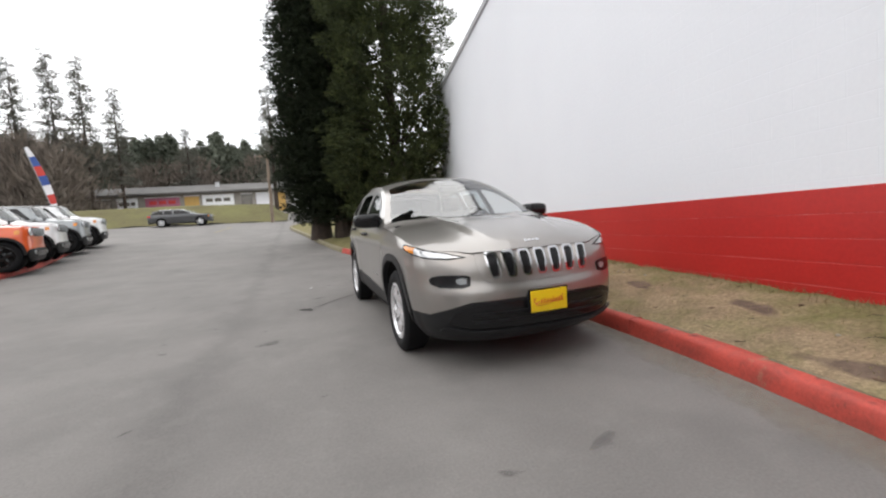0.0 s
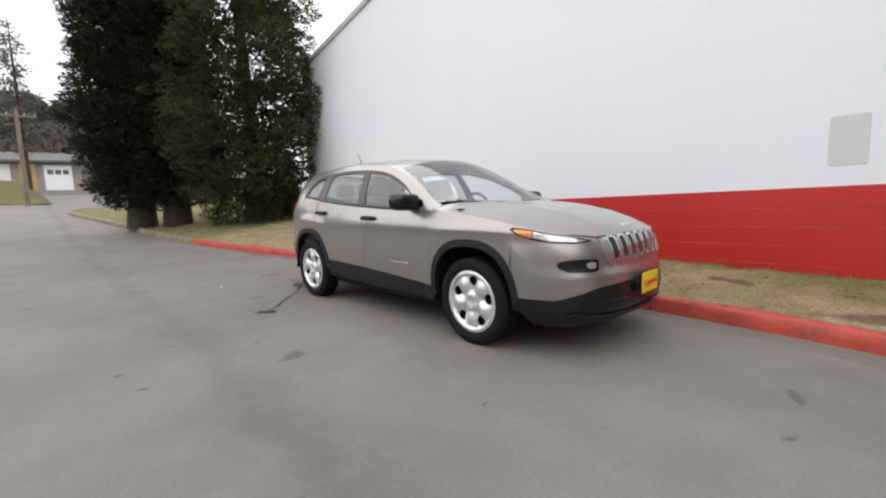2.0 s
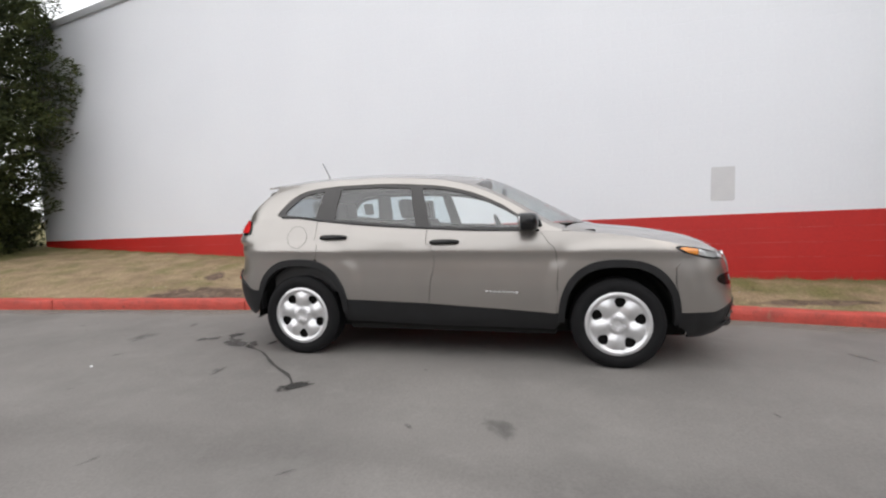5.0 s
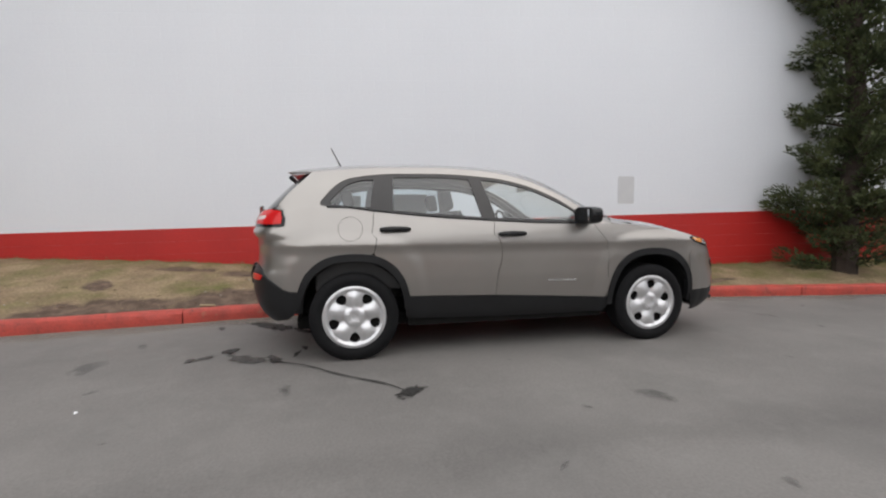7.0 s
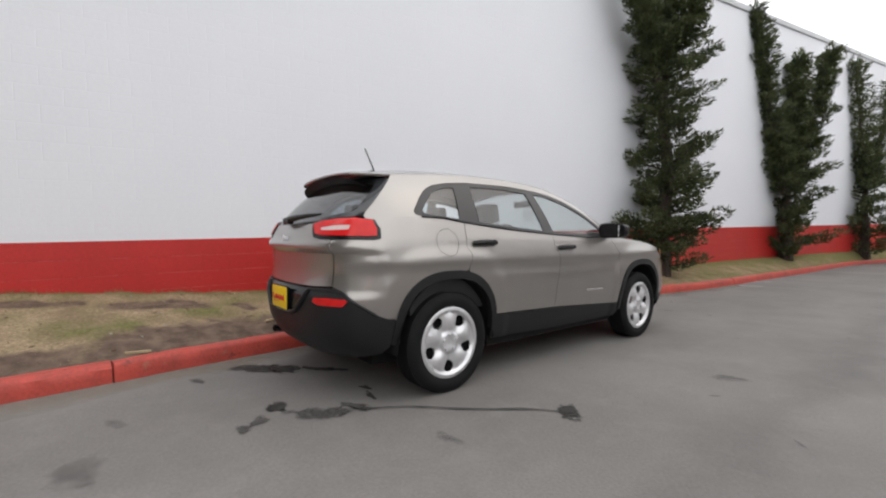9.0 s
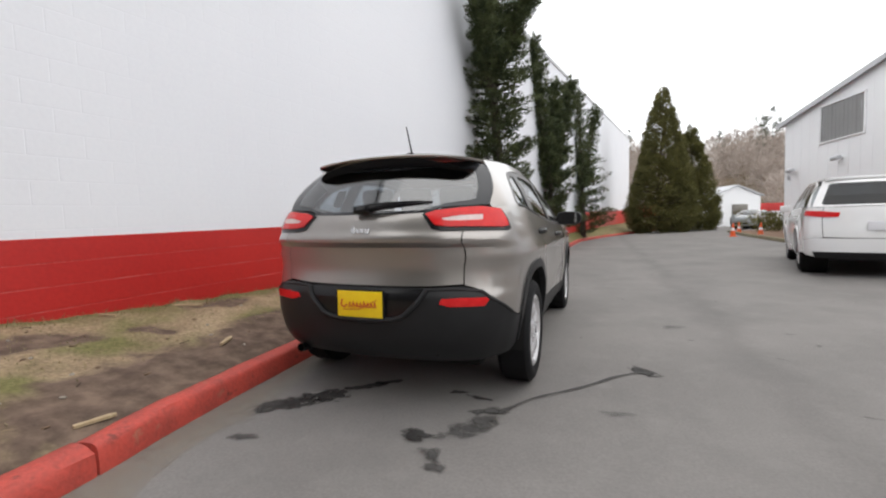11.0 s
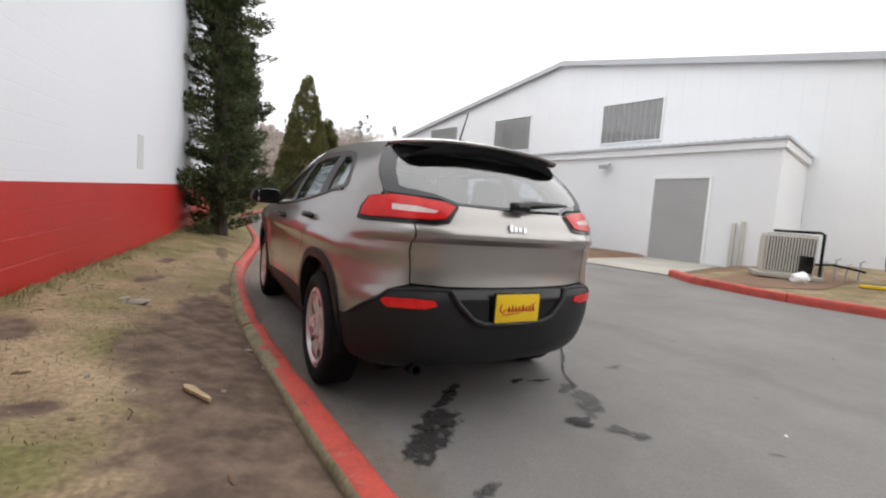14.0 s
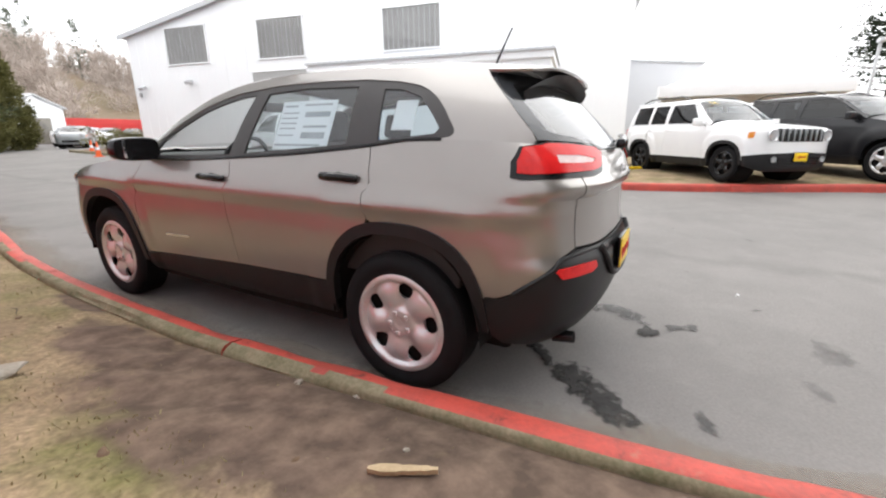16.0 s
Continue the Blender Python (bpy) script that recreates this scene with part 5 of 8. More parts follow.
for i, (x, y, a, b, tn, mt) in enumerate([
        (-2.03, 0.84, 0.15, 0.07, 0.2, FADED_OIL), (-0.32, -2.0, 0.08, 0.045, 0.3, FADED_OIL), (-1.64, 2.36, 0.13, 0.06, 2.2, OIL), (-0.68, 3.55, 0.18, 0.10, 1.0, MID_OIL), (-0.72, 3.34, 0.10, 0.06, 0.4, MID_OIL),
        (-0.41, 3.75, 0.085, 0.055, 0.2, OIL), (-0.56, 3.90, 0.06, 0.05, 1.0, MID_OIL), (-0.62, 4.0, 0.05, 0.045, 0.4, MID_OIL), (0.46, 4.06, 0.065, 0.045, 0.5, MID_OIL), (0.50, 3.60, 0.20, 0.11, 1.0, OIL), (0.36, 3.44, 0.15, 0.09, 0.8, OIL),
        (0.18, 3.22, 0.14, 0.045, 0.75, OIL), (0.07, 3.10, 0.09, 0.035, 0.7, OIL), (-1.42, 3.16, 0.075, 0.045, 0.2, FADED_OIL), (-0.45, 3.13, 0.05, 0.03, 0.1, OIL), (-0.61, 3.18, 0.09, 0.02, 2.9, OIL), (-0.10, 4.56, 0.07, 0.045, 0.6, FADED_OIL),
        (-0.62, 4.72, 0.16, 0.10, 0.4, FADED_OIL)]):
    stain(x, y, a, b, tn, mt, i)
rnd = random.Random(5)
for i in range(34):
    x, y = rnd.uniform(-4.6, 0.9), rnd.uniform(-4.5, 7.5)
    if not (-0.9 < x < 0.9 and -0.8 < y < 3.3):
        stain(x, y, rnd.uniform(0.012, 0.05), rnd.uniform(0.008, 0.025), rnd.uniform(0, 3), FADED_OIL, 200 + i, "tar_speck")
strip("oil_streak", [(-0.78 - 0.86 * t + 0.03 * math.sin(9 * t), 3.36 - 0.98 * t - 0.10 * math.sin(3.1 * t)) for t in np.linspace(0, 1, 24)], 0.030, road_z, OIL_LINE, lift=0.0095, ragged=0.8)


SAND = surf("gutter_sand", (0.33, 0.27, 0.20), (0.22, 0.175, 0.13), 7, 60, 0.95, bump=0.4, bumpscale=0.006)
soft_edge(SAND, 0.0, 1.3, 17.0, 0.5, 1.6)
strip("gutter_sand", [(float(KERB_X(y)) - 0.08, y) for y in np.arange(-7.0, 8.5, 0.12)], 0.46, road_z, SAND, lift=0.003, ragged=0.5)
soft_edge(LINE_YELLOW, 0.0, 0.6, 14.0, 0.9, 1.6)
strip("lane_mark", [(-6.3 + 0.02 * k, 26.0 + 0.5 * k) for k in range(12)], 0.14, road_z, LINE_YELLOW, ragged=0.3)
for x0, y0 in ((-0.25, -6.9), (-0.1, -8.2)):
    strip("paint_mark", [(x0 + 0.05 * k, y0 + 0.02 * k) for k in range(9)], 0.09, road_z, WORN_WHITE, ragged=0.4)


# ---- kerbs ----
def kerb_stone(owner, pts, red=True, side=1, w=0.16, hgt=0.145, seed=0):
    """One length of kerb along pts; side 1: the lawn lies to the right of the way (+x)."""
    prof = [(0, -0.10), (0, 0.055), (0.004, hgt - 0.030), (0.014, hgt - 0.010), (0.034, hgt), (w * 0.58, hgt + 0.003), (w - 0.022, hgt), (w - 0.006, hgt - 0.014), (w, hgt - 0.035), (w, -0.06)]
    V, F = [], []
    P = [Vector((*p, 0)) for p in pts]
    for i, p in enumerate(P):
        d = (P[min(i + 1, len(P) - 1)] - P[max(i - 1, 0)]).normalized()
        nrm = Vector((d.y, -d.x, 0)) * side
        z0 = float(road_z(p.x, p.y))
        for j, (u, z) in enumerate(prof):
            q = p + nrm * u
            c = max(0.0, noise.noise((q.x * 2.3 + seed, q.y * 2.3, j * 0.35)) - 0.18)
            chip = 0.045 * c if j in (2, 3, 4, 6, 7) else 0.0
            o = 0.006 * noise.noise((q.x * 6, q.y * 6, j * 0.7 + seed))
            q = q + nrm * (o + (chip * 0.8 if j < 5 else -chip * 0.6))
            V.append((q.x, q.y, z0 + z + (o * 0.6 if j > 1 else 0) - chip * 0.7))
    m = len(prof)
    for i in range(len(P) - 1):
        for j in range(m - 1):
            f = (i * m + j, i * m + j + 1, (i + 1) * m + j + 1, (i + 1) * m + j)
            F.append(f if side > 0 else f[::-1])
    F.append(tuple(range(m))[::1] if side < 0 else tuple(range(m))[::-1])
    e = (len(P) - 1) * m
    F.append(tuple(range(e, e + m)) if side > 0 else tuple(range(e, e + m))[::-1])
    ob = mesh_ob("kerb_stone", V, F, KERB_RED if red else KERB_CONCRETE, owner, sharp=55)
    ob.data.materials.append(KERB_CONCRETE)
    for i in range(len(P) - 1):
        bare = -2.5 < P[i].y < 2.7 and noise.noise((P[i].y * 1.7, 3.1, 0.4)) > -0.25
        for j in ((5, 6, 7, 8) if bare and side > 0 else (6, 7, 8)):
            ob.data.polygons[i * (m - 1) + j].material_index = 1
    return ob


kerb = tagged(new("kerb_east"), "red painted concrete kerb beside the lawn", "kerb", kind="structure")
joints = [-61, -56, -51, -46, -41, -36, -32, -28, -24.5, -21.5, -18.5, -15.5, -12.5, -10.4, -6.8, -3.7, -0.68, 1.76, 4.55, 7.35, 8.75, 11.0]
for a, b in zip(joints, joints[1:]):
    n = max(8, int((b - a) / (0.08 if b > -8 else 0.3)))
    kerb_stone(kerb, [(float(KERB_X(y)), y) for y in np.linspace(a + 0.006, b - 0.006, n)], True, seed=a)
grey = tagged(new("kerb_north"), "bare grey concrete kerb continuing from the red one", "kerb", kind="structure")
gj = [11.0, 14, 17, 20, 23, 26, 28.5, 31]
for a, b in zip(gj, gj[1:]):
    kerb_stone(grey, [(float(KERB_X(y)), y) for y in np.linspace(a + 0.006, b - 0.006, 14)], False, seed=a)
WEST = [(-7.45, -0.35), (-6.95, 0.6), (-6.85, 1.8), (-7.05, 3.2), (-7.6, 4.9), (-8.4, 7.0), (-8.75, 9.6), (-9.05, 12.4), (-9.7, 15.5), (-10.6, 19.5)]
wx = curve([(p[1], p[0]) for p in WEST])
kw = tagged(new("kerb_west"), "red painted kerb in front of the parked cars", "kerb", kind="structure")
for a, b in zip((-0.35, 2.1, 4.6, 7.2, 10.0, 13.0, 16.0), (2.1, 4.6, 7.2, 10.0, 13.0, 16.0, 19.5)):
    kerb_stone(kw, [(float(wx(y)), y) for y in np.linspace(a + 0.006, b - 0.006, 16)], True, side=-1, seed=a + 40)
SOUTH = curve([(-28, -9.2), (-20, -8.3), (-14, -7.9), (-8, -7.6), (-5, -7.25), (-3.0, -6.95)])
ks = tagged(new("kerb_south_west"), "grey kerb with a red painted end by the workshop", "kerb", kind="structure")
for a, b in zip((-28, -22, -16, -11, -7, -3.9), (-22, -16, -11, -7, -3.9, -2.95)):
    kerb_stone(ks, [(float(SOUTH(y)), y) for y in np.linspace(a + 0.006, b - 0.006, 12)], b > -3.5, side=-1, seed=a + 80)

# ---- lawns ----
SOIL = [(1.48, 2.45, 1.5, 0.62, 1.62), (1.32, 3.85, 1.3, 0.58, 1.7), (1.50, 1.25, 0.7, 0.3, 1.5), (1.25, 0.2, 0.5, 0.15, 1.5), (2.55, 2.3, 0.5, 0.22, 1.45), (2.2, 3.3, 0.26, 0.14, 0.4), (2.45, 4.1, 0.75, 0.28, 1.4), (1.05, 5.4, 1.2, 0.42, 1.7), (2.0, 0.2, 0.3, 0.13, 1.2), (1.9, 5.9, 0.4, 0.2, 0.6), (2.72, 5.2, 0.6, 0.2, 1.45), (1.25, -2.6, 0.9, 0.12, 1.55), (1.9, -1.2, 0.35, 0.12, 1.2)]
MOSS = [(1.95, 2.2, 0.45, 0.25, 1.2), (2.1, 3.8, 0.4, 0.22, 0.8), (1.72, 4.6, 0.35, 0.2, 1.9), (2.2, 1.2, 0.7, 0.25, 1.5), (2.35, 0.2, 0.7, 0.3, 1.5), (1.9, -2.2, 1.1, 0.35, 1.4), (1.5, -4.2, 1.2, 0.5, 1.5)]


def moss_mask(x, y):
    """Green along the foot of the wall and in some spots."""
    out = 0.85 * np.exp(-np.maximum(wall_x(y) - x, 0) / 0.20) - 0.20 + 0.5 * np.clip((-y - 2.5) / 5, 0, 1) + 0.45 * np.clip((y - 9) / 4, 0, 1)
    for cx, cy, a, b, t in MOSS:
        u, v = (x - cx) * math.cos(t) + (y - cy) * math.sin(t), -(x - cx) * math.sin(t) + (y - cy) * math.cos(t)
        out = np.maximum(out, 0.36 * np.clip(1.3 - ((u / a) ** 2 + (v / b) ** 2), 0, 1))
    return out.ravel()


def soil_mask(x, y):
    """Bare earth along the kerb and in worn spots."""
    out = np.full(x.shape, -0.2)
    for cx, cy, a, b, t in SOIL:
        u, v = (x - cx) * math.cos(t) + (y - cy) * math.sin(t), -(x - cx) * math.sin(t) + (y - cy) * math.cos(t)
        out = np.maximum(out, 1.0 - 1.25 * ((u / a) ** 2 + (v / b) ** 2))
    return out.ravel()


ys = np.concatenate([np.arange(-60, -8, 0.6), np.arange(-8, 8, 0.09), np.arange(8, 11.26, 0.25)])
gy, gt = np.meshgrid(ys, np.linspace(0, 1, 40), indexing="ij")
gx = KERB_X(gy) + 0.150 + gt * (wall_x(gy) + 0.05 - KERB_X(gy) - 0.150)
idx = np.arange(gx.size).reshape(gx.shape)
q = np.stack([idx[:-1, :-1], idx[:-1, 1:], idx[1:, 1:], idx[1:, :-1]], -1).reshape(-1, 4)
tagged(set_mask(set_mask(mesh_ob("lawn", np.stack([gx, gy, lawn_z(gx, gy)], -1).reshape(-1, 3).tolist(), q.tolist(), LAWN), soil_mask(gx, gy)), moss_mask(gx, gy), "moss"), "patchy winter lawn strip between kerb and wall", "lawn", kind="structure")
ys = np.arange(11.2, 31, 0.4)
gy, gt = np.meshgrid(ys, np.linspace(0, 1, 40), indexing="ij")
gx = KERB_X(gy) + 0.150 + gt * (24 - KERB_X(gy))
idx = np.arange(gx.size).reshape(gx.shape)
q = np.stack([idx[:-1, :-1], idx[:-1, 1:], idx[1:, 1:], idx[1:, :-1]], -1).reshape(-1, 4)
tagged(set_mask(mesh_ob("lawn_north", np.stack([gx, gy, lawn_z(gx, gy)], -1).reshape(-1, 3).tolist(), q.tolist(), LAWN), np.full(gx.size, 0.5), "moss"), "green lawn under the tall evergreens", "lawn", kind="structure")


def west_z(x, y):
    return road_z(x, y) + 0.11 * np.clip((np.asarray(y) + 0.36) / 0.5, 0, 1) + 0.02 * np.clip((wx(y) - np.asarray(x)) , 0, 6)


ys = np.arange(-0.35, 19.6, 0.35)
gy, gt = np.meshgrid(ys, np.linspace(0, 1, 24), indexing="ij")
gx = wx(gy) - 0.15 - gt * (26 + wx(gy))
idx = np.arange(gx.size).reshape(gx.shape)
q = np.stack([idx[:-1, :-1], idx[1:, :-1], idx[1:, 1:], idx[:-1, 1:]], -1).reshape(-1, 4)
tagged(mesh_ob("lawn_west", np.stack([gx, gy, west_z(gx, gy)], -1).reshape(-1, 3).tolist(), q.tolist(), LAWN), "dry lawn under the parked cars", "lawn", kind="structure")
ys = np.arange(-28, -2.9, 0.5)
gy, gt = np.meshgrid(ys, np.linspace(0, 1, 14), indexing="ij")
gx = SOUTH(gy) - 0.15 - gt * 6.0
idx = np.arange(gx.size).reshape(gx.shape)
q = np.stack([idx[:-1, :-1], idx[1:, :-1], idx[1:, 1:], idx[:-1, 1:]], -1).reshape(-1, 4)
tagged(mesh_ob("planting_bed", np.stack([gx, gy, road_z(gx, gy) - 0.01 + 0.11 * np.clip((-2.95 - gy) / 0.6, 0, 1)], -1).reshape(-1, 3).tolist(), q.tolist(), BARK_MULCH), "brown bark bed along the workshop", "bed", kind="structure")
bed = [(-7.6, -0.4), (-7.1, 0.7), (-7.15, 1.5), (-8.2, 2.1), (-10.5, 1.9), (-12.2, 0.4), (-11.4, -0.9)]
mesh_ob("bark_bed", [(x, y, float(west_z(x, y)) + 0.012) for x, y in bed], [tuple(range(len(bed)))[::-1]], BARK_MULCH)["kind"] = "structure"
slab = [(-7.0, -2.9), (-7.45, -0.4), (-11.2, -1.2), (-11.1, -3.6)]
mesh_ob("driveway_slab", [(x, y, float(road_z(x, y)) + 0.02) for x, y in slab] , [(3, 2, 1, 0)], CONCRETE)["kind"] = "structure"

# grass blades, thicker in the green patches
nb = 40000
rs = np.random.RandomState(3)
by = np.concatenate([rs.uniform(-5.5, 8.5, nb - 9000), rs.uniform(-30, -5.5, 9000)])
bx = KERB_X(by) + 0.17 + rs.uniform(0, 1, nb) ** 0.8 * (wall_x(by) - KERB_X(by) - 0.18)
dens = np.sin(bx * 3.1 + by * 1.7) * np.sin(by * 2.3 - bx * 1.1) + 0.5 * np.sin(bx * 9 + by * 7) + 1.6 * np.clip((bx - KERB_X(by)) / 1.5, 0, 1) - 0.5
soilcut = (by > -0.2) & (by < 4.6) & (bx < 1.75)
keep = (rs.uniform(-1.2, 1.4, nb) < dens) & ~(soilcut & (rs.uniform(0, 1, nb) < 0.97)) & ((bx > wall_x(by) - 0.22) | (rs.uniform(0, 1, nb) < 0.35))
bx, by = bx[keep], by[keep]
nb = len(bx)
hh = rs.uniform(0.008, 0.020, nb)
near_wall = np.clip((bx - wall_x(by) + 0.22) / 0.2, 0, 1)
hh = hh * (1 + 2.6 * near_wall)
an = rs.uniform(0, math.tau, nb)
bz = lawn_z(bx, by)
lean = rs.uniform(-1, 1, (nb, 2)) * hh[:, None] * 0.9
v0 = np.stack([bx - 0.0035 * np.cos(an), by - 0.0035 * np.sin(an), bz - 0.002], 1)
v1 = np.stack([bx + 0.0035 * np.cos(an), by + 0.0035 * np.sin(an), bz - 0.002], 1)
v2 = np.stack([bx + lean[:, 0], by + lean[:, 1], bz + hh], 1)
V = np.stack([v0, v1, v2], 1).reshape(-1, 3)
tagged(mesh_ob("grass", V.tolist(), np.arange(nb * 3).reshape(-1, 3).tolist(), BLADE, smooth=False), "short winter grass and moss", "grass", kind="stuff")

# ---- the long white and red wall ----
TILT = -1.40
wall = tagged(new("wall_east"), "white painted block wall with a red base band", "wall", kind="structure")
wall.matrix_basis = pose(2.57, 0, 0, 0, 0, math.degrees(-math.atan(0.12))) @ pose(0, 0, 0, TILT, 0, 0)
Y0, Y1 = -62.0, 12.5
top = lambda y: 6.95 - 0.067 * y
mesh_ob("wall_core", [(0.0, Y0, -0.6), (0.0, Y1, -0.6), (0.0, Y1, top(Y1)), (0.0, Y0, top(Y0)), (14, Y0, -0.6), (14, Y1, -0.6), (14, Y1, top(Y1)), (14, Y0, top(Y0))], [(0, 3, 2, 1), (4, 5, 6, 7), (1, 2, 6, 5), (0, 4, 7, 3), (3, 7, 6, 2)], WALL_WHITE, wall, smooth=False)
mesh_ob("red_joint_bed", [(-0.005, Y0, -0.5), (-0.005, Y1 + 0.004, -0.5), (-0.005, Y1 + 0.004, 1.145), (-0.005, Y0, 1.145), (3, Y1 + 0.004, -0.5), (3, Y1 + 0.004, 1.145)], [(0, 3, 2, 1), (1, 2, 5, 4)], JOINT_RED, wall, smooth=False)
z, k = -0.66, 0
while z < 1.14:
    red = z < 1.0
    ymax = min(Y1, (6.95 - (z + 0.2)) / 0.067)
    hgt = 0.2
    z1 = z + hgt
    if red and z1 > 1.1:
        z1 = 1.15
    bm = bm_box((0.02, ymax - Y0, z1 - z - 0.0065), (0.002, (ymax + Y0) / 2, (z + z1) / 2), 0.002, seg=1)
    part("block_course", bm, WALL_RED if red else WALL_WHITE, wall)
    z = z1
bm = bm_box((0.10, math.hypot(Y1 - Y0, top(Y0) - top(Y1)), 0.16), (0.0, (Y0 + Y1) / 2, (top(Y0) + top(Y1)) / 2), 0.01, rot=Euler((-math.atan(0.067), 0, 0)).to_matrix())
part("wall_coping", bm, TRIM_GREY, wall, "grey metal coping")
pt = thing("wall_cover_plate", pose(2.57 + 0.12 * -1.975 - 0.012, -1.975, 1.63, 0, 0, math.degrees(-math.atan(0.12))), "light grey painted patch plate on the white wall", "plate")
rr = 0.022
outl = [((0.145 - rr) * sy + rr * math.cos(t), (0.235 - rr) * sz + rr * math.sin(t)) for sy, sz, t0 in ((1, 1, 0), (-1, 1, 1), (-1, -1, 2), (1, -1, 3)) for t in [(t0 + k / 6) * math.pi / 2 for k in range(7)]]
plate("cover", [outl], 0.05, lambda u, v: np.stack([np.full_like(u, 0.006), u, v], 1), PATCH_GREY, pt, depth=0.006, flip=True)


# ---- trees ----
def leaves(centres, radii, out, n, length, width, rs, droop=0.0):
    """Many small pointed leaves round the clump centres; out: the way each clump faces."""
    m = len(centres) * n
    c = np.repeat(centres, n, 0)
    r = np.repeat(radii, n)
    o = np.repeat(out, n, 0)
    d = rs.normal(size=(m, 3))
    d /= np.linalg.norm(d, axis=1)[:, None]
    p = c + d * (r * rs.uniform(0.25, 1.0, m) ** 0.5)[:, None]
    ax = d * 0.75 + o * 0.8 + rs.normal(size=(m, 3)) * 0.35
    ax[:, 2] += 0.35 - droop
    ax /= np.linalg.norm(ax, axis=1)[:, None]
    sd = np.cross(ax, rs.normal(size=(m, 3)))
    sd /= np.linalg.norm(sd, axis=1)[:, None] + 1e-9
    L = length * rs.uniform(0.6, 1.35, m)[:, None]
    w = width * rs.uniform(0.7, 1.3, m)[:, None]
    V = np.stack([p - sd * w, p + sd * w, p + ax * L], 1).reshape(-1, 3)
    return V


def tree(name, at, label, leaders, trunk_r, material, rs, n_clumps, n_leaf, length, width, clump=0.22, category="tree", group="", gap=0.25, ground=0.0, lumpy=0.25):
    """leaders: (foot dx, dy, z, tip dx, dy, z, widest radius, shape power); each carries clumps in a shell round it."""
    t = thing(name, pose(*at), label, category, group)
    trunk = bmesh.new()
    Vs = []
    for fx, fy, fz, tx, ty, tz, rad, power in leaders:
        steps = 9
        pts = []
        for i in range(steps + 1):
            k = i / steps
            wob = 0.10 * rad * math.sin(5 * k + fx * 3)
            pts.append((fx + (tx - fx) * k + wob, fy + (ty - fy) * k - wob, fz + (tz - fz) * k))
        bm_tube(pts, trunk_r * (0.6 if fz > 0.3 else 1), 9, trunk, taper=[max(0.05, 1 - i / steps) for i in range(steps + 1)])
        n = max(20, int(n_clumps * (tz - fz) * rad))
        k = 1 - rs.uniform(0, 1, n) ** 0.62
        k = np.clip(k, 0, 0.995)
        th = rs.uniform(0, math.tau, n)
        prof = np.minimum(1, (k + 0.10) / 0.22) ** 0.6 * (1 - k) ** power
        lump = 1 + lumpy * np.sin(3 * th + 9 * k + fx) * np.sin(17 * k + 2 * th) + 0.5 * lumpy * rs.normal(size=n)
        rr = rad * prof * lump * rs.uniform(0.55, 1.0, n) ** 0.5
        zz = fz + (tz - fz) * k + ground
        cx = fx + (tx - fx) * k + rr * np.cos(th)
        cy = fy + (ty - fy) * k + rr * np.sin(th)
        keep = (np.sin(th * 2 + zz * 2.6 + fx) + np.sin(zz * 5.1 - th * 3)) * 0.5 < 1 - gap * 1.6
        c = np.stack([cx, cy, zz], 1)[keep]
        o = np.stack([np.cos(th), np.sin(th), np.full(n, 0.25)], 1)[keep]
        Vs.append(leaves(c, clump * (0.55 + 0.6 * (1 - k[keep])), o, n_leaf, length, width, rs))
        for i in range(0, n, 7):
            zb = fz + (tz - fz) * k[i] * 0.92
            b0 = (fx + (tx - fx) * k[i] * 0.92, fy + (ty - fy) * k[i] * 0.92, zb)
            if rr[i] > 0.3:
                bm_tube([b0, ((b0[0] + cx[i]) / 2, (b0[1] + cy[i]) / 2, (zb + zz[i]) / 2 + 0.05), (cx[i], cy[i], zz[i])], 0.025 + 0.012 * rr[i], 5, trunk, taper=[1, 0.7, 0.35])
    part("trunk", trunk, BARK, t, "brown trunk and limbs")
    V = np.concatenate(Vs)
    mesh_ob("crown", V.tolist(), np.arange(len(V)).reshape(-1, 3).tolist(), material, t, "dense evergreen foliage", smooth=False)
    return t


def tree_at(x, y, dz=0.0):
    return (x, y, float(lawn_z(x, y)) - 0.05 + dz)


def tufts(centres, along, length, thick, n, leaf, width, rs):
    """Pads of needles: long rounded tufts lying along the given ways, their needles pointing out and up."""
    m = len(centres) * n
    c, a = np.repeat(centres, n, 0), np.repeat(along, n, 0)
    L, T = np.repeat(length, n), np.repeat(thick, n)
    d = rs.normal(size=(m, 3))
    d /= np.linalg.norm(d, axis=1)[:, None]
    d *= rs.uniform(0.45, 1.0, m)[:, None] ** 0.6
    k = (d * a).sum(1)
    p = c + d * T[:, None] * (1, 1, 0.72) + a * (k * (L - T))[:, None]
    ax = d * 0.9 + a * 0.75 + rs.normal(size=(m, 3)) * 0.28 + (0, 0, 0.25)
    ax /= np.linalg.norm(ax, axis=1)[:, None]
    sd = np.cross(ax, rs.normal(size=(m, 3)))
    sd /= np.linalg.norm(sd, axis=1)[:, None] + 1e-9
    ll, w = leaf * rs.uniform(0.6, 1.3, m)[:, None], width * rs.uniform(0.7, 1.3, m)[:, None]
    return np.stack([p - sd * w, p + sd * w, p + ax * ll], 1).reshape(-1, 3)


def crown_mesh(owner, V, material):
    mesh_ob("crown", V.tolist(), np.arange(len(V)).reshape(-1, 3).tolist(), material, owner, "dense evergreen foliage", smooth=False)


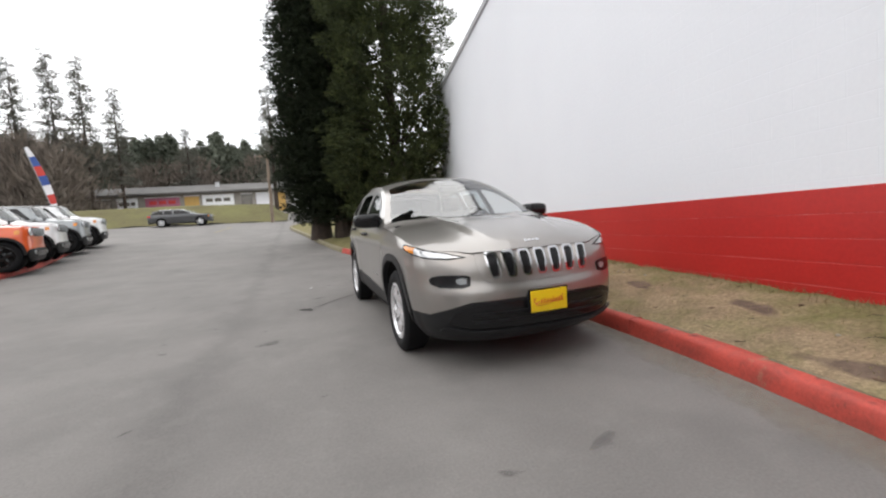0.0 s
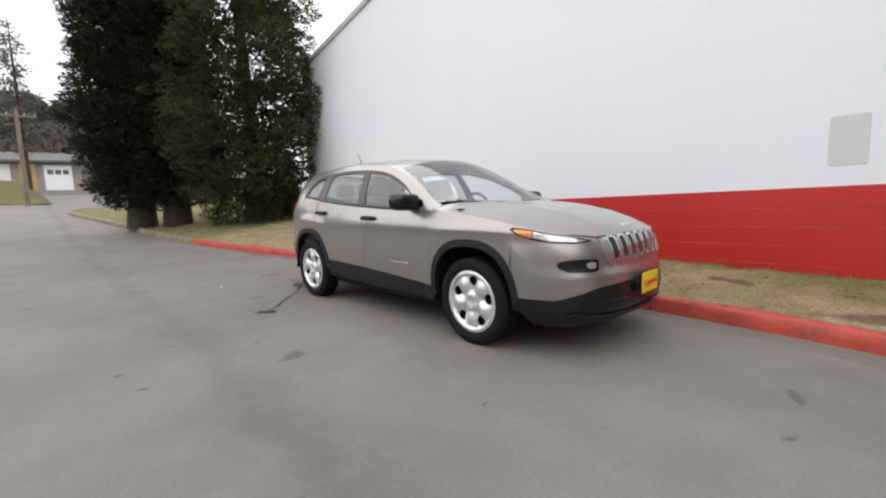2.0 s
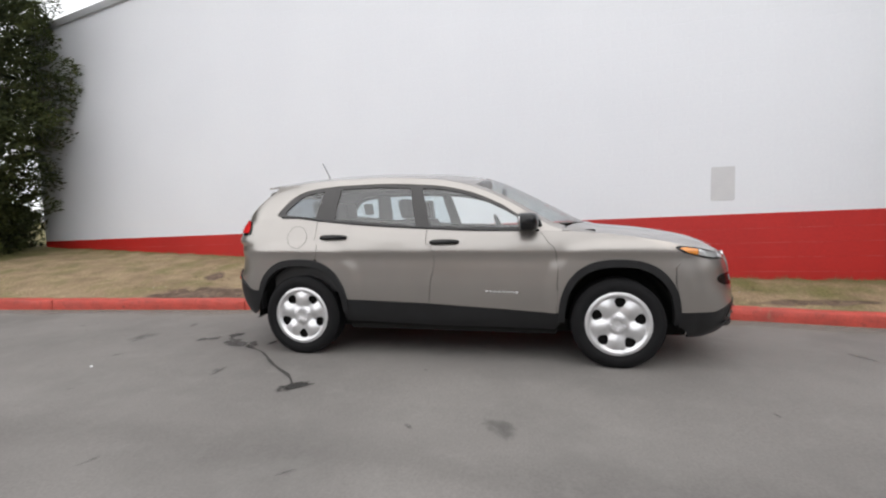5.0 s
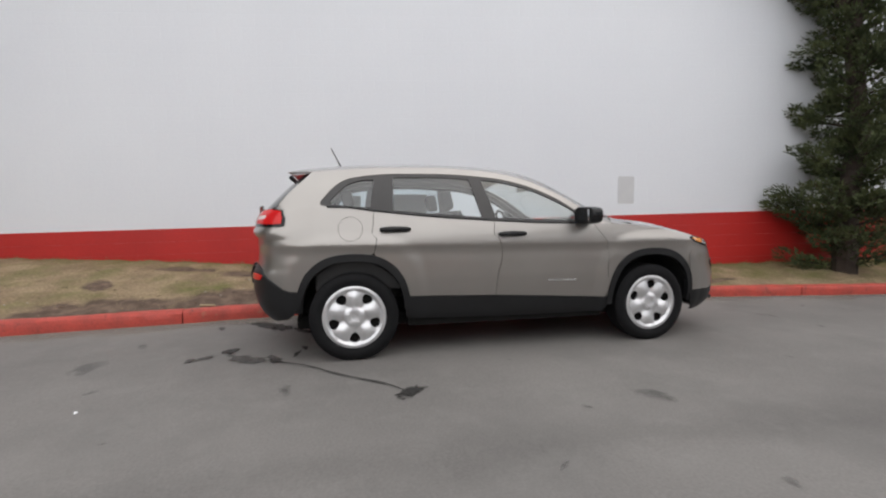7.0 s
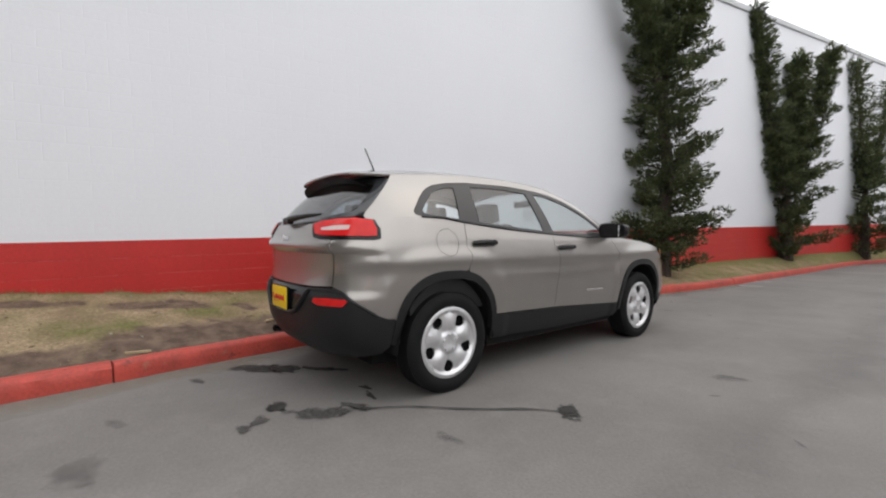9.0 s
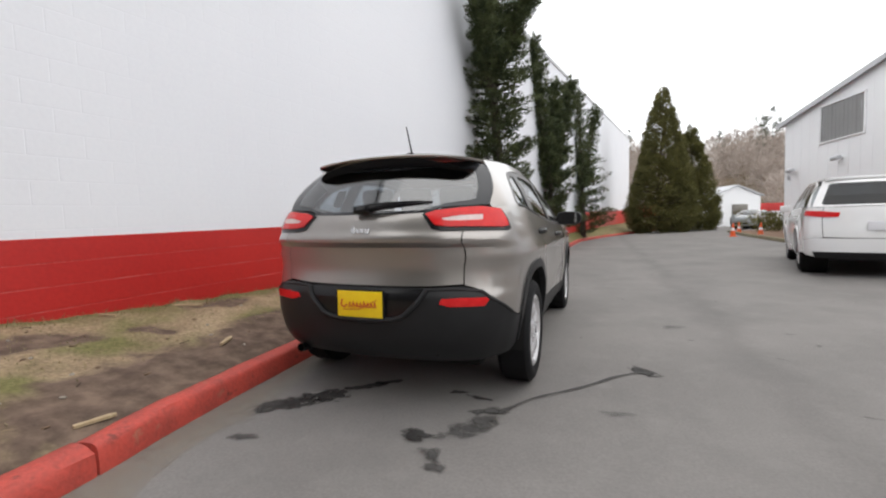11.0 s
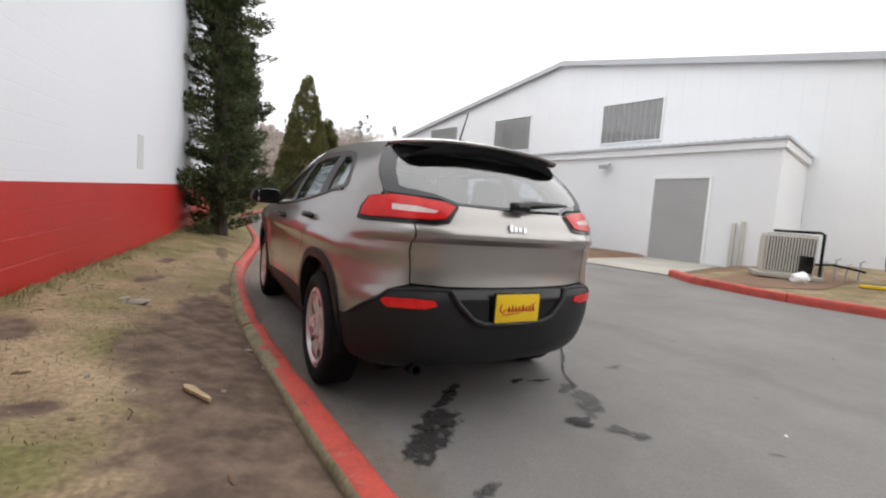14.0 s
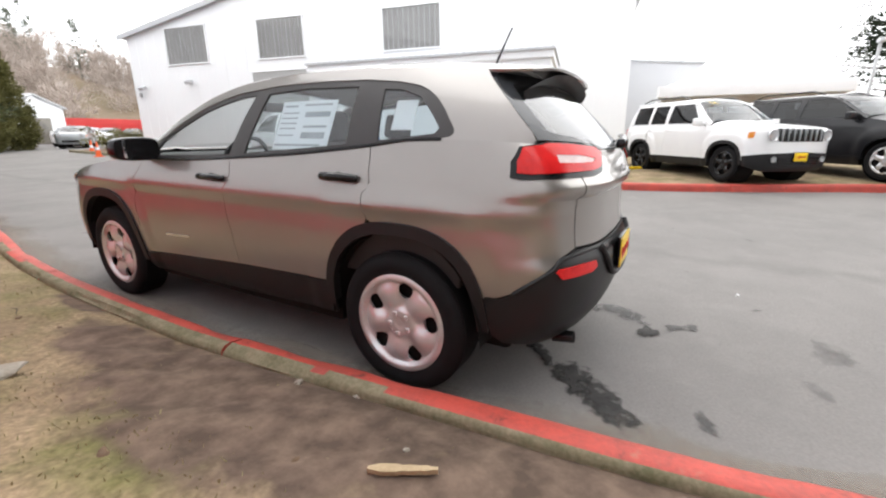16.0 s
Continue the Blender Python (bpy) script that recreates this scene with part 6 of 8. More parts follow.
def giant(at, label, height, foot, rad, power, trunk_r, material, rs, sparse=0.06, pad=0.36, n=190):
    """A tall conifer whose outer shell is made of many separate rounded pads over a dark inside."""
    t = thing("evergreen_tree", pose(*at), label, "tree", "tall evergreens")
    trunk = bm_tube([(0.05 * math.sin(k), 0.05 * math.cos(2 * k), height * k / 9) for k in range(10)], trunk_r, 11, taper=[1.35] + [1 - k / 10 for k in range(1, 10)])
    C, A, Ls, Ts = [], [], [], []
    z, row = foot, 0
    while z < height - 0.3:
        k = (z - foot) / (height - foot)
        R = rad * min(1.0, 0.55 + 3.5 * k) * (1 - k) ** power
        m = max(4, int(math.tau * R / (pad * 1.22)))
        for j in range(m):
            th = (j + 0.5 * (row % 2) + rs.uniform(-0.32, 0.32)) * math.tau / m
            lump = 1 + 0.13 * math.sin(3 * th + 1.3 * z) + 0.10 * math.sin(5 * th - 2.1 * z + rad)
            if rs.uniform() < sparse + 0.25 * (math.sin(2 * th + 0.9 * z) * math.sin(1.7 * z + th) > 0.62):
                continue
            r = R * lump * rs.uniform(0.80, 1.06)
            C.append((r * math.cos(th), r * math.sin(th), z + rs.uniform(-0.16, 0.16)))
            A.append((math.cos(th) * 0.9, math.sin(th) * 0.9, rs.uniform(-0.25, 0.35)))
            Ls.append(pad * rs.uniform(1.0, 1.55))
            Ts.append(pad * rs.uniform(0.62, 0.95))
            if rs.uniform() < 0.16 and r > 0.5:
                bm_tube([(0, 0, z - 0.25), (C[-1][0] * 0.55, C[-1][1] * 0.55, z - 0.12), (C[-1][0] * 0.95, C[-1][1] * 0.95, z)], 0.045, 5, trunk, taper=[1, 0.7, 0.3])
        z += pad * 0.92
        row += 1
    A = np.array(A)
    A /= np.linalg.norm(A, axis=1)[:, None]
    V = [tufts(np.array(C), A, np.array(Ls), np.array(Ts), n, 0.105, 0.020, rs)]
    m = int(len(C) * 0.5)
    k = rs.uniform(0, 0.96, m)
    th = rs.uniform(0, math.tau, m)
    r = rad * 0.62 * (1 - k) ** power * rs.uniform(0.2, 1, m) ** 0.5
    c = np.stack([r * np.cos(th), r * np.sin(th), foot + 0.35 + k * (height - foot)], 1)
    a = np.stack([np.cos(th), np.sin(th), 0 * th], 1)
    V.append(tufts(c, a, np.full(m, 0.7), np.full(m, 0.42), 44, 0.26, 0.06, rs))
    part("trunk", trunk, BARK, t, "brown trunk and limbs")
    crown_mesh(t, np.concatenate(V), material)
    return t


def juniper(at, label, leaders, trunk_r, rs, step=0.10, pad=0.17, n=120, leaf=0.075):
    """A ragged juniper: each leader bears single branches, each with a few needle pads and daylight between them."""
    t = thing("juniper_tree", pose(*at), label, "tree", "wall junipers")
    trunk = bmesh.new()
    C, A, Ls, Ts = [], [], [], []
    for fx, fy, fz, tx, ty, tz, rad, power in leaders:
        F, T = Vector((fx, fy, fz)), Vector((tx, ty, tz))
        bm_tube([F.lerp(T, i / 8) + Vector((0.06 * math.sin(2.2 * i), 0.06 * math.cos(1.7 * i), 0)) for i in range(9)], trunk_r * (0.6 if fz > 1 else 1), 8, trunk, taper=[1.1 - i / 8.5 for i in range(9)])
        H = (T - F).length
        z, th = 0.15, rs.uniform(0, 6)
        while z < H:
            k = z / H
            th += 2.4 + rs.uniform(-0.5, 0.5)
            reach = rad * (1 - k) ** power * rs.choice((0.45, 0.7, 0.85, 0.95, 1.05)) * (0.9 + 0.12 * math.sin(3.1 * z + fx)) * (min(1.0, 0.66 + 0.45 * z) if fz < 0.5 else 1.0)
            o = Vector((math.cos(th), math.sin(th), 0))
            b0 = F.lerp(T, k)
            droop = rs.uniform(-0.12, 0.30)
            pts = [b0 + o * reach * q + Vector((0, 0, reach * (droop * q + 0.22 * q * q))) for q in (0, 0.35, 0.7, 1.0)]
            bm_tube(pts, 0.020 + 0.012 * reach, 5, trunk, taper=[1, 0.75, 0.5, 0.2])
            m = max(2, int(reach / 0.21))
            side = Vector((-o.y, o.x, 0))
            for i in range(m):
                q = 0.22 + 0.80 * (i + rs.uniform(0.2, 0.9)) / m
                p = b0 + o * reach * q + side * rs.uniform(-0.2, 0.2) * reach * q + Vector((0, 0, reach * (droop * q + 0.22 * q * q) + rs.uniform(-0.05, 0.07)))
                C.append(tuple(p))
                d = (o + side * rs.uniform(-0.6, 0.6) + Vector((0, 0, rs.uniform(0.05, 0.55)))).normalized()
                A.append(tuple(d))
                Ls.append(pad * rs.uniform(1.1, 1.9))
                Ts.append(pad * rs.uniform(0.55, 0.95))
            z += step * rs.uniform(0.5, 1.5)
        C.append(tuple(T))
        A.append((0, 0, 1))
        Ls.append(pad * 1.8)
        Ts.append(pad * 0.7)
    part("trunk", trunk, BARK, t, "brown trunk and limbs")
    crown_mesh(t, tufts(np.array(C), np.array(A), np.array(Ls), np.array(Ts), n, leaf, 0.015 * leaf / 0.075, rs), JUNIPER)
    return t


rs = np.random.RandomState(21)
# three tall evergreens past the end of the wall
giant(tree_at(-0.55, 15.9), "tall dense dark evergreen with bare lower trunk", 16, 0.95, 1.5, 0.30, 0.36, NEEDLE, rs)
giant(tree_at(0.40, 15.2), "tall dense dark evergreen with bare lower trunk", 17, 0.95, 1.45, 0.30, 0.36, NEEDLE, rs)
giant(tree_at(2.3, 13.1), "tall bushy evergreen with lighter green tips beside the wall's end", 15.5, 0.35, 2.2, 0.24, 0.28, NEEDLE_LIGHT, rs, 0.07, 0.48, 330)
# ragged junipers along the wall
juniper(tree_at(1.22, -5.4), "ragged dark juniper with a forked top against the wall", [(0, 0, 0.0, 0.25, -0.2, 9.4, 1.22, 0.56), (0.1, -0.1, 4.9, -1.2, -0.9, 8.1, 0.50, 0.5), (0.15, 0.1, 4.4, 0.2, 1.3, 6.6, 0.45, 0.5)], 0.16, rs, 0.066, 0.215, 170, 0.08)
juniper(tree_at(0.72, -13.2), "ragged juniper with three forked tops against the wall", [(0, 0, 0.0, 0.1, 0.1, 3.6, 1.5, 0.20), (0, 0.4, 2.2, 0.5, 2.2, 7.6, 0.50, 0.35), (0, -0.2, 2.4, -0.1, -0.3, 6.7, 0.42, 0.35), (0, -0.6, 2.4, -0.6, -2.1, 7.2, 0.55, 0.35)], 0.18, rs, 0.10, 0.24, 120, 0.11)
juniper(tree_at(-0.25, -20.9), "ragged juniper with forked tops against the wall", [(0, 0, 0.0, 0.1, 0.2, 4.8, 1.8, 0.30), (0, 0.2, 3.0, 0.3, 1.4, 8.0, 0.65, 0.4), (0, -0.3, 3.0, -0.6, -1.7, 7.8, 0.65, 0.4)], 0.18, rs, 0.11, 0.28, 60, 0.13)
# clipped cypresses where the drive bends
for x, y, h, r in ((-5.78, -33.05, 11.5, 2.85), (-8.2, -35.5, 8.7, 2.45)):
    tree("cypress_tree", (x, y, float(road_z(x, y))), "conical yellow-green cypress beside the drive", [(0, 0, 0.1, 0, 0, h, r, 0.72)], 0.16, CYPRESS, rs, 40, 44, 0.17, 0.04, 0.34, group="cypresses", gap=0.0, lumpy=0.06)
bt = thing("round_shrub", pose(-11.2, -25.5, float(road_z(-11, -25))), "low clipped shrub beside the drive", "shrub")
c = rs.normal(size=(130, 3)) * (0.8, 0.8, 0.3) + (0, 0, 0.45)
mesh_ob("foliage", (V := leaves(c, np.full(130, 0.22), c / (np.linalg.norm(c, axis=1)[:, None] + 1e-6), 24, 0.14, 0.03, rs)).tolist(), np.arange(len(V)).reshape(-1, 3).tolist(), CYPRESS, bt, smooth=False)
# low shrubs at the foot of the wall's far end
for x, y, r in ((3.0, 12.9, 0.55), (3.75, 13.3, 0.7)):
    bt = thing("low_shrub", pose(x, y, float(lawn_z(x, y))), "low dark shrub at the wall's end", "shrub", "low shrubs")
    c = rs.normal(size=(90, 3)) * (r * 0.6, r * 0.6, 0.22) + (0, 0, 0.4)
    mesh_ob("foliage", (V := leaves(c, np.full(90, 0.2), c, 22, 0.13, 0.028, rs)).tolist(), np.arange(len(V)).reshape(-1, 3).tolist(), NEEDLE, bt, smooth=False)


# ---- litter on the lawn ----
def lump(name, at, size, turn, material, label, category, seed, flat=0.0, group=""):
    bm = bmesh.new()
    bmesh.ops.create_icosphere(bm, subdivisions=3, radius=1)
    for v in bm.verts:
        k = 1 + 0.45 * noise.noise(v.co * 1.3 + Vector((seed, 0, 0))) + 0.18 * noise.noise(v.co * 4 + Vector((0, seed, 0)))
        v.co = Vector((v.co.x * size[0] * k, v.co.y * size[1] * k, v.co.z * size[2] * k))
    ob = part(name, bm, material)
    ob.matrix_basis = pose(at[0], at[1], float(lawn_z(*at)) + size[2] * 0.45, 0, 0, turn)
    return tagged(ob, label, category, group)


def splinter(at, l, w, turn, seed):
    bm = bmesh.new()
    n = 12
    top_, bot = [], []
    for i in range(n + 1):
        x = (i / n - 0.5) * l
        k = min(1.0, 0.25 + 3.2 * i / n) * (1.0 - 0.55 * i / n)
        e = w * 0.5 * k * (1 + 0.9 * noise.noise((i * 1.3, seed * 2.7, 0)))
        zz = 0.006
        top_.append((bm.verts.new((x, -e, zz + 0.012)), bm.verts.new((x, e, zz + 0.010))))
        bot.append((bm.verts.new((x, -e * 0.9, zz - 0.006)), bm.verts.new((x, e * 0.9, zz - 0.006))))
    for i in range(n):
        bm.faces.new((top_[i][0], top_[i + 1][0], top_[i + 1][1], top_[i][1]))
        bm.faces.new((top_[i][0], bot[i][0], bot[i + 1][0], top_[i + 1][0]))
        bm.faces.new((top_[i][1], top_[i + 1][1], bot[i + 1][1], bot[i][1]))
    bm.faces.new((top_[0][0], top_[0][1], bot[0][1], bot[0][0]))
    bm.faces.new((top_[n][1], top_[n][0], bot[n][0], bot[n][1]))
    ob = part("wood_splinter", bm, WOOD_CHIP)
    ob.matrix_basis = pose(at[0], at[1], float(lawn_z(*at)) + 0.006, 0, 0, turn)
    return tagged(ob, "pale broken wood splinter lying on the lawn", "wood", "wood splinters")


splinter((1.53, 3.16), 0.23, 0.05, 118, 1)
splinter((1.10, 4.38), 0.18, 0.036, 75, 3)
splinter((2.62, 2.62), 0.30, 0.03, 20, 4)
splinter((2.75, 3.3), 0.2, 0.025, 5, 5)
lump("stone", (1.98, 1.30), (0.10, 0.055, 0.028), 20, STONE, "pale mossy stone on the lawn", "stone", 3, group="stones")
lump("stone", (2.06, 1.22), (0.05, 0.04, 0.02), 50, STONE, "pale mossy stone on the lawn", "stone", 9, group="stones")
lump("pebble", (1.24, 2.36), (0.026, 0.018, 0.012), 20, STONE, "small pale pebble by the kerb", "stone", 5, group="pebbles")
lump("pebble", (1.17, 2.66), (0.022, 0.018, 0.012), 80, STONE, "small pale pebble by the kerb", "stone", 6, group="pebbles")
scrap = lump("paper_scrap", (1.5, 4.3), (0.015, 0.010, 0.005), 30, PAPER, "tiny white paper scrap on the asphalt", "litter", 12)
scrap.location = (-1.50, 4.32, float(road_z(-1.50, 4.32)) + 0.004)
rnd = random.Random(8)
for i in range(70):
    y = rnd.uniform(-2.5, 6.5)
    x = float(KERB_X(y)) + 0.2 + rnd.random() * (wall_x(y) - float(KERB_X(y)) - 0.35)
    if rnd.random() < 0.45:
        lump("dead_leaf", (x, y), (rnd.uniform(0.015, 0.035), rnd.uniform(0.01, 0.022), 0.005), rnd.uniform(0, 360), LEAF_DEAD, "small brown dead leaf", "leaf", i, group="dead leaves")
    elif rnd.random() < 0.5:
        lump("pebble", (x, y), (rnd.uniform(0.008, 0.018), rnd.uniform(0.008, 0.014), 0.008), rnd.uniform(0, 360), STONE, "small pale pebble in the grass", "stone", i, group="pebbles")
    else:
        a = rnd.uniform(0, 6.28)
        l = rnd.uniform(0.05, 0.14)
        z = float(lawn_z(x, y)) + 0.006
        ob = part("twig", bm_tube([(0, 0, 0), (l * 0.5 * math.cos(a), l * 0.5 * math.sin(a), 0.008), (l * math.cos(a + 0.3), l * math.sin(a + 0.3), 0.002)], 0.003, 5, taper=[1, 0.8, 0.4]), BARK)
        ob.matrix_basis = pose(x, y, z)
        tagged(ob, "thin dry twig on the lawn", "twig", "twigs")


# ---- the white workshop across the drive ----
FACE = math.degrees(math.atan2(-21.5 - 1.6, -10.2 + 15.4))
LEN = math.hypot(23.1, 5.2)
shop = tagged(new("workshop_building"), "large white metal-sided workshop with a low gable", "building")
shop.matrix_basis = pose(-15.4, 1.6, 0.25, 0, 0, FACE) @ pose(0, 0, 0, 0, 0.9, 0)
# local axes: x along the gable side, y out of it towards the drive
EAVE, RIDGE, DEPTH = 6.05, 8.25, 34.0


def prism(name, outline, y0, y1, material, parent, label="", smooth=False):
    """Outline in x, z pushed from y0 to y1."""
    n = len(outline)
    V = [(x, y0, z) for x, z in outline] + [(x, y1, z) for x, z in outline]
    F = [tuple(range(n)), tuple(range(2 * n - 1, n - 1, -1))] + [(i, i + n, (i + 1) % n + n, (i + 1) % n) for i in range(n)]
    ob = mesh_ob(name, V, F, material, parent, label, smooth=smooth)
    bm = bmesh.new()
    bm.from_mesh(ob.data)
    bmesh.ops.recalc_face_normals(bm, faces=bm.faces[:])
    bm.to_mesh(ob.data)
    bm.free()
    return ob


gable = [(0, -0.6), (LEN, -0.6), (LEN, EAVE), (LEN / 2, RIDGE), (0, EAVE)]
prism("workshop_wall", gable, -DEPTH, 0, METAL_WHITE, shop)
for a, b in (((-0.35, EAVE - 0.06), (LEN / 2, RIDGE + 0.04)), ((LEN + 0.35, EAVE - 0.06), (LEN / 2, RIDGE + 0.04))):
    prism("roof_panel", [a, b, (b[0], b[1] + 0.12), (a[0], a[1] + 0.12)], -DEPTH - 0.3, 0.20, TRIM_GREY, shop)
    prism("barge_board", [(a[0], a[1] - 0.10), (b[0], b[1] - 0.10), (b[0], b[1] + 0.13), (a[0], a[1] + 0.13)], 0.202, 0.23, TRIM_GREY, shop)
for k in range(1, 40):
    x = k * LEN / 40
    zt = EAVE + (RIDGE - EAVE) * (1 - abs(x - LEN / 2) / (LEN / 2)) - 0.2
    part("siding_rib", bm_box((0.04, 0.006, zt + 0.4), (x, 0.003, (zt - 0.4) / 2), 0.004, seg=1), METAL_WHITE, shop, smooth=False)


def flat_pane(w, h, at):
    bm = bmesh.new()
    bm.faces.new([bm.verts.new((at[0] + sx * w / 2, at[1], at[2] + sz * h / 2)) for sx, sz in ((1, -1), (-1, -1), (-1, 1), (1, 1))])
    return bm


def shop_window(s, w, z0, z1):
    win = new("window")
    win.parent = shop
    win.matrix_basis = pose(s, 0.0, 0)
    part("window_glass", flat_pane(w, z1 - z0, (0, 0.030, (z0 + z1) / 2)), GLASS_PALE, win, "clear glass")
    n = 11
    for k in range(n):
        part("curtain_fold", bm_box((w / n * 0.92, 0.008 + 0.006 * (k % 3), (z1 - z0) * (0.99 if k % 4 else 0.96)), (-w / 2 + (k + 0.5) * w / n, 0.008, (z0 + z1) / 2), 0.002, seg=1), CURTAIN, win, smooth=False)
    for dx in (-w / 2, w / 2):
        part("window_frame", bm_box((0.06, 0.06, z1 - z0 + 0.10), (dx, 0.035, (z0 + z1) / 2), 0.01), METAL_WHITE, win)
    for z in (z0, z1):
        part("window_frame", bm_box((w + 0.10, 0.065, 0.06), (0, 0.035, z), 0.01), METAL_WHITE, win)


GLASS_PALE = glass_mat("pale_far_glass", (0.86, 0.88, 0.89), 0.06)
shop_window(8.4, 2.5, 4.5, 6.12)
shop_window(14.62, 2.4, 4.55, 6.2)
shop_window(19.93, 2.46, 4.6, 6.25)


def shutter(parent, s, w, h, out):
    d = new("roll_up_door")
    d.parent = parent
    d.matrix_basis = pose(s, out, -0.05)
    tagged(d, "closed grey roll-up door")
    n = 22
    for k in range(n):
        part("slat", bm_box((w, 0.03, h / n * 0.985), (0, 0.015, (k + 0.5) * h / n), 0.002, seg=1), SHUTTER, d)
    for dx in (-w / 2 - 0.04, w / 2 + 0.04):
        part("door_jamb", bm_box((0.08, 0.06, h + 0.08), (dx, 0.03, h / 2), 0.01), METAL_WHITE, d)
    part("door_head", bm_box((w + 0.16, 0.06, 0.08), (0, 0.03, h + 0.04), 0.01), METAL_WHITE, d)
    return d


shutter(shop, 14.85, 2.9, 4.05, 0.004)


def flood(parent, s, z, out):
    f = new("flood_lamp")
    f.parent = parent
    f.matrix_basis = pose(s, out, z)
    part("lamp_arm", bm_box((0.06, 0.16, 0.06), (0, 0.08, 0.02), 0.01), TRIM_GREY, f)
    part("lamp_head", bm_box((0.34, 0.24, 0.15), (0, 0.24, 0), 0.03, rot=Euler((radians(-25), 0, 0)).to_matrix()), TRIM_GREY, f, "grey flood lamp")


flood(shop, 19.9, 3.75, 0.0)
flood(shop, 22.9, 3.6, 0.0)
for z in (3.3, 3.62):
    part("wall_box", bm_box((0.14, 0.08, 0.2), (23.3, 0.04, z), 0.01), TRIM_GREY, shop)
# lean-to in front
annex = tagged(new("lean_to_building"), "low white lean-to with a roll-up door", "building")
annex.matrix_basis = pose(-15.4, 1.6, 0.25, 0, 0, FACE) @ pose(0, 0, 0, 0, 0.9, 0)
prism("lean_to_wall", [(2.6, -0.6), (10.9, -0.6), (10.9, 3.35), (2.6, 3.35)], 0.02, 3.55, METAL_WHITE, annex)
prism("lean_to_fascia", [(2.52, 3.30), (11.0, 3.30), (11.0, 3.52), (2.52, 3.52)], 0.05, 3.65, METAL_WHITE, annex)
prism("lean_to_roof_edge", [(2.47, 3.51), (11.08, 3.51), (11.08, 3.57), (2.47, 3.57)], 0.06, 3.72, TRIM_GREY, annex)
for k in range(38):
    part("roof_corrugation", bm_box((0.05, 3.65, 0.03), (2.55 + k * 0.228, 1.88, 3.585), 0.008, seg=1), TRIM_GREY, annex, smooth=False)
shutter(annex, 4.95, 1.5, 2.6, 3.554)
flood(annex, 7.3, 3.0, 3.55)
part("alarm_box", bm_box((0.12, 0.07, 0.12), (9.3, 3.585, 2.35), 0.01), TRIM_GREY, annex)
for x, h in ((3.25, 1.35), (3.47, 1.30)):
    part("conduit_box", bm_box((0.10, 0.09, h), (x, 3.60, h / 2 + 0.02), 0.01), BEIGE_METAL, annex)
part("downpipe", bm_tube([(10.8, 3.62, 0.0), (10.8, 3.62, 3.3)], 0.045, 8), METAL_WHITE, annex)
part("vent_pipe", bm_tube([(6.2, 0.2, 3.6), (6.2, 0.2, 4.35)], 0.06, 8), METAL_WHITE, annex)
for k in range(4):
    part("roof_pipe", bm_tube([(3.0 + k * 1.6, 1.6, 3.72), (4.5 + k * 1.6, 1.6, 3.72)], 0.035, 6), TRIM_GREY, annex)

# ---- condenser, pipes and drums ----
ac = thing("air_conditioner", pose(-9.35, 1.0, float(west_z(-9.35, 1.0)) + 0.01, 0, 0, 32) @ Matrix.Scale(0.86, 4), "beige outdoor air conditioning condenser on a concrete pad", "air conditioner")
part("concrete_pad", bm_box((1.30, 1.30, 0.10), (0, 0, 0.04), 0.01), CONCRETE, ac)
part("casing", bm_box((0.96, 0.96, 0.96), (0, 0, 0.57), 0.02), BEIGE_METAL, ac)
for k in range(15):
    part("louvre", bm_box((0.034, 0.034, 0.80), (-0.40 + k * 0.057, -0.492, 0.56), 0.003, seg=1), BEIGE_METAL, ac, smooth=False)
    part("louvre", bm_box((0.034, 0.034, 0.80), (0.492, -0.40 + k * 0.057, 0.56), 0.003, seg=1), BEIGE_METAL, ac, smooth=False)
part("coil_panel", bm_box((0.88, 0.006, 0.82), (0, -0.481, 0.56)), DARK, ac)
part("coil_panel", bm_box((0.006, 0.88, 0.82), (0.481, 0, 0.56)), DARK, ac)
part("top_grille", bm_lathe([(0.0, 0.10), (0.012, 0.10), (0.012, 0.40), (0.0, 0.42)], 32), DARK, ac).matrix_basis = pose(0, 0, 1.05, 0, -90, 0)
part("control_box", bm_box((0.10, 0.26, 0.40), (0.52, 0.30, 0.36), 0.01), GLOSS_BLACK, ac)
part("pipework", bm_tube([(-0.1, -0.3, 1.12), (-0.1, 0.62, 1.14), (-0.1, 0.70, 1.10), (-0.1, 0.71, 0.5), (-0.08, 0.71, 0.06)], 0.035, 8), GLOSS_BLACK, ac, "black lagged pipe")
part("pipework", bm_tube([(0.0, 0.46, 0.35), (0.0, 0.9, 0.4), (0.0, 1.2, 0.36), (0.04, 1.5, 0.30)], 0.03, 8), GLOSS_BLACK, ac)
for k in range(4):
    part("valve", bm_tube([(-0.25, 0.8 + k * 0.22, 0.05), (-0.25, 0.8 + k * 0.22, 0.42 + 0.1 * (k % 2)), (-0.25, 0.88 + k * 0.22, 0.46 + 0.1 * (k % 2))], 0.022, 7), TRIM_GREY, ac)
bag = lump("crumpled_bag", (-8.7, 1.55), (0.18, 0.15, 0.13), 20, PAPER, "crumpled white bag by the condenser", "bag", 4)
bag.location.z = float(west_z(-8.7, 1.55)) + 0.08
pl = thing("yellow_plank", pose(-9.6, 2.6, float(west_z(-9.6, 2.6)) + 0.03, 0, 0, -50), "yellow plank lying by the workshop wall", "plank")
part("plank", bm_box((0.9, 0.16, 0.05), (0, 0, 0), 0.01), PLATE_YELLOW, pl)


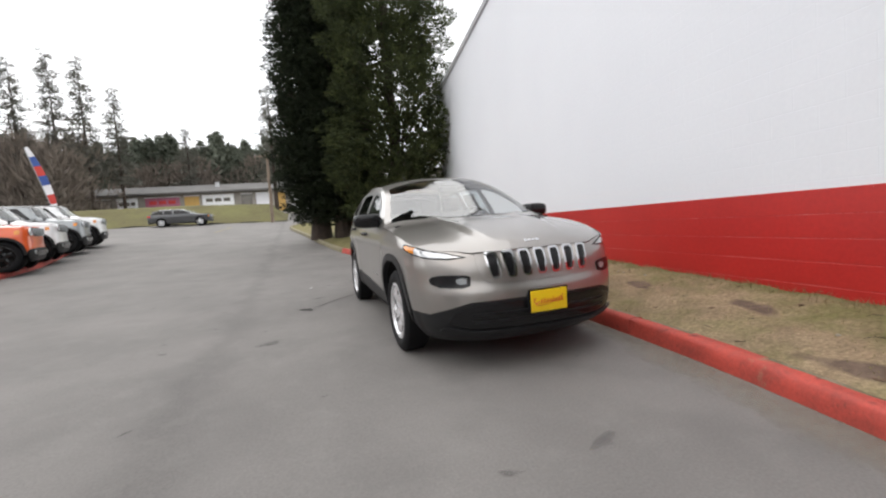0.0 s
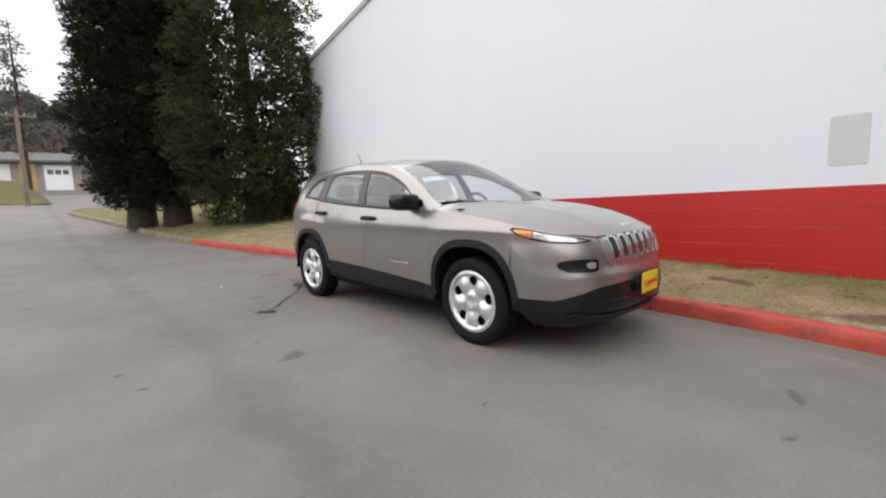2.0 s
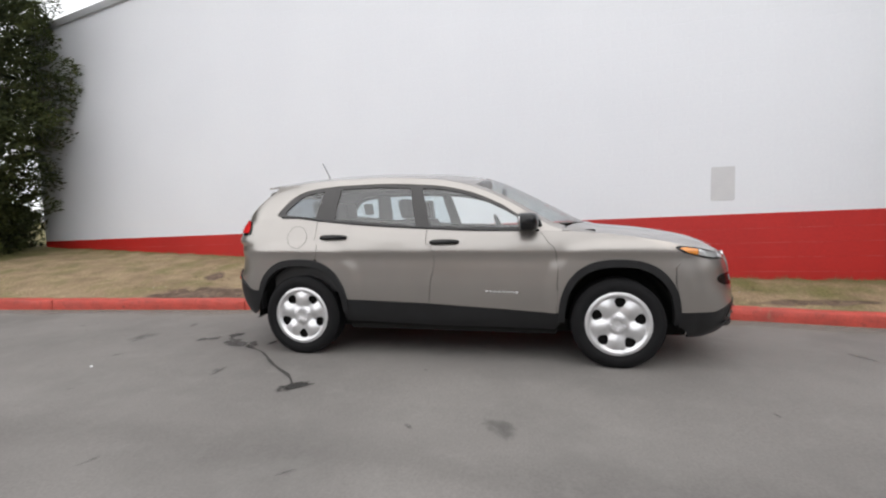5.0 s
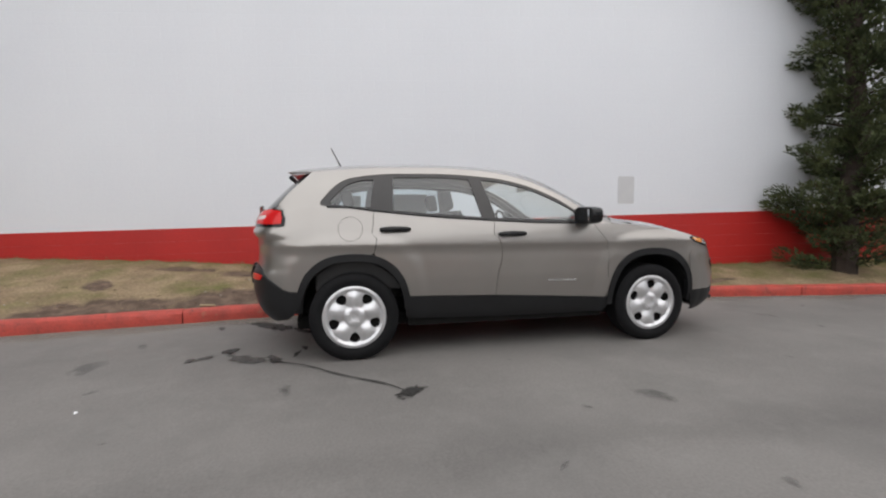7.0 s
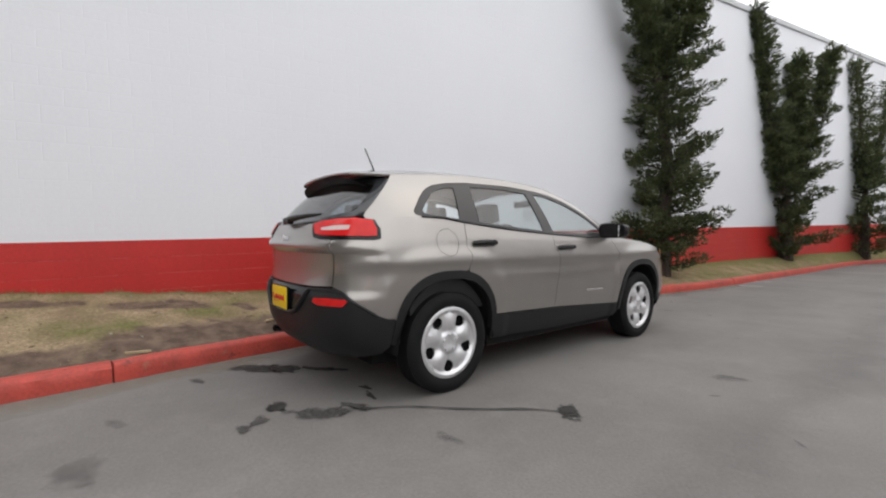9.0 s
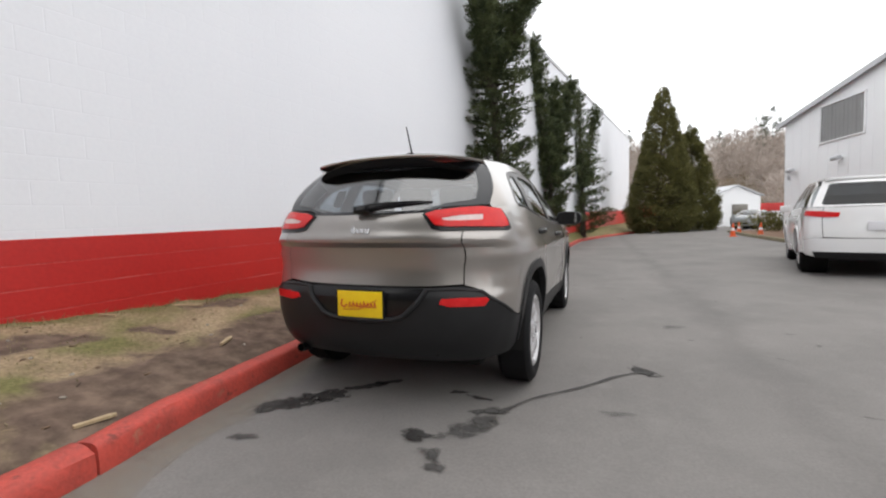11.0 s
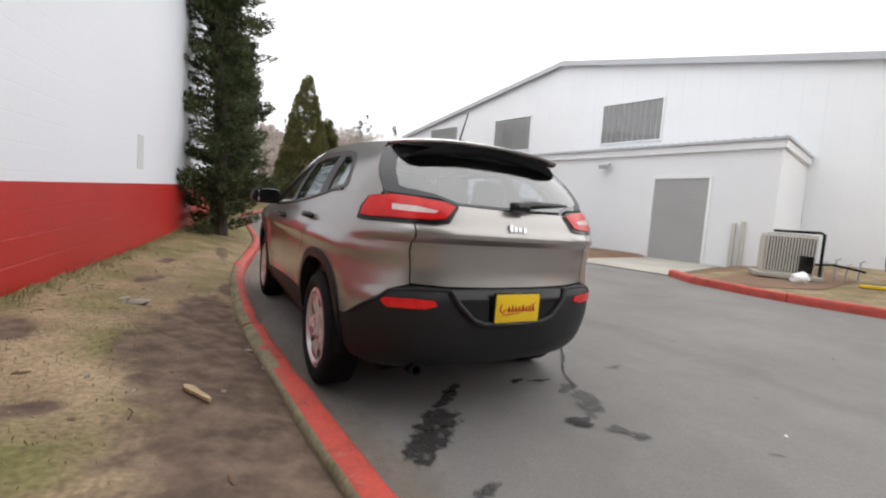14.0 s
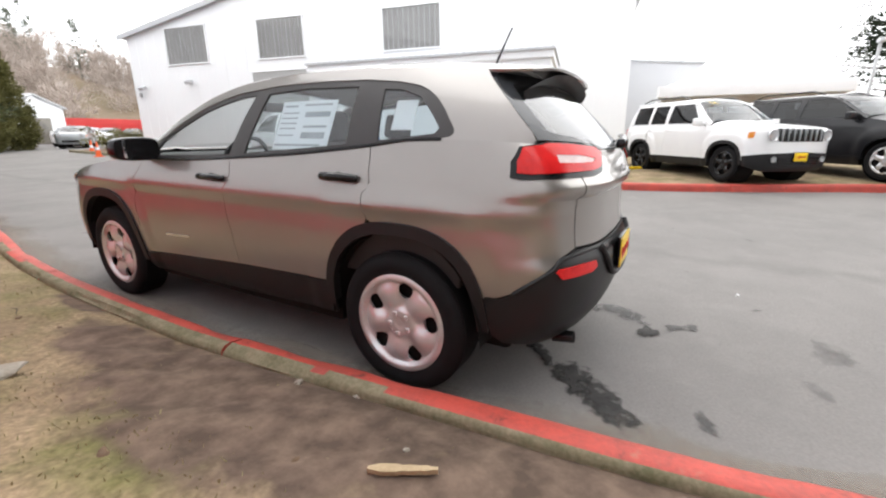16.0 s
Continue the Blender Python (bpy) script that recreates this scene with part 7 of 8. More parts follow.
def drum(x, y, material, label):
    d = thing("plastic_drum", pose(x, y, float(road_z(x, y)) + 0.10), label, "drum", "drums by the workshop")
    r, h = 0.275, 0.84
    prof = [(0, 0.02), (0, r * 0.93), (0.03, r), (h * 0.32, r), (h * 0.34, r * 1.04), (h * 0.38, r * 1.04), (h * 0.40, r), (h * 0.66, r), (h * 0.68, r * 1.04), (h * 0.72, r * 1.04), (h * 0.74, r), (h - 0.04, r), (h, r * 0.93), (h, 0.02)]
    ob = part("drum_body", bm_lathe(prof, 32), material, d, sharp=50)
    ob.matrix_basis = pose(0, 0, 0, 0, -90, 0)
    part("drum_cap", bm_box((0.08, 0.08, 0.03), (0.12, 0, h + 0.01), 0.01), GLOSS_BLACK, d)
    return d


drum(-9.15, -5.45, PLASTIC_BLUE, "blue plastic drum beside the workshop")
drum(-9.02, -6.08, PLASTIC_BLACK, "black plastic drum beside the workshop")
drum(-8.90, -6.72, PLASTIC_BLACK, "black plastic drum beside the workshop")
drum(-9.42, -6.45, PLASTIC_BLACK, "black plastic drum beside the workshop")


def cone(x, y):
    c = thing("traffic_cone", pose(x, y, float(road_z(x, y))), "orange traffic cone on the drive", "cone", "traffic cones")
    part("cone_base", bm_box((0.36, 0.36, 0.03), (0, 0, 0.015), 0.008), CONE_ORANGE, c)
    for a, b, m in ((0.03, 0.32, CONE_ORANGE), (0.32, 0.46, BANNER), (0.46, 0.71, CONE_ORANGE)):
        r = lambda z: 0.14 - 0.16 * z
        part("cone_body", bm_lathe([(a, r(a)), (b, r(b))], 24), m, c).matrix_basis = pose(0, 0, 0, 0, -90, 0)


cone(-7.9, -21.3)
cone(-9.0, -24.6)
cone(-9.0, -20.8)


# ---- other vehicles ----
def suv(name, m, label, wb, fo, ro, hw, zb, zh, zr, yws, ywt, lean, paint, radius=0.36, dark_rims=True, clad=True, slots=True, tail="wide", category="car", black_roof=False, group="parked cars", rails=False, plates=(True, True), tri=0.05, sticker=""):
    car = thing(name, m, label, category, group)
    e = wb + ro
    S = Shell(
        F=[(0.18, -fo + 0.16), (0.30, -fo + 0.02), (0.5, -fo), (0.7, -fo + 0.01), (zh - 0.12, -fo + 0.03), (zh, -fo + 0.10), (zh + 0.2, -fo + 0.6)],
        R=[(0.25, e - 0.12), (0.42, e - 0.01), (0.7, e), (0.9, e - 0.02), (zb, e - 0.05), (zr, e - 0.05 - lean)],
        W=[(0.18, hw - 0.12), (0.32, hw - 0.04), (0.5, hw - 0.015), (0.8, hw), (0.95, hw - 0.005), (zb, hw - 0.045), (zb + 0.3, hw - 0.1)],
        L=[(-fo, 0.97), (0, 1.0), (wb, 1.0), (e, 0.965)],
        zS=[(-fo - 0.1, zh - 0.12), (-fo + 0.12, zh - 0.05), (0, zh - 0.01), (yws, zb), (wb, zb + 0.02), (e, zb + 0.03)],
        zT=[(-fo - 0.1, zh - 0.12), (-fo + 0.12, zh - 0.05), (0, zh - 0.01), (yws, zb + 0.01), (yws + 0.12, zb + 0.07), (ywt + 0.1, zr - 0.10), (ywt + 0.5, zr - 0.055), (wb, zr - 0.06), (e - 0.2, zr - 0.09), (e, zr - 0.13)],
        xT=[(-fo - 0.1, hw * 0.72), (-fo + 0.12, hw * 0.90), (0, hw * 0.955), (yws, hw * 0.95), (ywt + 0.1, hw * 0.765), (wb, hw * 0.76), (e, hw * 0.72)],
        zc=[(-fo - 0.1, zh - 0.12), (-fo + 0.10, zh - 0.01), (-0.2, zh + 0.06), (yws - 0.35, zh + 0.085), (yws - 0.2, zh + 0.16), (ywt, zr - 0.03), (ywt + 0.3, zr), (wb, zr + 0.01), (e, zr - 0.06)],
        cf=0.42, nf=3.4, cr=0.30, nr=3.4, flares=[(0, 0.50, 0.56, 0.03), (wb, 0.50, 0.56, 0.03)], hubz=radius)
    zS, zT = S.zS, S.zT
    a, b = radius + 0.075, radius + 0.10
    A0, A1 = arch(0, radius, a, b, 0.42), arch(wb, radius, a, b, 0.42)
    Yp = lambda pts: [("y", *p) for p in pts]
    low = clad and CLADDING or paint

    def side(nm, pts, material, lb="", depth=0.014, lift=0.0, h=tri):
        for s in (-1, 1):
            plate(nm, [S.outline(pts)], h, S.side_map(s), material, car, lb, depth, lift, flip=s < 0)
    ysplit = (yws + 0.15, (yws + wb) / 2 + 0.25, wb - 0.22)
    fr = -a - 0.02
    side("front_wing", Yp([(ysplit[0], 0.43), (ysplit[0], 0.8)] + line(zS, ysplit[0] - 0.02, fr, 8) + [(fr, 0.5)] + A0[1:-1]), paint)
    side("front_door", Yp([(ysplit[0] + 0.008, 0.43)] + line(zS, ysplit[0] + 0.008, ysplit[1], 6) + [(ysplit[1], 0.43)]), paint)
    side("rear_door", Yp([(ysplit[1] + 0.008, 0.43)] + line(zS, ysplit[1] + 0.008, ysplit[2], 6) + [p for p in A1 if p[0] < ysplit[2]][::-1]), paint)
    side("rear_quarter", Yp([p for p in A1 if p[0] > ysplit[2] + 0.01][::-1] + line(zS, ysplit[2] + 0.008, e - 0.34, 6)) + [("r", hw * 0.72, zb + 0.02), ("r", hw * 0.72, 0.66), ("y", e - 0.32, 0.62), ("y", wb + a + 0.02, 0.5)], paint)
    side("sill", Yp([(a, 0.43), (wb - a, 0.43), (wb - a, 0.26), (a, 0.26)]), low, lift=0.004)
    for yc in (0, wb):
        side("wheel_arch_trim", Yp(arch(yc, radius, a + 0.008, b + 0.008, radius) + arch(yc, radius, a - 0.05, b - 0.055, radius)[::-1]), CLADDING if clad else paint, "", depth=0.05, lift=0.012, h=0.03)
        part("axle", bm_tube([(-hw + 0.2, yc, radius), (hw - 0.2, yc, radius)], 0.05, 8), DARK, car)
        for s in (-1, 1):
            wheel(car, yc, hw - 0.13, s, radius, radius * 0.70, 0.23, GLOSS_BLACK if dark_rims == 2 else SILVER, 5, True, max(0.012, tri * 0.45))
            part("wheel_arch_liner", bm_lathe([(s * (hw - 0.42), 0.01), (s * (hw - 0.42), b - 0.06), (s * (hw - 0.06), b - 0.06)], 28), DARK, car).matrix_basis = pose(0, yc, radius)

    def mir(nm, pts, material, front=True, lb="", depth=0.014, lift=0.0, h=tri):
        r = S.outline(pts)
        if front:
            loop = [(-v, z) for v, z in r[::-1]] + r
            go = lambda v, z: (lambda q: np.stack([np.sign(v) * q[0], q[1], q[2]], 1))(S.low(np.abs(v), z))
        else:
            loop = [(v - 5, z) for v, z in r] + [(5 - v, z) for v, z in r[::-1]]
            go = lambda v, z: (lambda q: np.stack([-np.sign(v) * q[0], q[1], q[2]], 1))(S.low(5 - np.abs(v), z))
        return plate(nm, [loop], h, go, material, car, lb, depth, lift)
    hz = zh - 0.02
    mir("front_panel", [("f", 0, hz), ("f", hw * 0.5, hz - 0.01), ("y", -fo + 0.2, float(zS(-fo + 0.2)) - 0.005), ("y", fr, float(zS(fr)) - 0.005), ("y", fr, 0.52), ("f", hw * 0.8, 0.56), ("f", 0, 0.58)], paint)
    mir("front_bumper", [("f", 0, 0.575), ("f", hw * 0.8, 0.555), ("y", fr, 0.515), ("y", fr, 0.34), ("f", hw * 0.7, 0.24), ("f", 0, 0.24)], low, lift=0.01)
    mir("lower_grille", [("f", 0, 0.50), ("f", hw * 0.55, 0.49), ("f", hw * 0.5, 0.36), ("f", 0, 0.36)], GLOSS_BLACK, lift=0.018, depth=0.003)
    mir("rear_panel", [("r", 0, zb + 0.02), ("r", hw * 0.71, zb + 0.02), ("r", hw * 0.71, 0.67), ("r", 0, 0.66)], paint, False)
    mir("rear_bumper", [("r", 0, 0.65), ("r", hw * 0.8, 0.65), ("y", e - 0.32, 0.61), ("y", wb + a + 0.02, 0.49), ("y", wb + a + 0.02, 0.40), ("r", hw * 0.8, 0.33), ("r", 0, 0.33)], paint if tail == "wide" else low, False, lift=0.01)
    mir("rear_valance", [("r", 0, 0.42), ("r", hw * 0.85, 0.42), ("r", hw * 0.8, 0.32), ("r", 0, 0.30)], CLADDING, False, lift=0.016)
    gz0, gz1 = zh - 0.26, zh - 0.07
    if slots:
        mir("grille", [("f", 0, gz1 + 0.02), ("f", 0.52, gz1 + 0.02), ("f", 0.50, gz0 - 0.02), ("f", 0, gz0 - 0.02)], GLOSS_BLACK, lift=0.008, depth=0.004)
        for k in range(8):
            x = (k - 3.5) * 0.125
            part("grille_bar", bm_box((0.03, 0.03, gz1 - gz0 + 0.02), (x, float(S.low(S.vf(abs(x), gz0)[0], (gz0 + gz1) / 2)[1]) - 0.012, (gz0 + gz1) / 2), 0.006), GREY_PAINT, car)
    for s in (-1, 1):
        xl = hw * 0.68
        yl = float(S.low(S.vf(xl, zh - 0.16)[0], zh - 0.16)[1])
        lp = part("headlight", bm_lathe([(0, 0.105), (0.03, 0.105), (0.035, 0.095), (0.02, 0.085), (0.012, 0.0)], 28), CLEAR_LENS, car, "round clear headlight")
        lp.matrix_basis = pose(s * xl, yl + 0.0, zh - 0.165, 0, 0, -90)
        o = S.outline([("y", -fo + 0.22, zh - 0.10), ("y", -fo + 0.32, zh - 0.11), ("y", -fo + 0.32, zh - 0.22), ("y", -fo + 0.22, zh - 0.21)])
        plate("side_marker", [o], 0.02, S.side_map(s), AMBER_LENS, car, "amber side marker", 0.004, 0.008, flip=s < 0)
        if tail == "wide":
            o = S.outline([("r", hw * 0.50, zb - 0.075), ("r", hw * 0.72, zb - 0.045), ("y", e - 0.30, zb - 0.03), ("y", e - 0.33, zb - 0.11), ("r", hw * 0.7, zb - 0.15), ("r", hw * 0.52, zb - 0.145)])
        else:
            o = S.outline([("r", hw * 0.66, zb - 0.06), ("r", hw * 0.9, zb - 0.05), ("r", hw * 0.9, zb - 0.26), ("r", hw * 0.66, zb - 0.26)])
        plate("tail_lamp", [o], 0.02, S.side_map(s), RED_LENS, car, "red tail lamp", 0.01, 0.014, flip=s < 0)
        mr = part("door_mirror", bm_box((0.20, 0.11, 0.15), (s * (hw + 0.08), yws + 0.20, zb + 0.06), 0.04, seg=3), paint if paint is not ORANGE_PAINT else GLOSS_BLACK, car)
        for y0 in (ysplit[1] - 0.18, ysplit[2] - 0.05):
            part("door_handle", bm_box((0.03, 0.19, 0.03), (s * (hw - 0.005), y0, zb - 0.12), 0.01), paint, car)
    xe = lambda y, k: float(S.xT(y)) * k
    hood = [(-xe(y, 0.985), y) for y in (yws - 0.05, 0.1, -0.2, -fo + 0.25)] + [(-hw * 0.6, -fo + 0.10), (hw * 0.6, -fo + 0.10)] + [(xe(y, 0.985), y) for y in (-fo + 0.25, -0.2, 0.1, yws - 0.05)] + [(hw * 0.5, yws - 0.22), (0, yws - 0.28), (-hw * 0.5, yws - 0.22)]
    plate("bonnet", [hood], tri, S.top_map(), paint, car, "", 0.014)
    ws = [(-xe(yws, 0.92), yws), (-hw * 0.5, yws - 0.19), (0, yws - 0.25), (hw * 0.5, yws - 0.19), (xe(yws, 0.92), yws), (xe(ywt + 0.06, 0.92), ywt + 0.06), (0, ywt), (-xe(ywt + 0.06, 0.92), ywt + 0.06)]
    plate("windscreen", [ws], tri, S.top_map(), GLASS_TINT, car, "", 0.006)
    roof = [(-xe(ywt + 0.07, 0.995), ywt + 0.07), (0, ywt + 0.01), (xe(ywt + 0.07, 0.995), ywt + 0.07)] + [(xe(y, 0.997), y) for y in (wb * 0.7, wb, e - 0.14 - lean)] + [(-xe(y, 0.997), y) for y in (e - 0.14 - lean, wb, wb * 0.7)]
    plate("roof", [roof], tri, S.top_map(), BLACK_PAINT if black_roof else paint, car, "", 0.02)
    ye = e - 0.10
    wtop = zr - 0.13
    panes = []
    for y0, y1 in ((yws + 0.28, ysplit[1] - 0.05), (ysplit[1] + 0.06, ysplit[2] - 0.02), (ysplit[2] + 0.06, e - 0.42)):
        sl = 0.35 if y0 < yws + 0.4 else 0.0
        panes.append([(y0, zb + 0.035), (y0 + sl + 0.02, wtop), (y1, wtop), (y1 + 0.01, zb + 0.04)])
    for s in (-1, 1):
        ap = [(s * xe(y, 0.925), y) for y in (yws, (yws + ywt) / 2, ywt + 0.06)] + [(s * xe(y, 1.0), y) for y in (ywt + 0.07, (yws + ywt) / 2, yws)]
        plate("windscreen_pillar", [ap], 0.03, S.top_map(), paint, car, "", 0.01)
        frame_ = [(yws + 0.0, zb + 0.005), (yws + 0.12, zb + 0.065), (ywt + 0.1, float(zT(ywt + 0.1)) - 0.002)] + [(y, float(zT(y)) - 0.002) for y in (ywt + 0.5, wb)] + [(e - 0.16 - lean, zr - 0.10), (ye - 0.12, zb + 0.04)] + [(y, float(zS(y)) + 0.002) for y in (wb, yws + 0.6)]
        plate("window_frame", [frame_] + panes, 0.03, S.up_map(s), paint, car, "", 0.02, flip=s < 0)
        for q in panes:
            plate("side_window", [q], 0.06, S.up_map(s, 0.01), GLASS_DARK, car, "dark side window", 0.004, flip=s < 0)
        if rails:
            part("roof_rail", bm_tube([(s * xe(y, 0.93), y, zr + (0.05 if 0 < k < 6 else -0.02)) for k, y in enumerate(np.linspace(ywt + 0.3, e - 0.5, 7))], 0.018, 8), GLOSS_BLACK, car)

    def back(x, z):
        return e - 0.055 - lean * (z - zb) / (zr - zb) - 0.12 * (np.abs(x) / (hw * 0.8)) ** 3
    outl = [(-hw * 0.86, zb + 0.035), (hw * 0.86, zb + 0.035), (hw * 0.70, zr - 0.09), (-hw * 0.70, zr - 0.09)]
    pane = [(-hw * 0.735, zb + 0.085), (-hw * 0.70, zb + 0.06), (hw * 0.70, zb + 0.06), (hw * 0.735, zb + 0.085), (hw * 0.62, zr - 0.16), (hw * 0.58, zr - 0.14), (-hw * 0.58, zr - 0.14), (-hw * 0.62, zr - 0.16)]
    bmap = lambda x, z: np.stack([x, back(x, z), z], 1)
    plate("tailgate_frame", [outl, pane], 0.03, bmap, paint, car, "", 0.02, flip=True)
    plate("rear_window", [pane], 0.06, bmap, GLASS_DARK, car, "dark rear window", 0.004, flip=True)
    part("roof_lip", bm_box((hw * 1.35, 0.22, 0.05), (0, e - 0.10 - lean, zr - 0.06), 0.02), paint, car)
    part("floor_pan", bm_box((hw * 1.5, wb + 0.8, 0.16), (0, wb / 2, 0.32), 0.03), DARK, car)
    part("body_core", bm_box((hw * 1.5, wb + fo + ro - 0.5, zb - 0.42), (0, (e - fo) / 2, (zb + 0.36) / 2), 0.05), DARK, car)
    part("cabin_core", bm_box((hw * 1.1, wb * 0.6, 0.30), (0, wb * 0.62, zb + 0.12), 0.05), CABIN, car)
    if sticker:
        x, y = -hw * 0.52, ywt - 0.06
        z = float(S.top_z(np.array([x]), np.array([y]))[0])
        slope = math.atan2(z - float(S.top_z(np.array([x]), np.array([y - 0.1]))[0]), 0.1)
        txt = bpy.data.curves.new("year_sticker", "FONT")
        txt.body, txt.size, txt.extrude, txt.align_x, txt.align_y = sticker, 0.22, 0.003, "CENTER", "TOP"
        txt.materials.append(PLATE_YELLOW)
        st = new("year_sticker", txt)
        st.parent = car
        st.matrix_basis = Matrix.Translation((x, y, z + 0.012)) @ pose(0, 0, 0, math.degrees(slope), 0, 0)
        tagged(st, "yellow year numerals on the windscreen")
    for s in (-1, 1):
        yl = float(S.low(S.vf(hw * 0.62, 0.46)[0], 0.46)[1])
        part("fog_lamp", bm_lathe([(0, 0.055), (0.02, 0.055), (0.016, 0.04), (0.01, 0.0)], 18), GREY_PAINT, car).matrix_basis = pose(s * hw * 0.62, yl - 0.012, 0.46, 0, 0, -90)
    if plates[0]:
        licence_plate(car, (0.0, -fo - 0.03, 0.50), -1)
    if plates[1]:
        part("rear_plate", bm_box((0.30, 0.02, 0.15), (0, e + 0.004, 0.86), 0.004), BANNER, car, "pale rear plate")
    return car


def on_road(x, y, fx, fy, wb, z):
    """Pose of a car whose rear axle stands at x, y and which heads along fx, fy."""
    l = math.hypot(fx, fy)
    fx, fy = fx / l, fy / l
    return pose(x + fx * wb, y + fy * wb, z, 0, 0, math.degrees(math.atan2(fx, -fy)))


suv("large_suv", on_road(-5.80, -4.15, -0.26, -0.965, 2.915, float(road_z(-5.8, -5.5))), "white large sport utility vehicle parked by the workshop kerb", 2.915, 0.90, 1.0, 0.965, 1.16, 1.10, 1.74, 0.55, 1.35, 0.42, WHITE_PAINT, 0.38, True, False, True, "wide", black_roof=False, plates=(False, True), tri=0.035)
suv("compact_suv", on_road(-10.39, 3.37, 0.747, 0.665, 2.57, float(west_z(-9.3, 4.3)) - 0.03), "white boxy compact sport utility vehicle on the dry lawn", 2.57, 0.80, 0.85, 0.90, 1.10, 1.06, 1.68, 0.48, 1.05, 0.22, WHITE_PAINT, 0.345, 2, True, True, "block", rails=True, plates=(True, False), tri=0.03, sticker="14")
suv("black_suv", on_road(-11.6, 5.95, 0.747, 0.665, 2.75, float(west_z(-10.4, 6.8)) - 0.02), "black sport utility vehicle on the dry lawn", 2.75, 0.85, 0.95, 0.94, 1.16, 1.10, 1.72, 0.50, 1.25, 0.35, BLACK_PAINT, 0.37, True, False, True, "wide", rails=True, plates=(False, False), tri=0.05)
for k, (x, y, pt_, lb) in enumerate(((-11.4, 10.65, ORANGE_PAINT, "orange boxy off-road car with a dark top"), (-11.8, 13.05, WHITE_PAINT, "white boxy off-road car with a dark top"), (-12.2, 15.9, GREY_PAINT, "pale grey boxy off-road car with a dark top"), (-12.6, 18.7, WHITE_PAINT, "white boxy off-road car with a dark top"))):
    suv("off_road_car", on_road(x, y, 0.97, 0.22, 2.45, float(road_z(x + 1.2, y)) + 0.10), lb, 2.45, 0.62, 0.60, 0.90, 1.20, 1.17, 1.80, 0.52, 0.80, 0.06, pt_, 0.40, 2, True, True, "block", black_roof=True, plates=(False, False), tri=0.07)
suv("far_car", on_road(-11.6, 36.6, 0.97, 0.06, 2.7, float(road_z(-10.3, 36.6))), "dark grey car far along the drive", 2.7, 0.9, 1.0, 0.90, 0.94, 0.88, 1.40, 0.5, 1.2, 0.75, DARK_PAINT, 0.33, True, False, False, "wide", plates=(False, False), tri=0.09)
for k, (x, y, p) in enumerate(((-17, -44, WHITE_PAINT), (-20, -47, WHITE_PAINT), (-14.5, -41, WHITE_PAINT), (-23.5, -50, BLACK_PAINT), (-13, -36, GREY_PAINT))):
    suv("lot_car", on_road(x, y, 0.5, 0.86, 2.6, float(road_z(x, y))), "car parked in the far lot", 2.6, 0.85, 0.9, 0.88, 1.0, 0.95, 1.5, 0.5, 1.15, 0.4, p, 0.33, True, False, False, "wide", plates=(False, False), tri=0.12)

# ---- white tent and low grey building behind the parked cars ----
tent = thing("marquee_tent", pose(-20.6, 5.4, float(west_z(-20.6, 5.4)) + 0.02, 0, 0, 0), "white peaked canvas marquee behind the parked cars", "tent")
hw_, eave_, peak_ = 3.0, 2.45, 5.5
V = []
n = 14
for i in range(n + 1):
    k = i / n
    r = hw_ * (1 - k) + 0.05 * k
    z = eave_ + (peak_ - eave_) * (k ** 1.5 * 0.9 + 0.1 * k)
    for j in range(24):
        t = j * math.tau / 24
        c, s = math.cos(t), math.sin(t)
        q = max(abs(c), abs(s))
        f = (1 / q) * (1 - k) + k
        V.append((r * c * f, r * s * f, z))
F = [(i * 24 + j, i * 24 + (j + 1) % 24, (i + 1) * 24 + (j + 1) % 24, (i + 1) * 24 + j) for i in range(n) for j in range(24)]
mesh_ob("canopy", V, F, CANVAS, tent, "white canvas canopy")
for j in range(4):
    a, b = [((-1, -1), (1, -1), (1, 1), (-1, 1))[(j + q) % 4] for q in (0, 1)]
    mid = ((a[0] + b[0]) / 2 * hw_, (a[1] + b[1]) / 2 * hw_)
    part("valance", bm_box((hw_ * 2 if a[1] == b[1] else 0.02, hw_ * 2 if a[0] == b[0] else 0.02, 0.42), (*mid, eave_ - 0.16), 0.004), CANVAS, tent)
    part("tent_pole", bm_tube([(a[0] * hw_, a[1] * hw_, 0), (a[0] * hw_, a[1] * hw_, eave_)], 0.04, 8), METAL_WHITE, tent)
PALE_SIDING = surf("pale_grey_siding", (0.66, 0.67, 0.69), (0.60, 0.61, 0.64), 0.5, 20, 0.6)
low_b = thing("grey_building", pose(-26.0, 4.0, 0.4, 0, 0, 90), "low pale grey building behind the workshop", "building")
prism("grey_wall", [(-11, -0.6), (0, -0.6), (0, 4.5), (-4, 4.9), (-11, 4.9)], 0, 12, PALE_SIDING, low_b)
prism("roof_edge", [(-11, 4.9), (-4, 4.9), (0, 4.5), (0, 4.6), (-4, 5.0), (-11, 5.0)], -0.1, 12.1, TRIM_GREY, low_b)
for x in (-2.2, -0.9):
    wn_ = new("window")
    wn_.parent = low_b
    wn_.matrix_basis = pose(x, -0.03, 0)
    part("window_glass", bm_box((0.9, 0.02, 1.2), (0, 0, 1.7), 0.004), WINDOW_FAR, wn_)
    part("window_frame", bm_box((1.05, 0.05, 0.08), (0, -0.01, 2.32), 0.01), METAL_WHITE, wn_)
    part("window_frame", bm_box((1.05, 0.05, 0.08), (0, -0.01, 1.08), 0.01), METAL_WHITE, wn_)

# ---- north: pole, bank, long low building, woods ----
def far_z(x, y):
    return float(road_z(x, y))


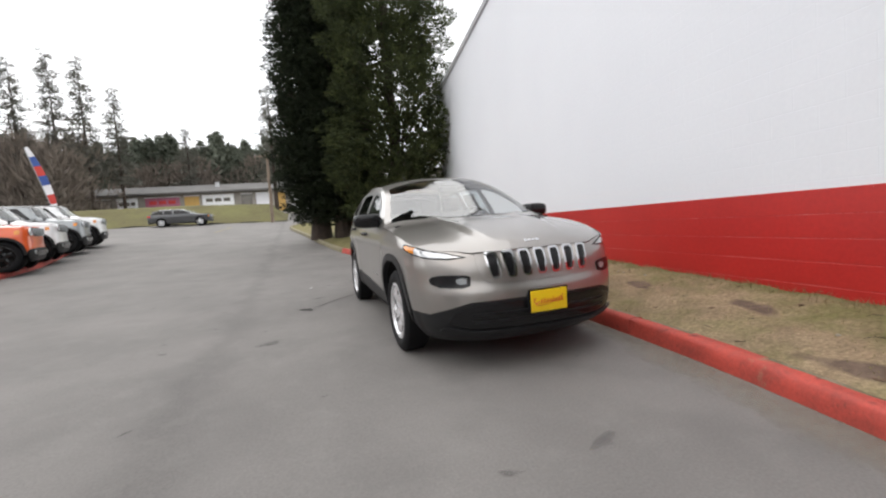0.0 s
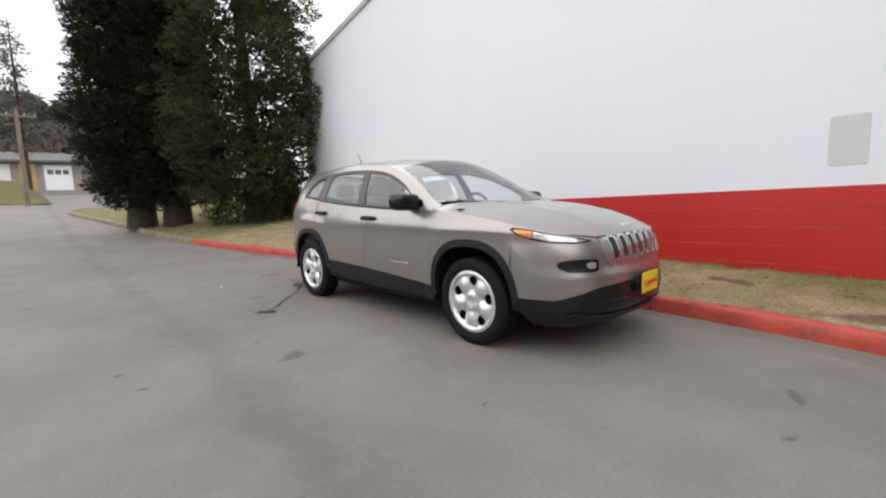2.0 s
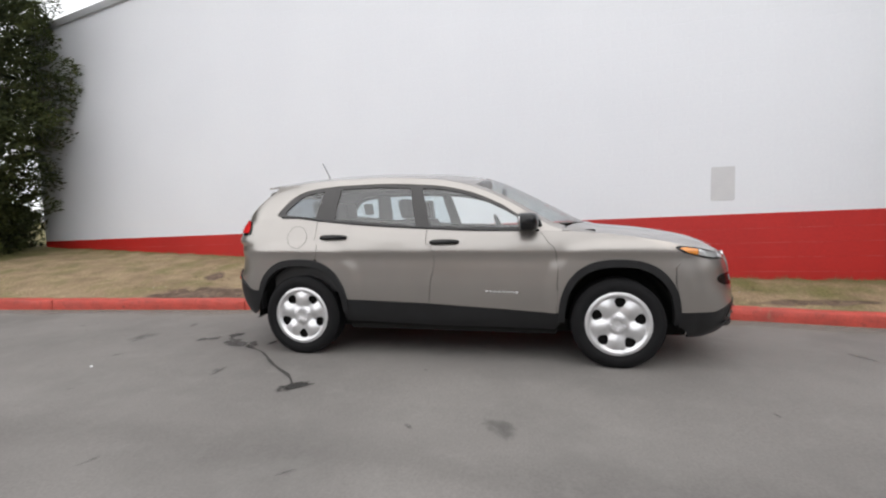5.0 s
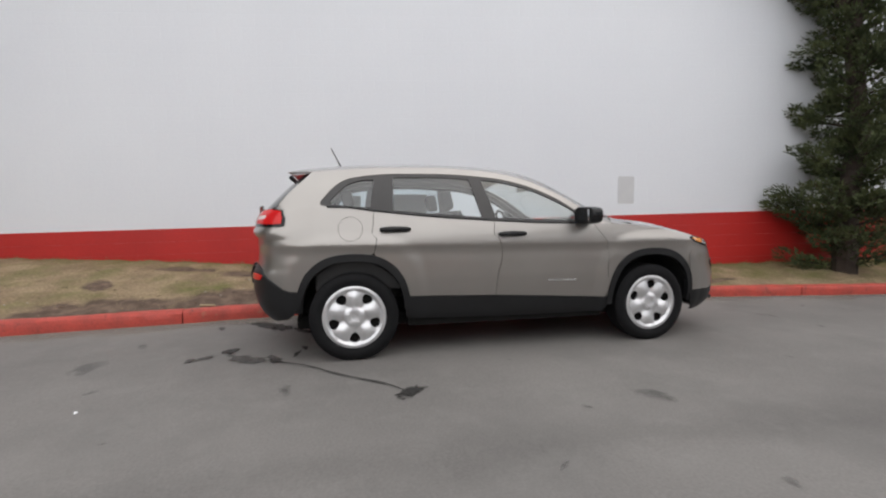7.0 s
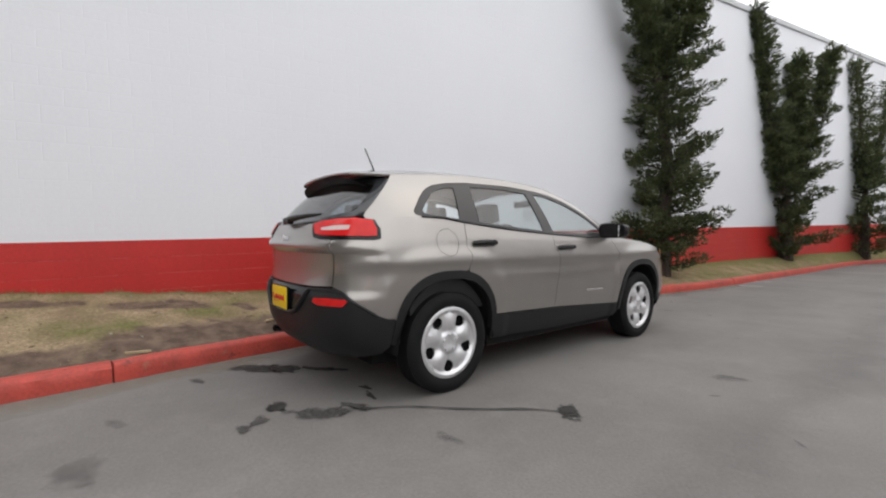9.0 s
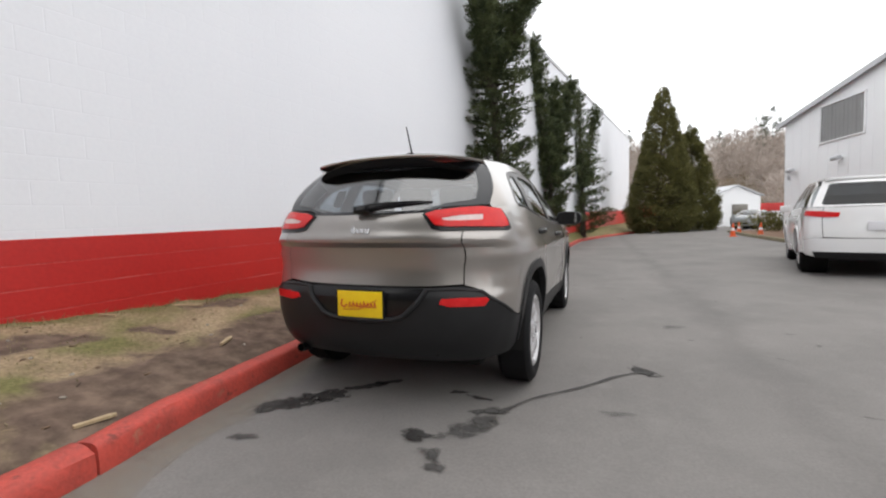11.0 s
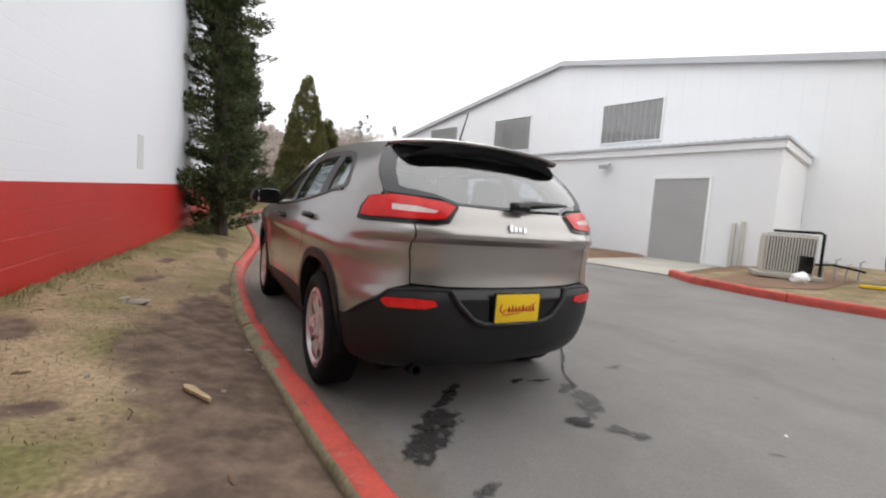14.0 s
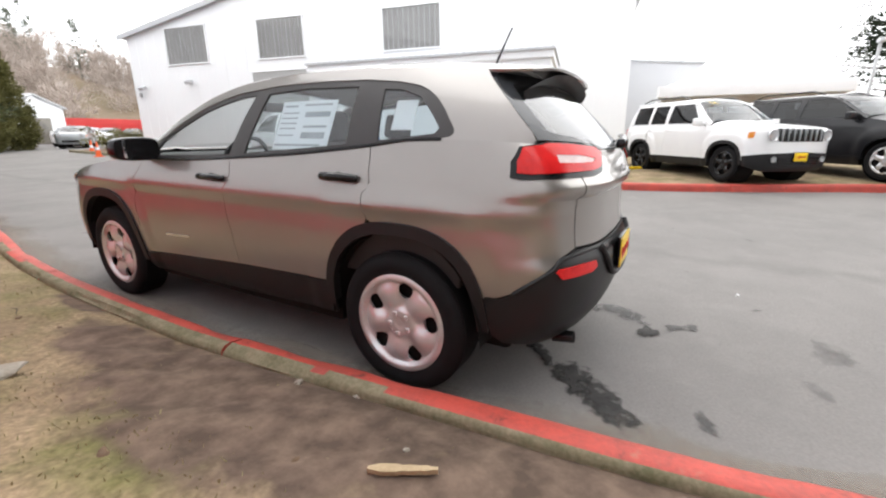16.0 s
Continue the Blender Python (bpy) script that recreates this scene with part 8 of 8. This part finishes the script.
bank_x = np.linspace(-27, -2.2, 60)
bank_y = np.linspace(38, 60, 30)
sheet_mesh("grass_bank", bank_x, bank_y, lambda x, y: road_z(x, y) + 0.06 + 1.5 * np.clip((y - 38) / 5, 0, 1) * np.clip((-2.2 - x) / 1.6, 0, 1) * np.clip((x + 27) / 3, 0, 1) * np.clip((60 - y) / 10, 0, 1) + 0.05 * np.sin(x * 2.1) * np.sin(y * 1.7), GRASS_FAR)
up_ = thing("utility_pole", pose(-3.4, 37.0, far_z(-3.4, 37.0) - 0.05), "tall weathered wooden utility pole", "pole")
part("pole", bm_tube([(0, 0, 0), (0.05, 0, 6.2)], 0.13, 10, taper=[1.15, 0.8]), POLE_WOOD, up_)
part("cross_arm", bm_box((2.0, 0.10, 0.12), (0, 0, 5.8), 0.01), POLE_WOOD, up_)
for x in (-0.9, -0.4, 0.4, 0.9):
    part("insulator", bm_tube([(x, 0, 5.86), (x, 0, 6.0)], 0.04, 8), GREY_PAINT, up_)
motel = tagged(new("long_low_building"), "long low building with a grey roof and pale garage fronts", "building")
motel.matrix_basis = pose(-18, 66, far_z(-18, 66) + 0.1, 0, 0, -3)
prism("long_wall", [(-42, -0.5), (24, -0.5), (24, 3.2), (-42, 3.2)], 0, 9, WALL_TAN, motel)
prism("roof", [(-43, 3.15), (25, 3.15), (25, 3.35), (-43, 3.35)], -1.1, 10, ROOF_GREY, motel)
mesh_ob("roof_slope", [(-43, -1.1, 3.36), (25, -1.1, 3.36), (25, 4.6, 4.7), (-43, 4.6, 4.7), (25, 10, 3.36), (-43, 10, 3.36)], [(0, 1, 2, 3), (3, 2, 4, 5)], ROOF_GREY, motel, smooth=False)
SHOP_PINK = surf("faded_magenta_front", (0.36, 0.12, 0.19), (0.30, 0.10, 0.15), 2, 20, 0.7)
bays = ((-40, 5, WALL_TAN), (-34, 4.6, METAL_WHITE), (-28.5, 4, WINDOW_FAR), (-24, 5, METAL_WHITE), (-18, 3, WINDOW_FAR), (-14, 4.4, BANNER), (-9, 2.4, WINDOW_FAR), (-6.2, 2.6, METAL_WHITE), (-2.9, 4.5, SHOP_PINK), (2.0, 2.0, YELLOW_DOOR), (4.2, 4.4, METAL_WHITE), (9.4, 1.6, WINDOW_FAR), (11.4, 2.2, BANNER), (14.2, 1.4, YELLOW_DOOR), (16.2, 2.6, METAL_WHITE), (19.5, 2.4, WINDOW_FAR))
for x, w, mt in bays:
    d = new("front_bay")
    d.parent = motel
    d.matrix_basis = pose(x + w / 2, -0.02, 0)
    part("bay_panel", bm_box((w * 0.94, 0.06, 2.75), (0, 0, 1.4), 0.01), mt, d)
    part("bay_head", bm_box((w * 0.97, 0.10, 0.14), (0, -0.01, 2.82), 0.01), METAL_WHITE, d)
    if mt is METAL_WHITE or mt is SHOP_PINK:
        for k in range(3):
            part("bay_window", bm_box((w * 0.2, 0.03, 0.5), ((k - 1) * w * 0.26, -0.04, 2.1), 0.005), WINDOW_FAR if mt is METAL_WHITE else PLATE_RED, d)
for x in (-30, -12, 6):
    part("roof_vent", bm_box((0.5, 0.5, 0.8), (x, 2.5, 4.4), 0.03), TRIM_GREY, motel)
fl = thing("feather_banner", pose(-12.4, 22.0, far_z(-12.4, 22.0)), "tall leaning feather banner in red, white and blue", "banner")
lean_ = lambda z: -0.02 - 0.24 * max(0.0, z - 1.2) ** 1.05
part("banner_pole", bm_tube([(lean_(z), 0, z) for z in np.linspace(0, 4.65, 10)], 0.02, 8), GREY_PAINT, fl)
for k, mt in enumerate((BANNER, BANNER_RED, BANNER, BANNER_BLUE, BANNER_RED, BANNER_BLUE, BANNER)):
    z0, z1_ = 1.5 + k * 0.45, 1.5 + (k + 1) * 0.45
    wd = [0.34 * math.sin(math.pi * min(1, 0.10 + (q - 1.5) / 3.15 * 0.82)) ** 0.6 for q in (z0, z1_)]
    prism("banner_stripe", [(lean_(z0), z0), (lean_(z0) + wd[0], z0 + 0.05), (lean_(z1_) + wd[1], z1_ + 0.05), (lean_(z1_), z1_)], -0.004, 0.004, mt, fl)


def woods(name, spots, material, rs, conifer=True, label="far evergreen woods", leaf=0.6, per=46):
    """Far trees in one mesh: cones of layered drooping sprays, or bare twiggy crowns."""
    Vs = []
    for x, y, z, h, r in spots:
        n = per
        k = rs.uniform(0.03 if conifer else 0.08, 1, n)
        th = rs.uniform(0, math.tau, n)
        if conifer:
            rr = r * (1 - k) ** 0.85 * rs.uniform(0.55, 1.1, n)
        else:
            rr = r * np.sqrt(np.clip(1 - ((k - 0.52) / 0.5) ** 2, 0.03, 1)) * rs.uniform(0.3, 1.0, n)
        c = np.stack([x + rr * np.cos(th), y + rr * np.sin(th), z + k * h], 1)
        o = np.stack([np.cos(th), np.sin(th), np.full(n, -0.25 if conifer else 0.6)], 1)
        Vs.append(leaves(c, np.full(n, r * 0.16), o, 7 if conifer else 9, leaf * r * 0.34, leaf * (0.11 if conifer else 0.018) * r, rs, 0.6 if conifer else -0.4))
        s = np.array([[-0.02, 0, 0], [0.02, 0, 0], [0, 0, 0.98]]) * (h * 0.6, 1, h) + (x, y, z)
        Vs.append(s)
        s2 = np.array([[0, -0.02, 0], [0, 0.02, 0], [0, 0, 0.98]]) * (1, h * 0.6, h) + (x, y, z)
        Vs.append(s2)
    V = np.concatenate(Vs)
    return tagged(mesh_ob(name, V.tolist(), np.arange(len(V)).reshape(-1, 3).tolist(), material, smooth=False), label, "trees", kind="stuff")


rs = np.random.RandomState(9)
sp1 = [(rs.uniform(-60, 6), rs.uniform(79, 96), 2.8, rs.uniform(10.5, 15), rs.uniform(2.4, 3.6)) for _ in range(330)]
sp1 += [(rs.uniform(-90, -58), rs.uniform(70, 95), 2.8, rs.uniform(9, 14), rs.uniform(2.0, 3.0)) for _ in range(18)]
woods("north_woods", sp1, HAZED_GREEN, rs, True, "dark far evergreen woods behind the low building", per=150)
sp2 = [(rs.uniform(-80, 30), rs.uniform(77, 84), 2.8, rs.uniform(6, 11), rs.uniform(3.0, 4.6)) for _ in range(80)] + [(rs.uniform(-48, -24), rs.uniform(58, 64), 2.2, rs.uniform(6, 12), rs.uniform(3.0, 4.2)) for _ in range(26)]
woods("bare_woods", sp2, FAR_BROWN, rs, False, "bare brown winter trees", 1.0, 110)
# tall firs standing out of the woods
for x, y, h, r in ((-3.2, 46.0, 14.6, 2.3), (-31.5, 61, 20.5, 3.2), (-28.2, 62, 21.5, 3.4), (-25.2, 62, 21, 3.4), (-22.2, 63, 17.5, 3.0), (-16.5, 74, 14.5, 2.6)):
    t = thing("tall_fir", pose(x, y, far_z(x, y)), "tall thin grey-green fir with drooping branches", "tree", "tall firs")
    trunk = bm_tube([(0, 0, 0), (0.1, 0, h * 0.97)], 0.24, 8, taper=[1, 0.1])
    C, A, z = [], [], h * 0.28
    while z < h * 0.98:
        k = z / h
        R = r * (1 - k) ** 0.62 * rs.uniform(0.75, 1.1)
        for j in range(7):
            th = rs.uniform(0, math.tau)
            L = R * rs.uniform(0.55, 1.1)
            o = np.array((math.cos(th), math.sin(th), 0))
            for q in np.arange(0.35, L, 0.42):
                C.append(o * q + (0, 0, z + 0.25 * q - 0.16 * q * q))
                A.append(o * 0.9 + (0, 0, -0.35))
        z += 0.62
    A = np.array(A)
    A /= np.linalg.norm(A, axis=1)[:, None]
    V = tufts(np.array(C), A, np.full(len(C), 0.40), np.full(len(C), 0.20), 12, 0.42, 0.05, rs)
    part("trunk", trunk, BARK, t)
    mesh_ob("crown", V.tolist(), np.arange(len(V)).reshape(-1, 3).tolist(), FIR_GREY, t, smooth=False)

# ---- south: shed, hillside, woods ----
shed = thing("white_shed", pose(-14.4, -47, far_z(-14.4, -47), 0, 0, 18), "small white shed with a shallow gable", "building")
prism("shed_wall", [(-2.4, -0.5), (2.4, -0.5), (2.4, 3.2), (0, 4.2), (-2.4, 3.2)], -9, 0, METAL_WHITE, shed)
for sx in (-1, 1):
    prism("shed_roof", [(0, 4.22), (sx * 2.65, 3.12), (sx * 2.65, 3.24), (0, 4.34)], -9.2, 0.2, TRIM_GREY, shed)
part("shed_door", bm_box((1.6, 0.05, 2.3), (-0.3, 0.03, 1.15), 0.01), WINDOW_FAR, shed)
HX = np.linspace(-190, 120, 70)
HY = np.linspace(-230, -62, 40)


def hill_z(x, y):
    t = np.clip((-y - 64) / 70, 0, 1)
    h = 15 + 5 * np.sin(x * 0.03 + 1) + 3.0 * np.sin(x * 0.11)
    return 0.2 + h * t * t * (3 - 2 * t) + 0.6 * np.sin(x * 0.37) * np.sin(y * 0.29) * t


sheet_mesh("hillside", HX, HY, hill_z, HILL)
part("red_fence", bm_box((70, 0.2, 1.5), (-28, -63, 2.4), 0.02), WALL_RED)["kind"] = "structure"
sp = []
for _ in range(330):
    x, y = rs.uniform(-150, 60), rs.uniform(-150, -68)
    sp.append((x, y, float(hill_z(x, y)) - 0.3, rs.uniform(4, 9), rs.uniform(2.4, 4.2)))
woods("hill_bare_trees", sp, HAZED_TWIGS, rs, False, "bare brown winter trees on the hillside, paled by haze", 1.0, 80)
sp = []
for _ in range(120):
    x, y = rs.uniform(-150, 60), rs.uniform(-190, -110)
    sp.append((x, y, float(hill_z(x, y)) - 0.3, rs.uniform(6, 13), rs.uniform(1.6, 2.6)))
woods("hill_evergreens", sp, HAZED_GREEN, rs, True, "dark evergreens on the hillside")
# evergreen and lamp post beyond the tent
giant((-31.5, 13.0, 0.6), "dark evergreen beyond the tent", 14.5, 3.2, 2.7, 0.45, 0.25, NEEDLE, rs, 0.10, 0.62, 60)
lp = thing("lamp_post", pose(-22.0, 9.8, 0.5), "slim grey lamp post", "lamp")
part("post", bm_tube([(0, 0, 0), (0, 0, 4.3)], 0.06, 8), TRIM_GREY, lp)
part("lamp_head", bm_box((0.5, 0.25, 0.14), (0.2, 0, 4.3), 0.03), TRIM_GREY, lp)
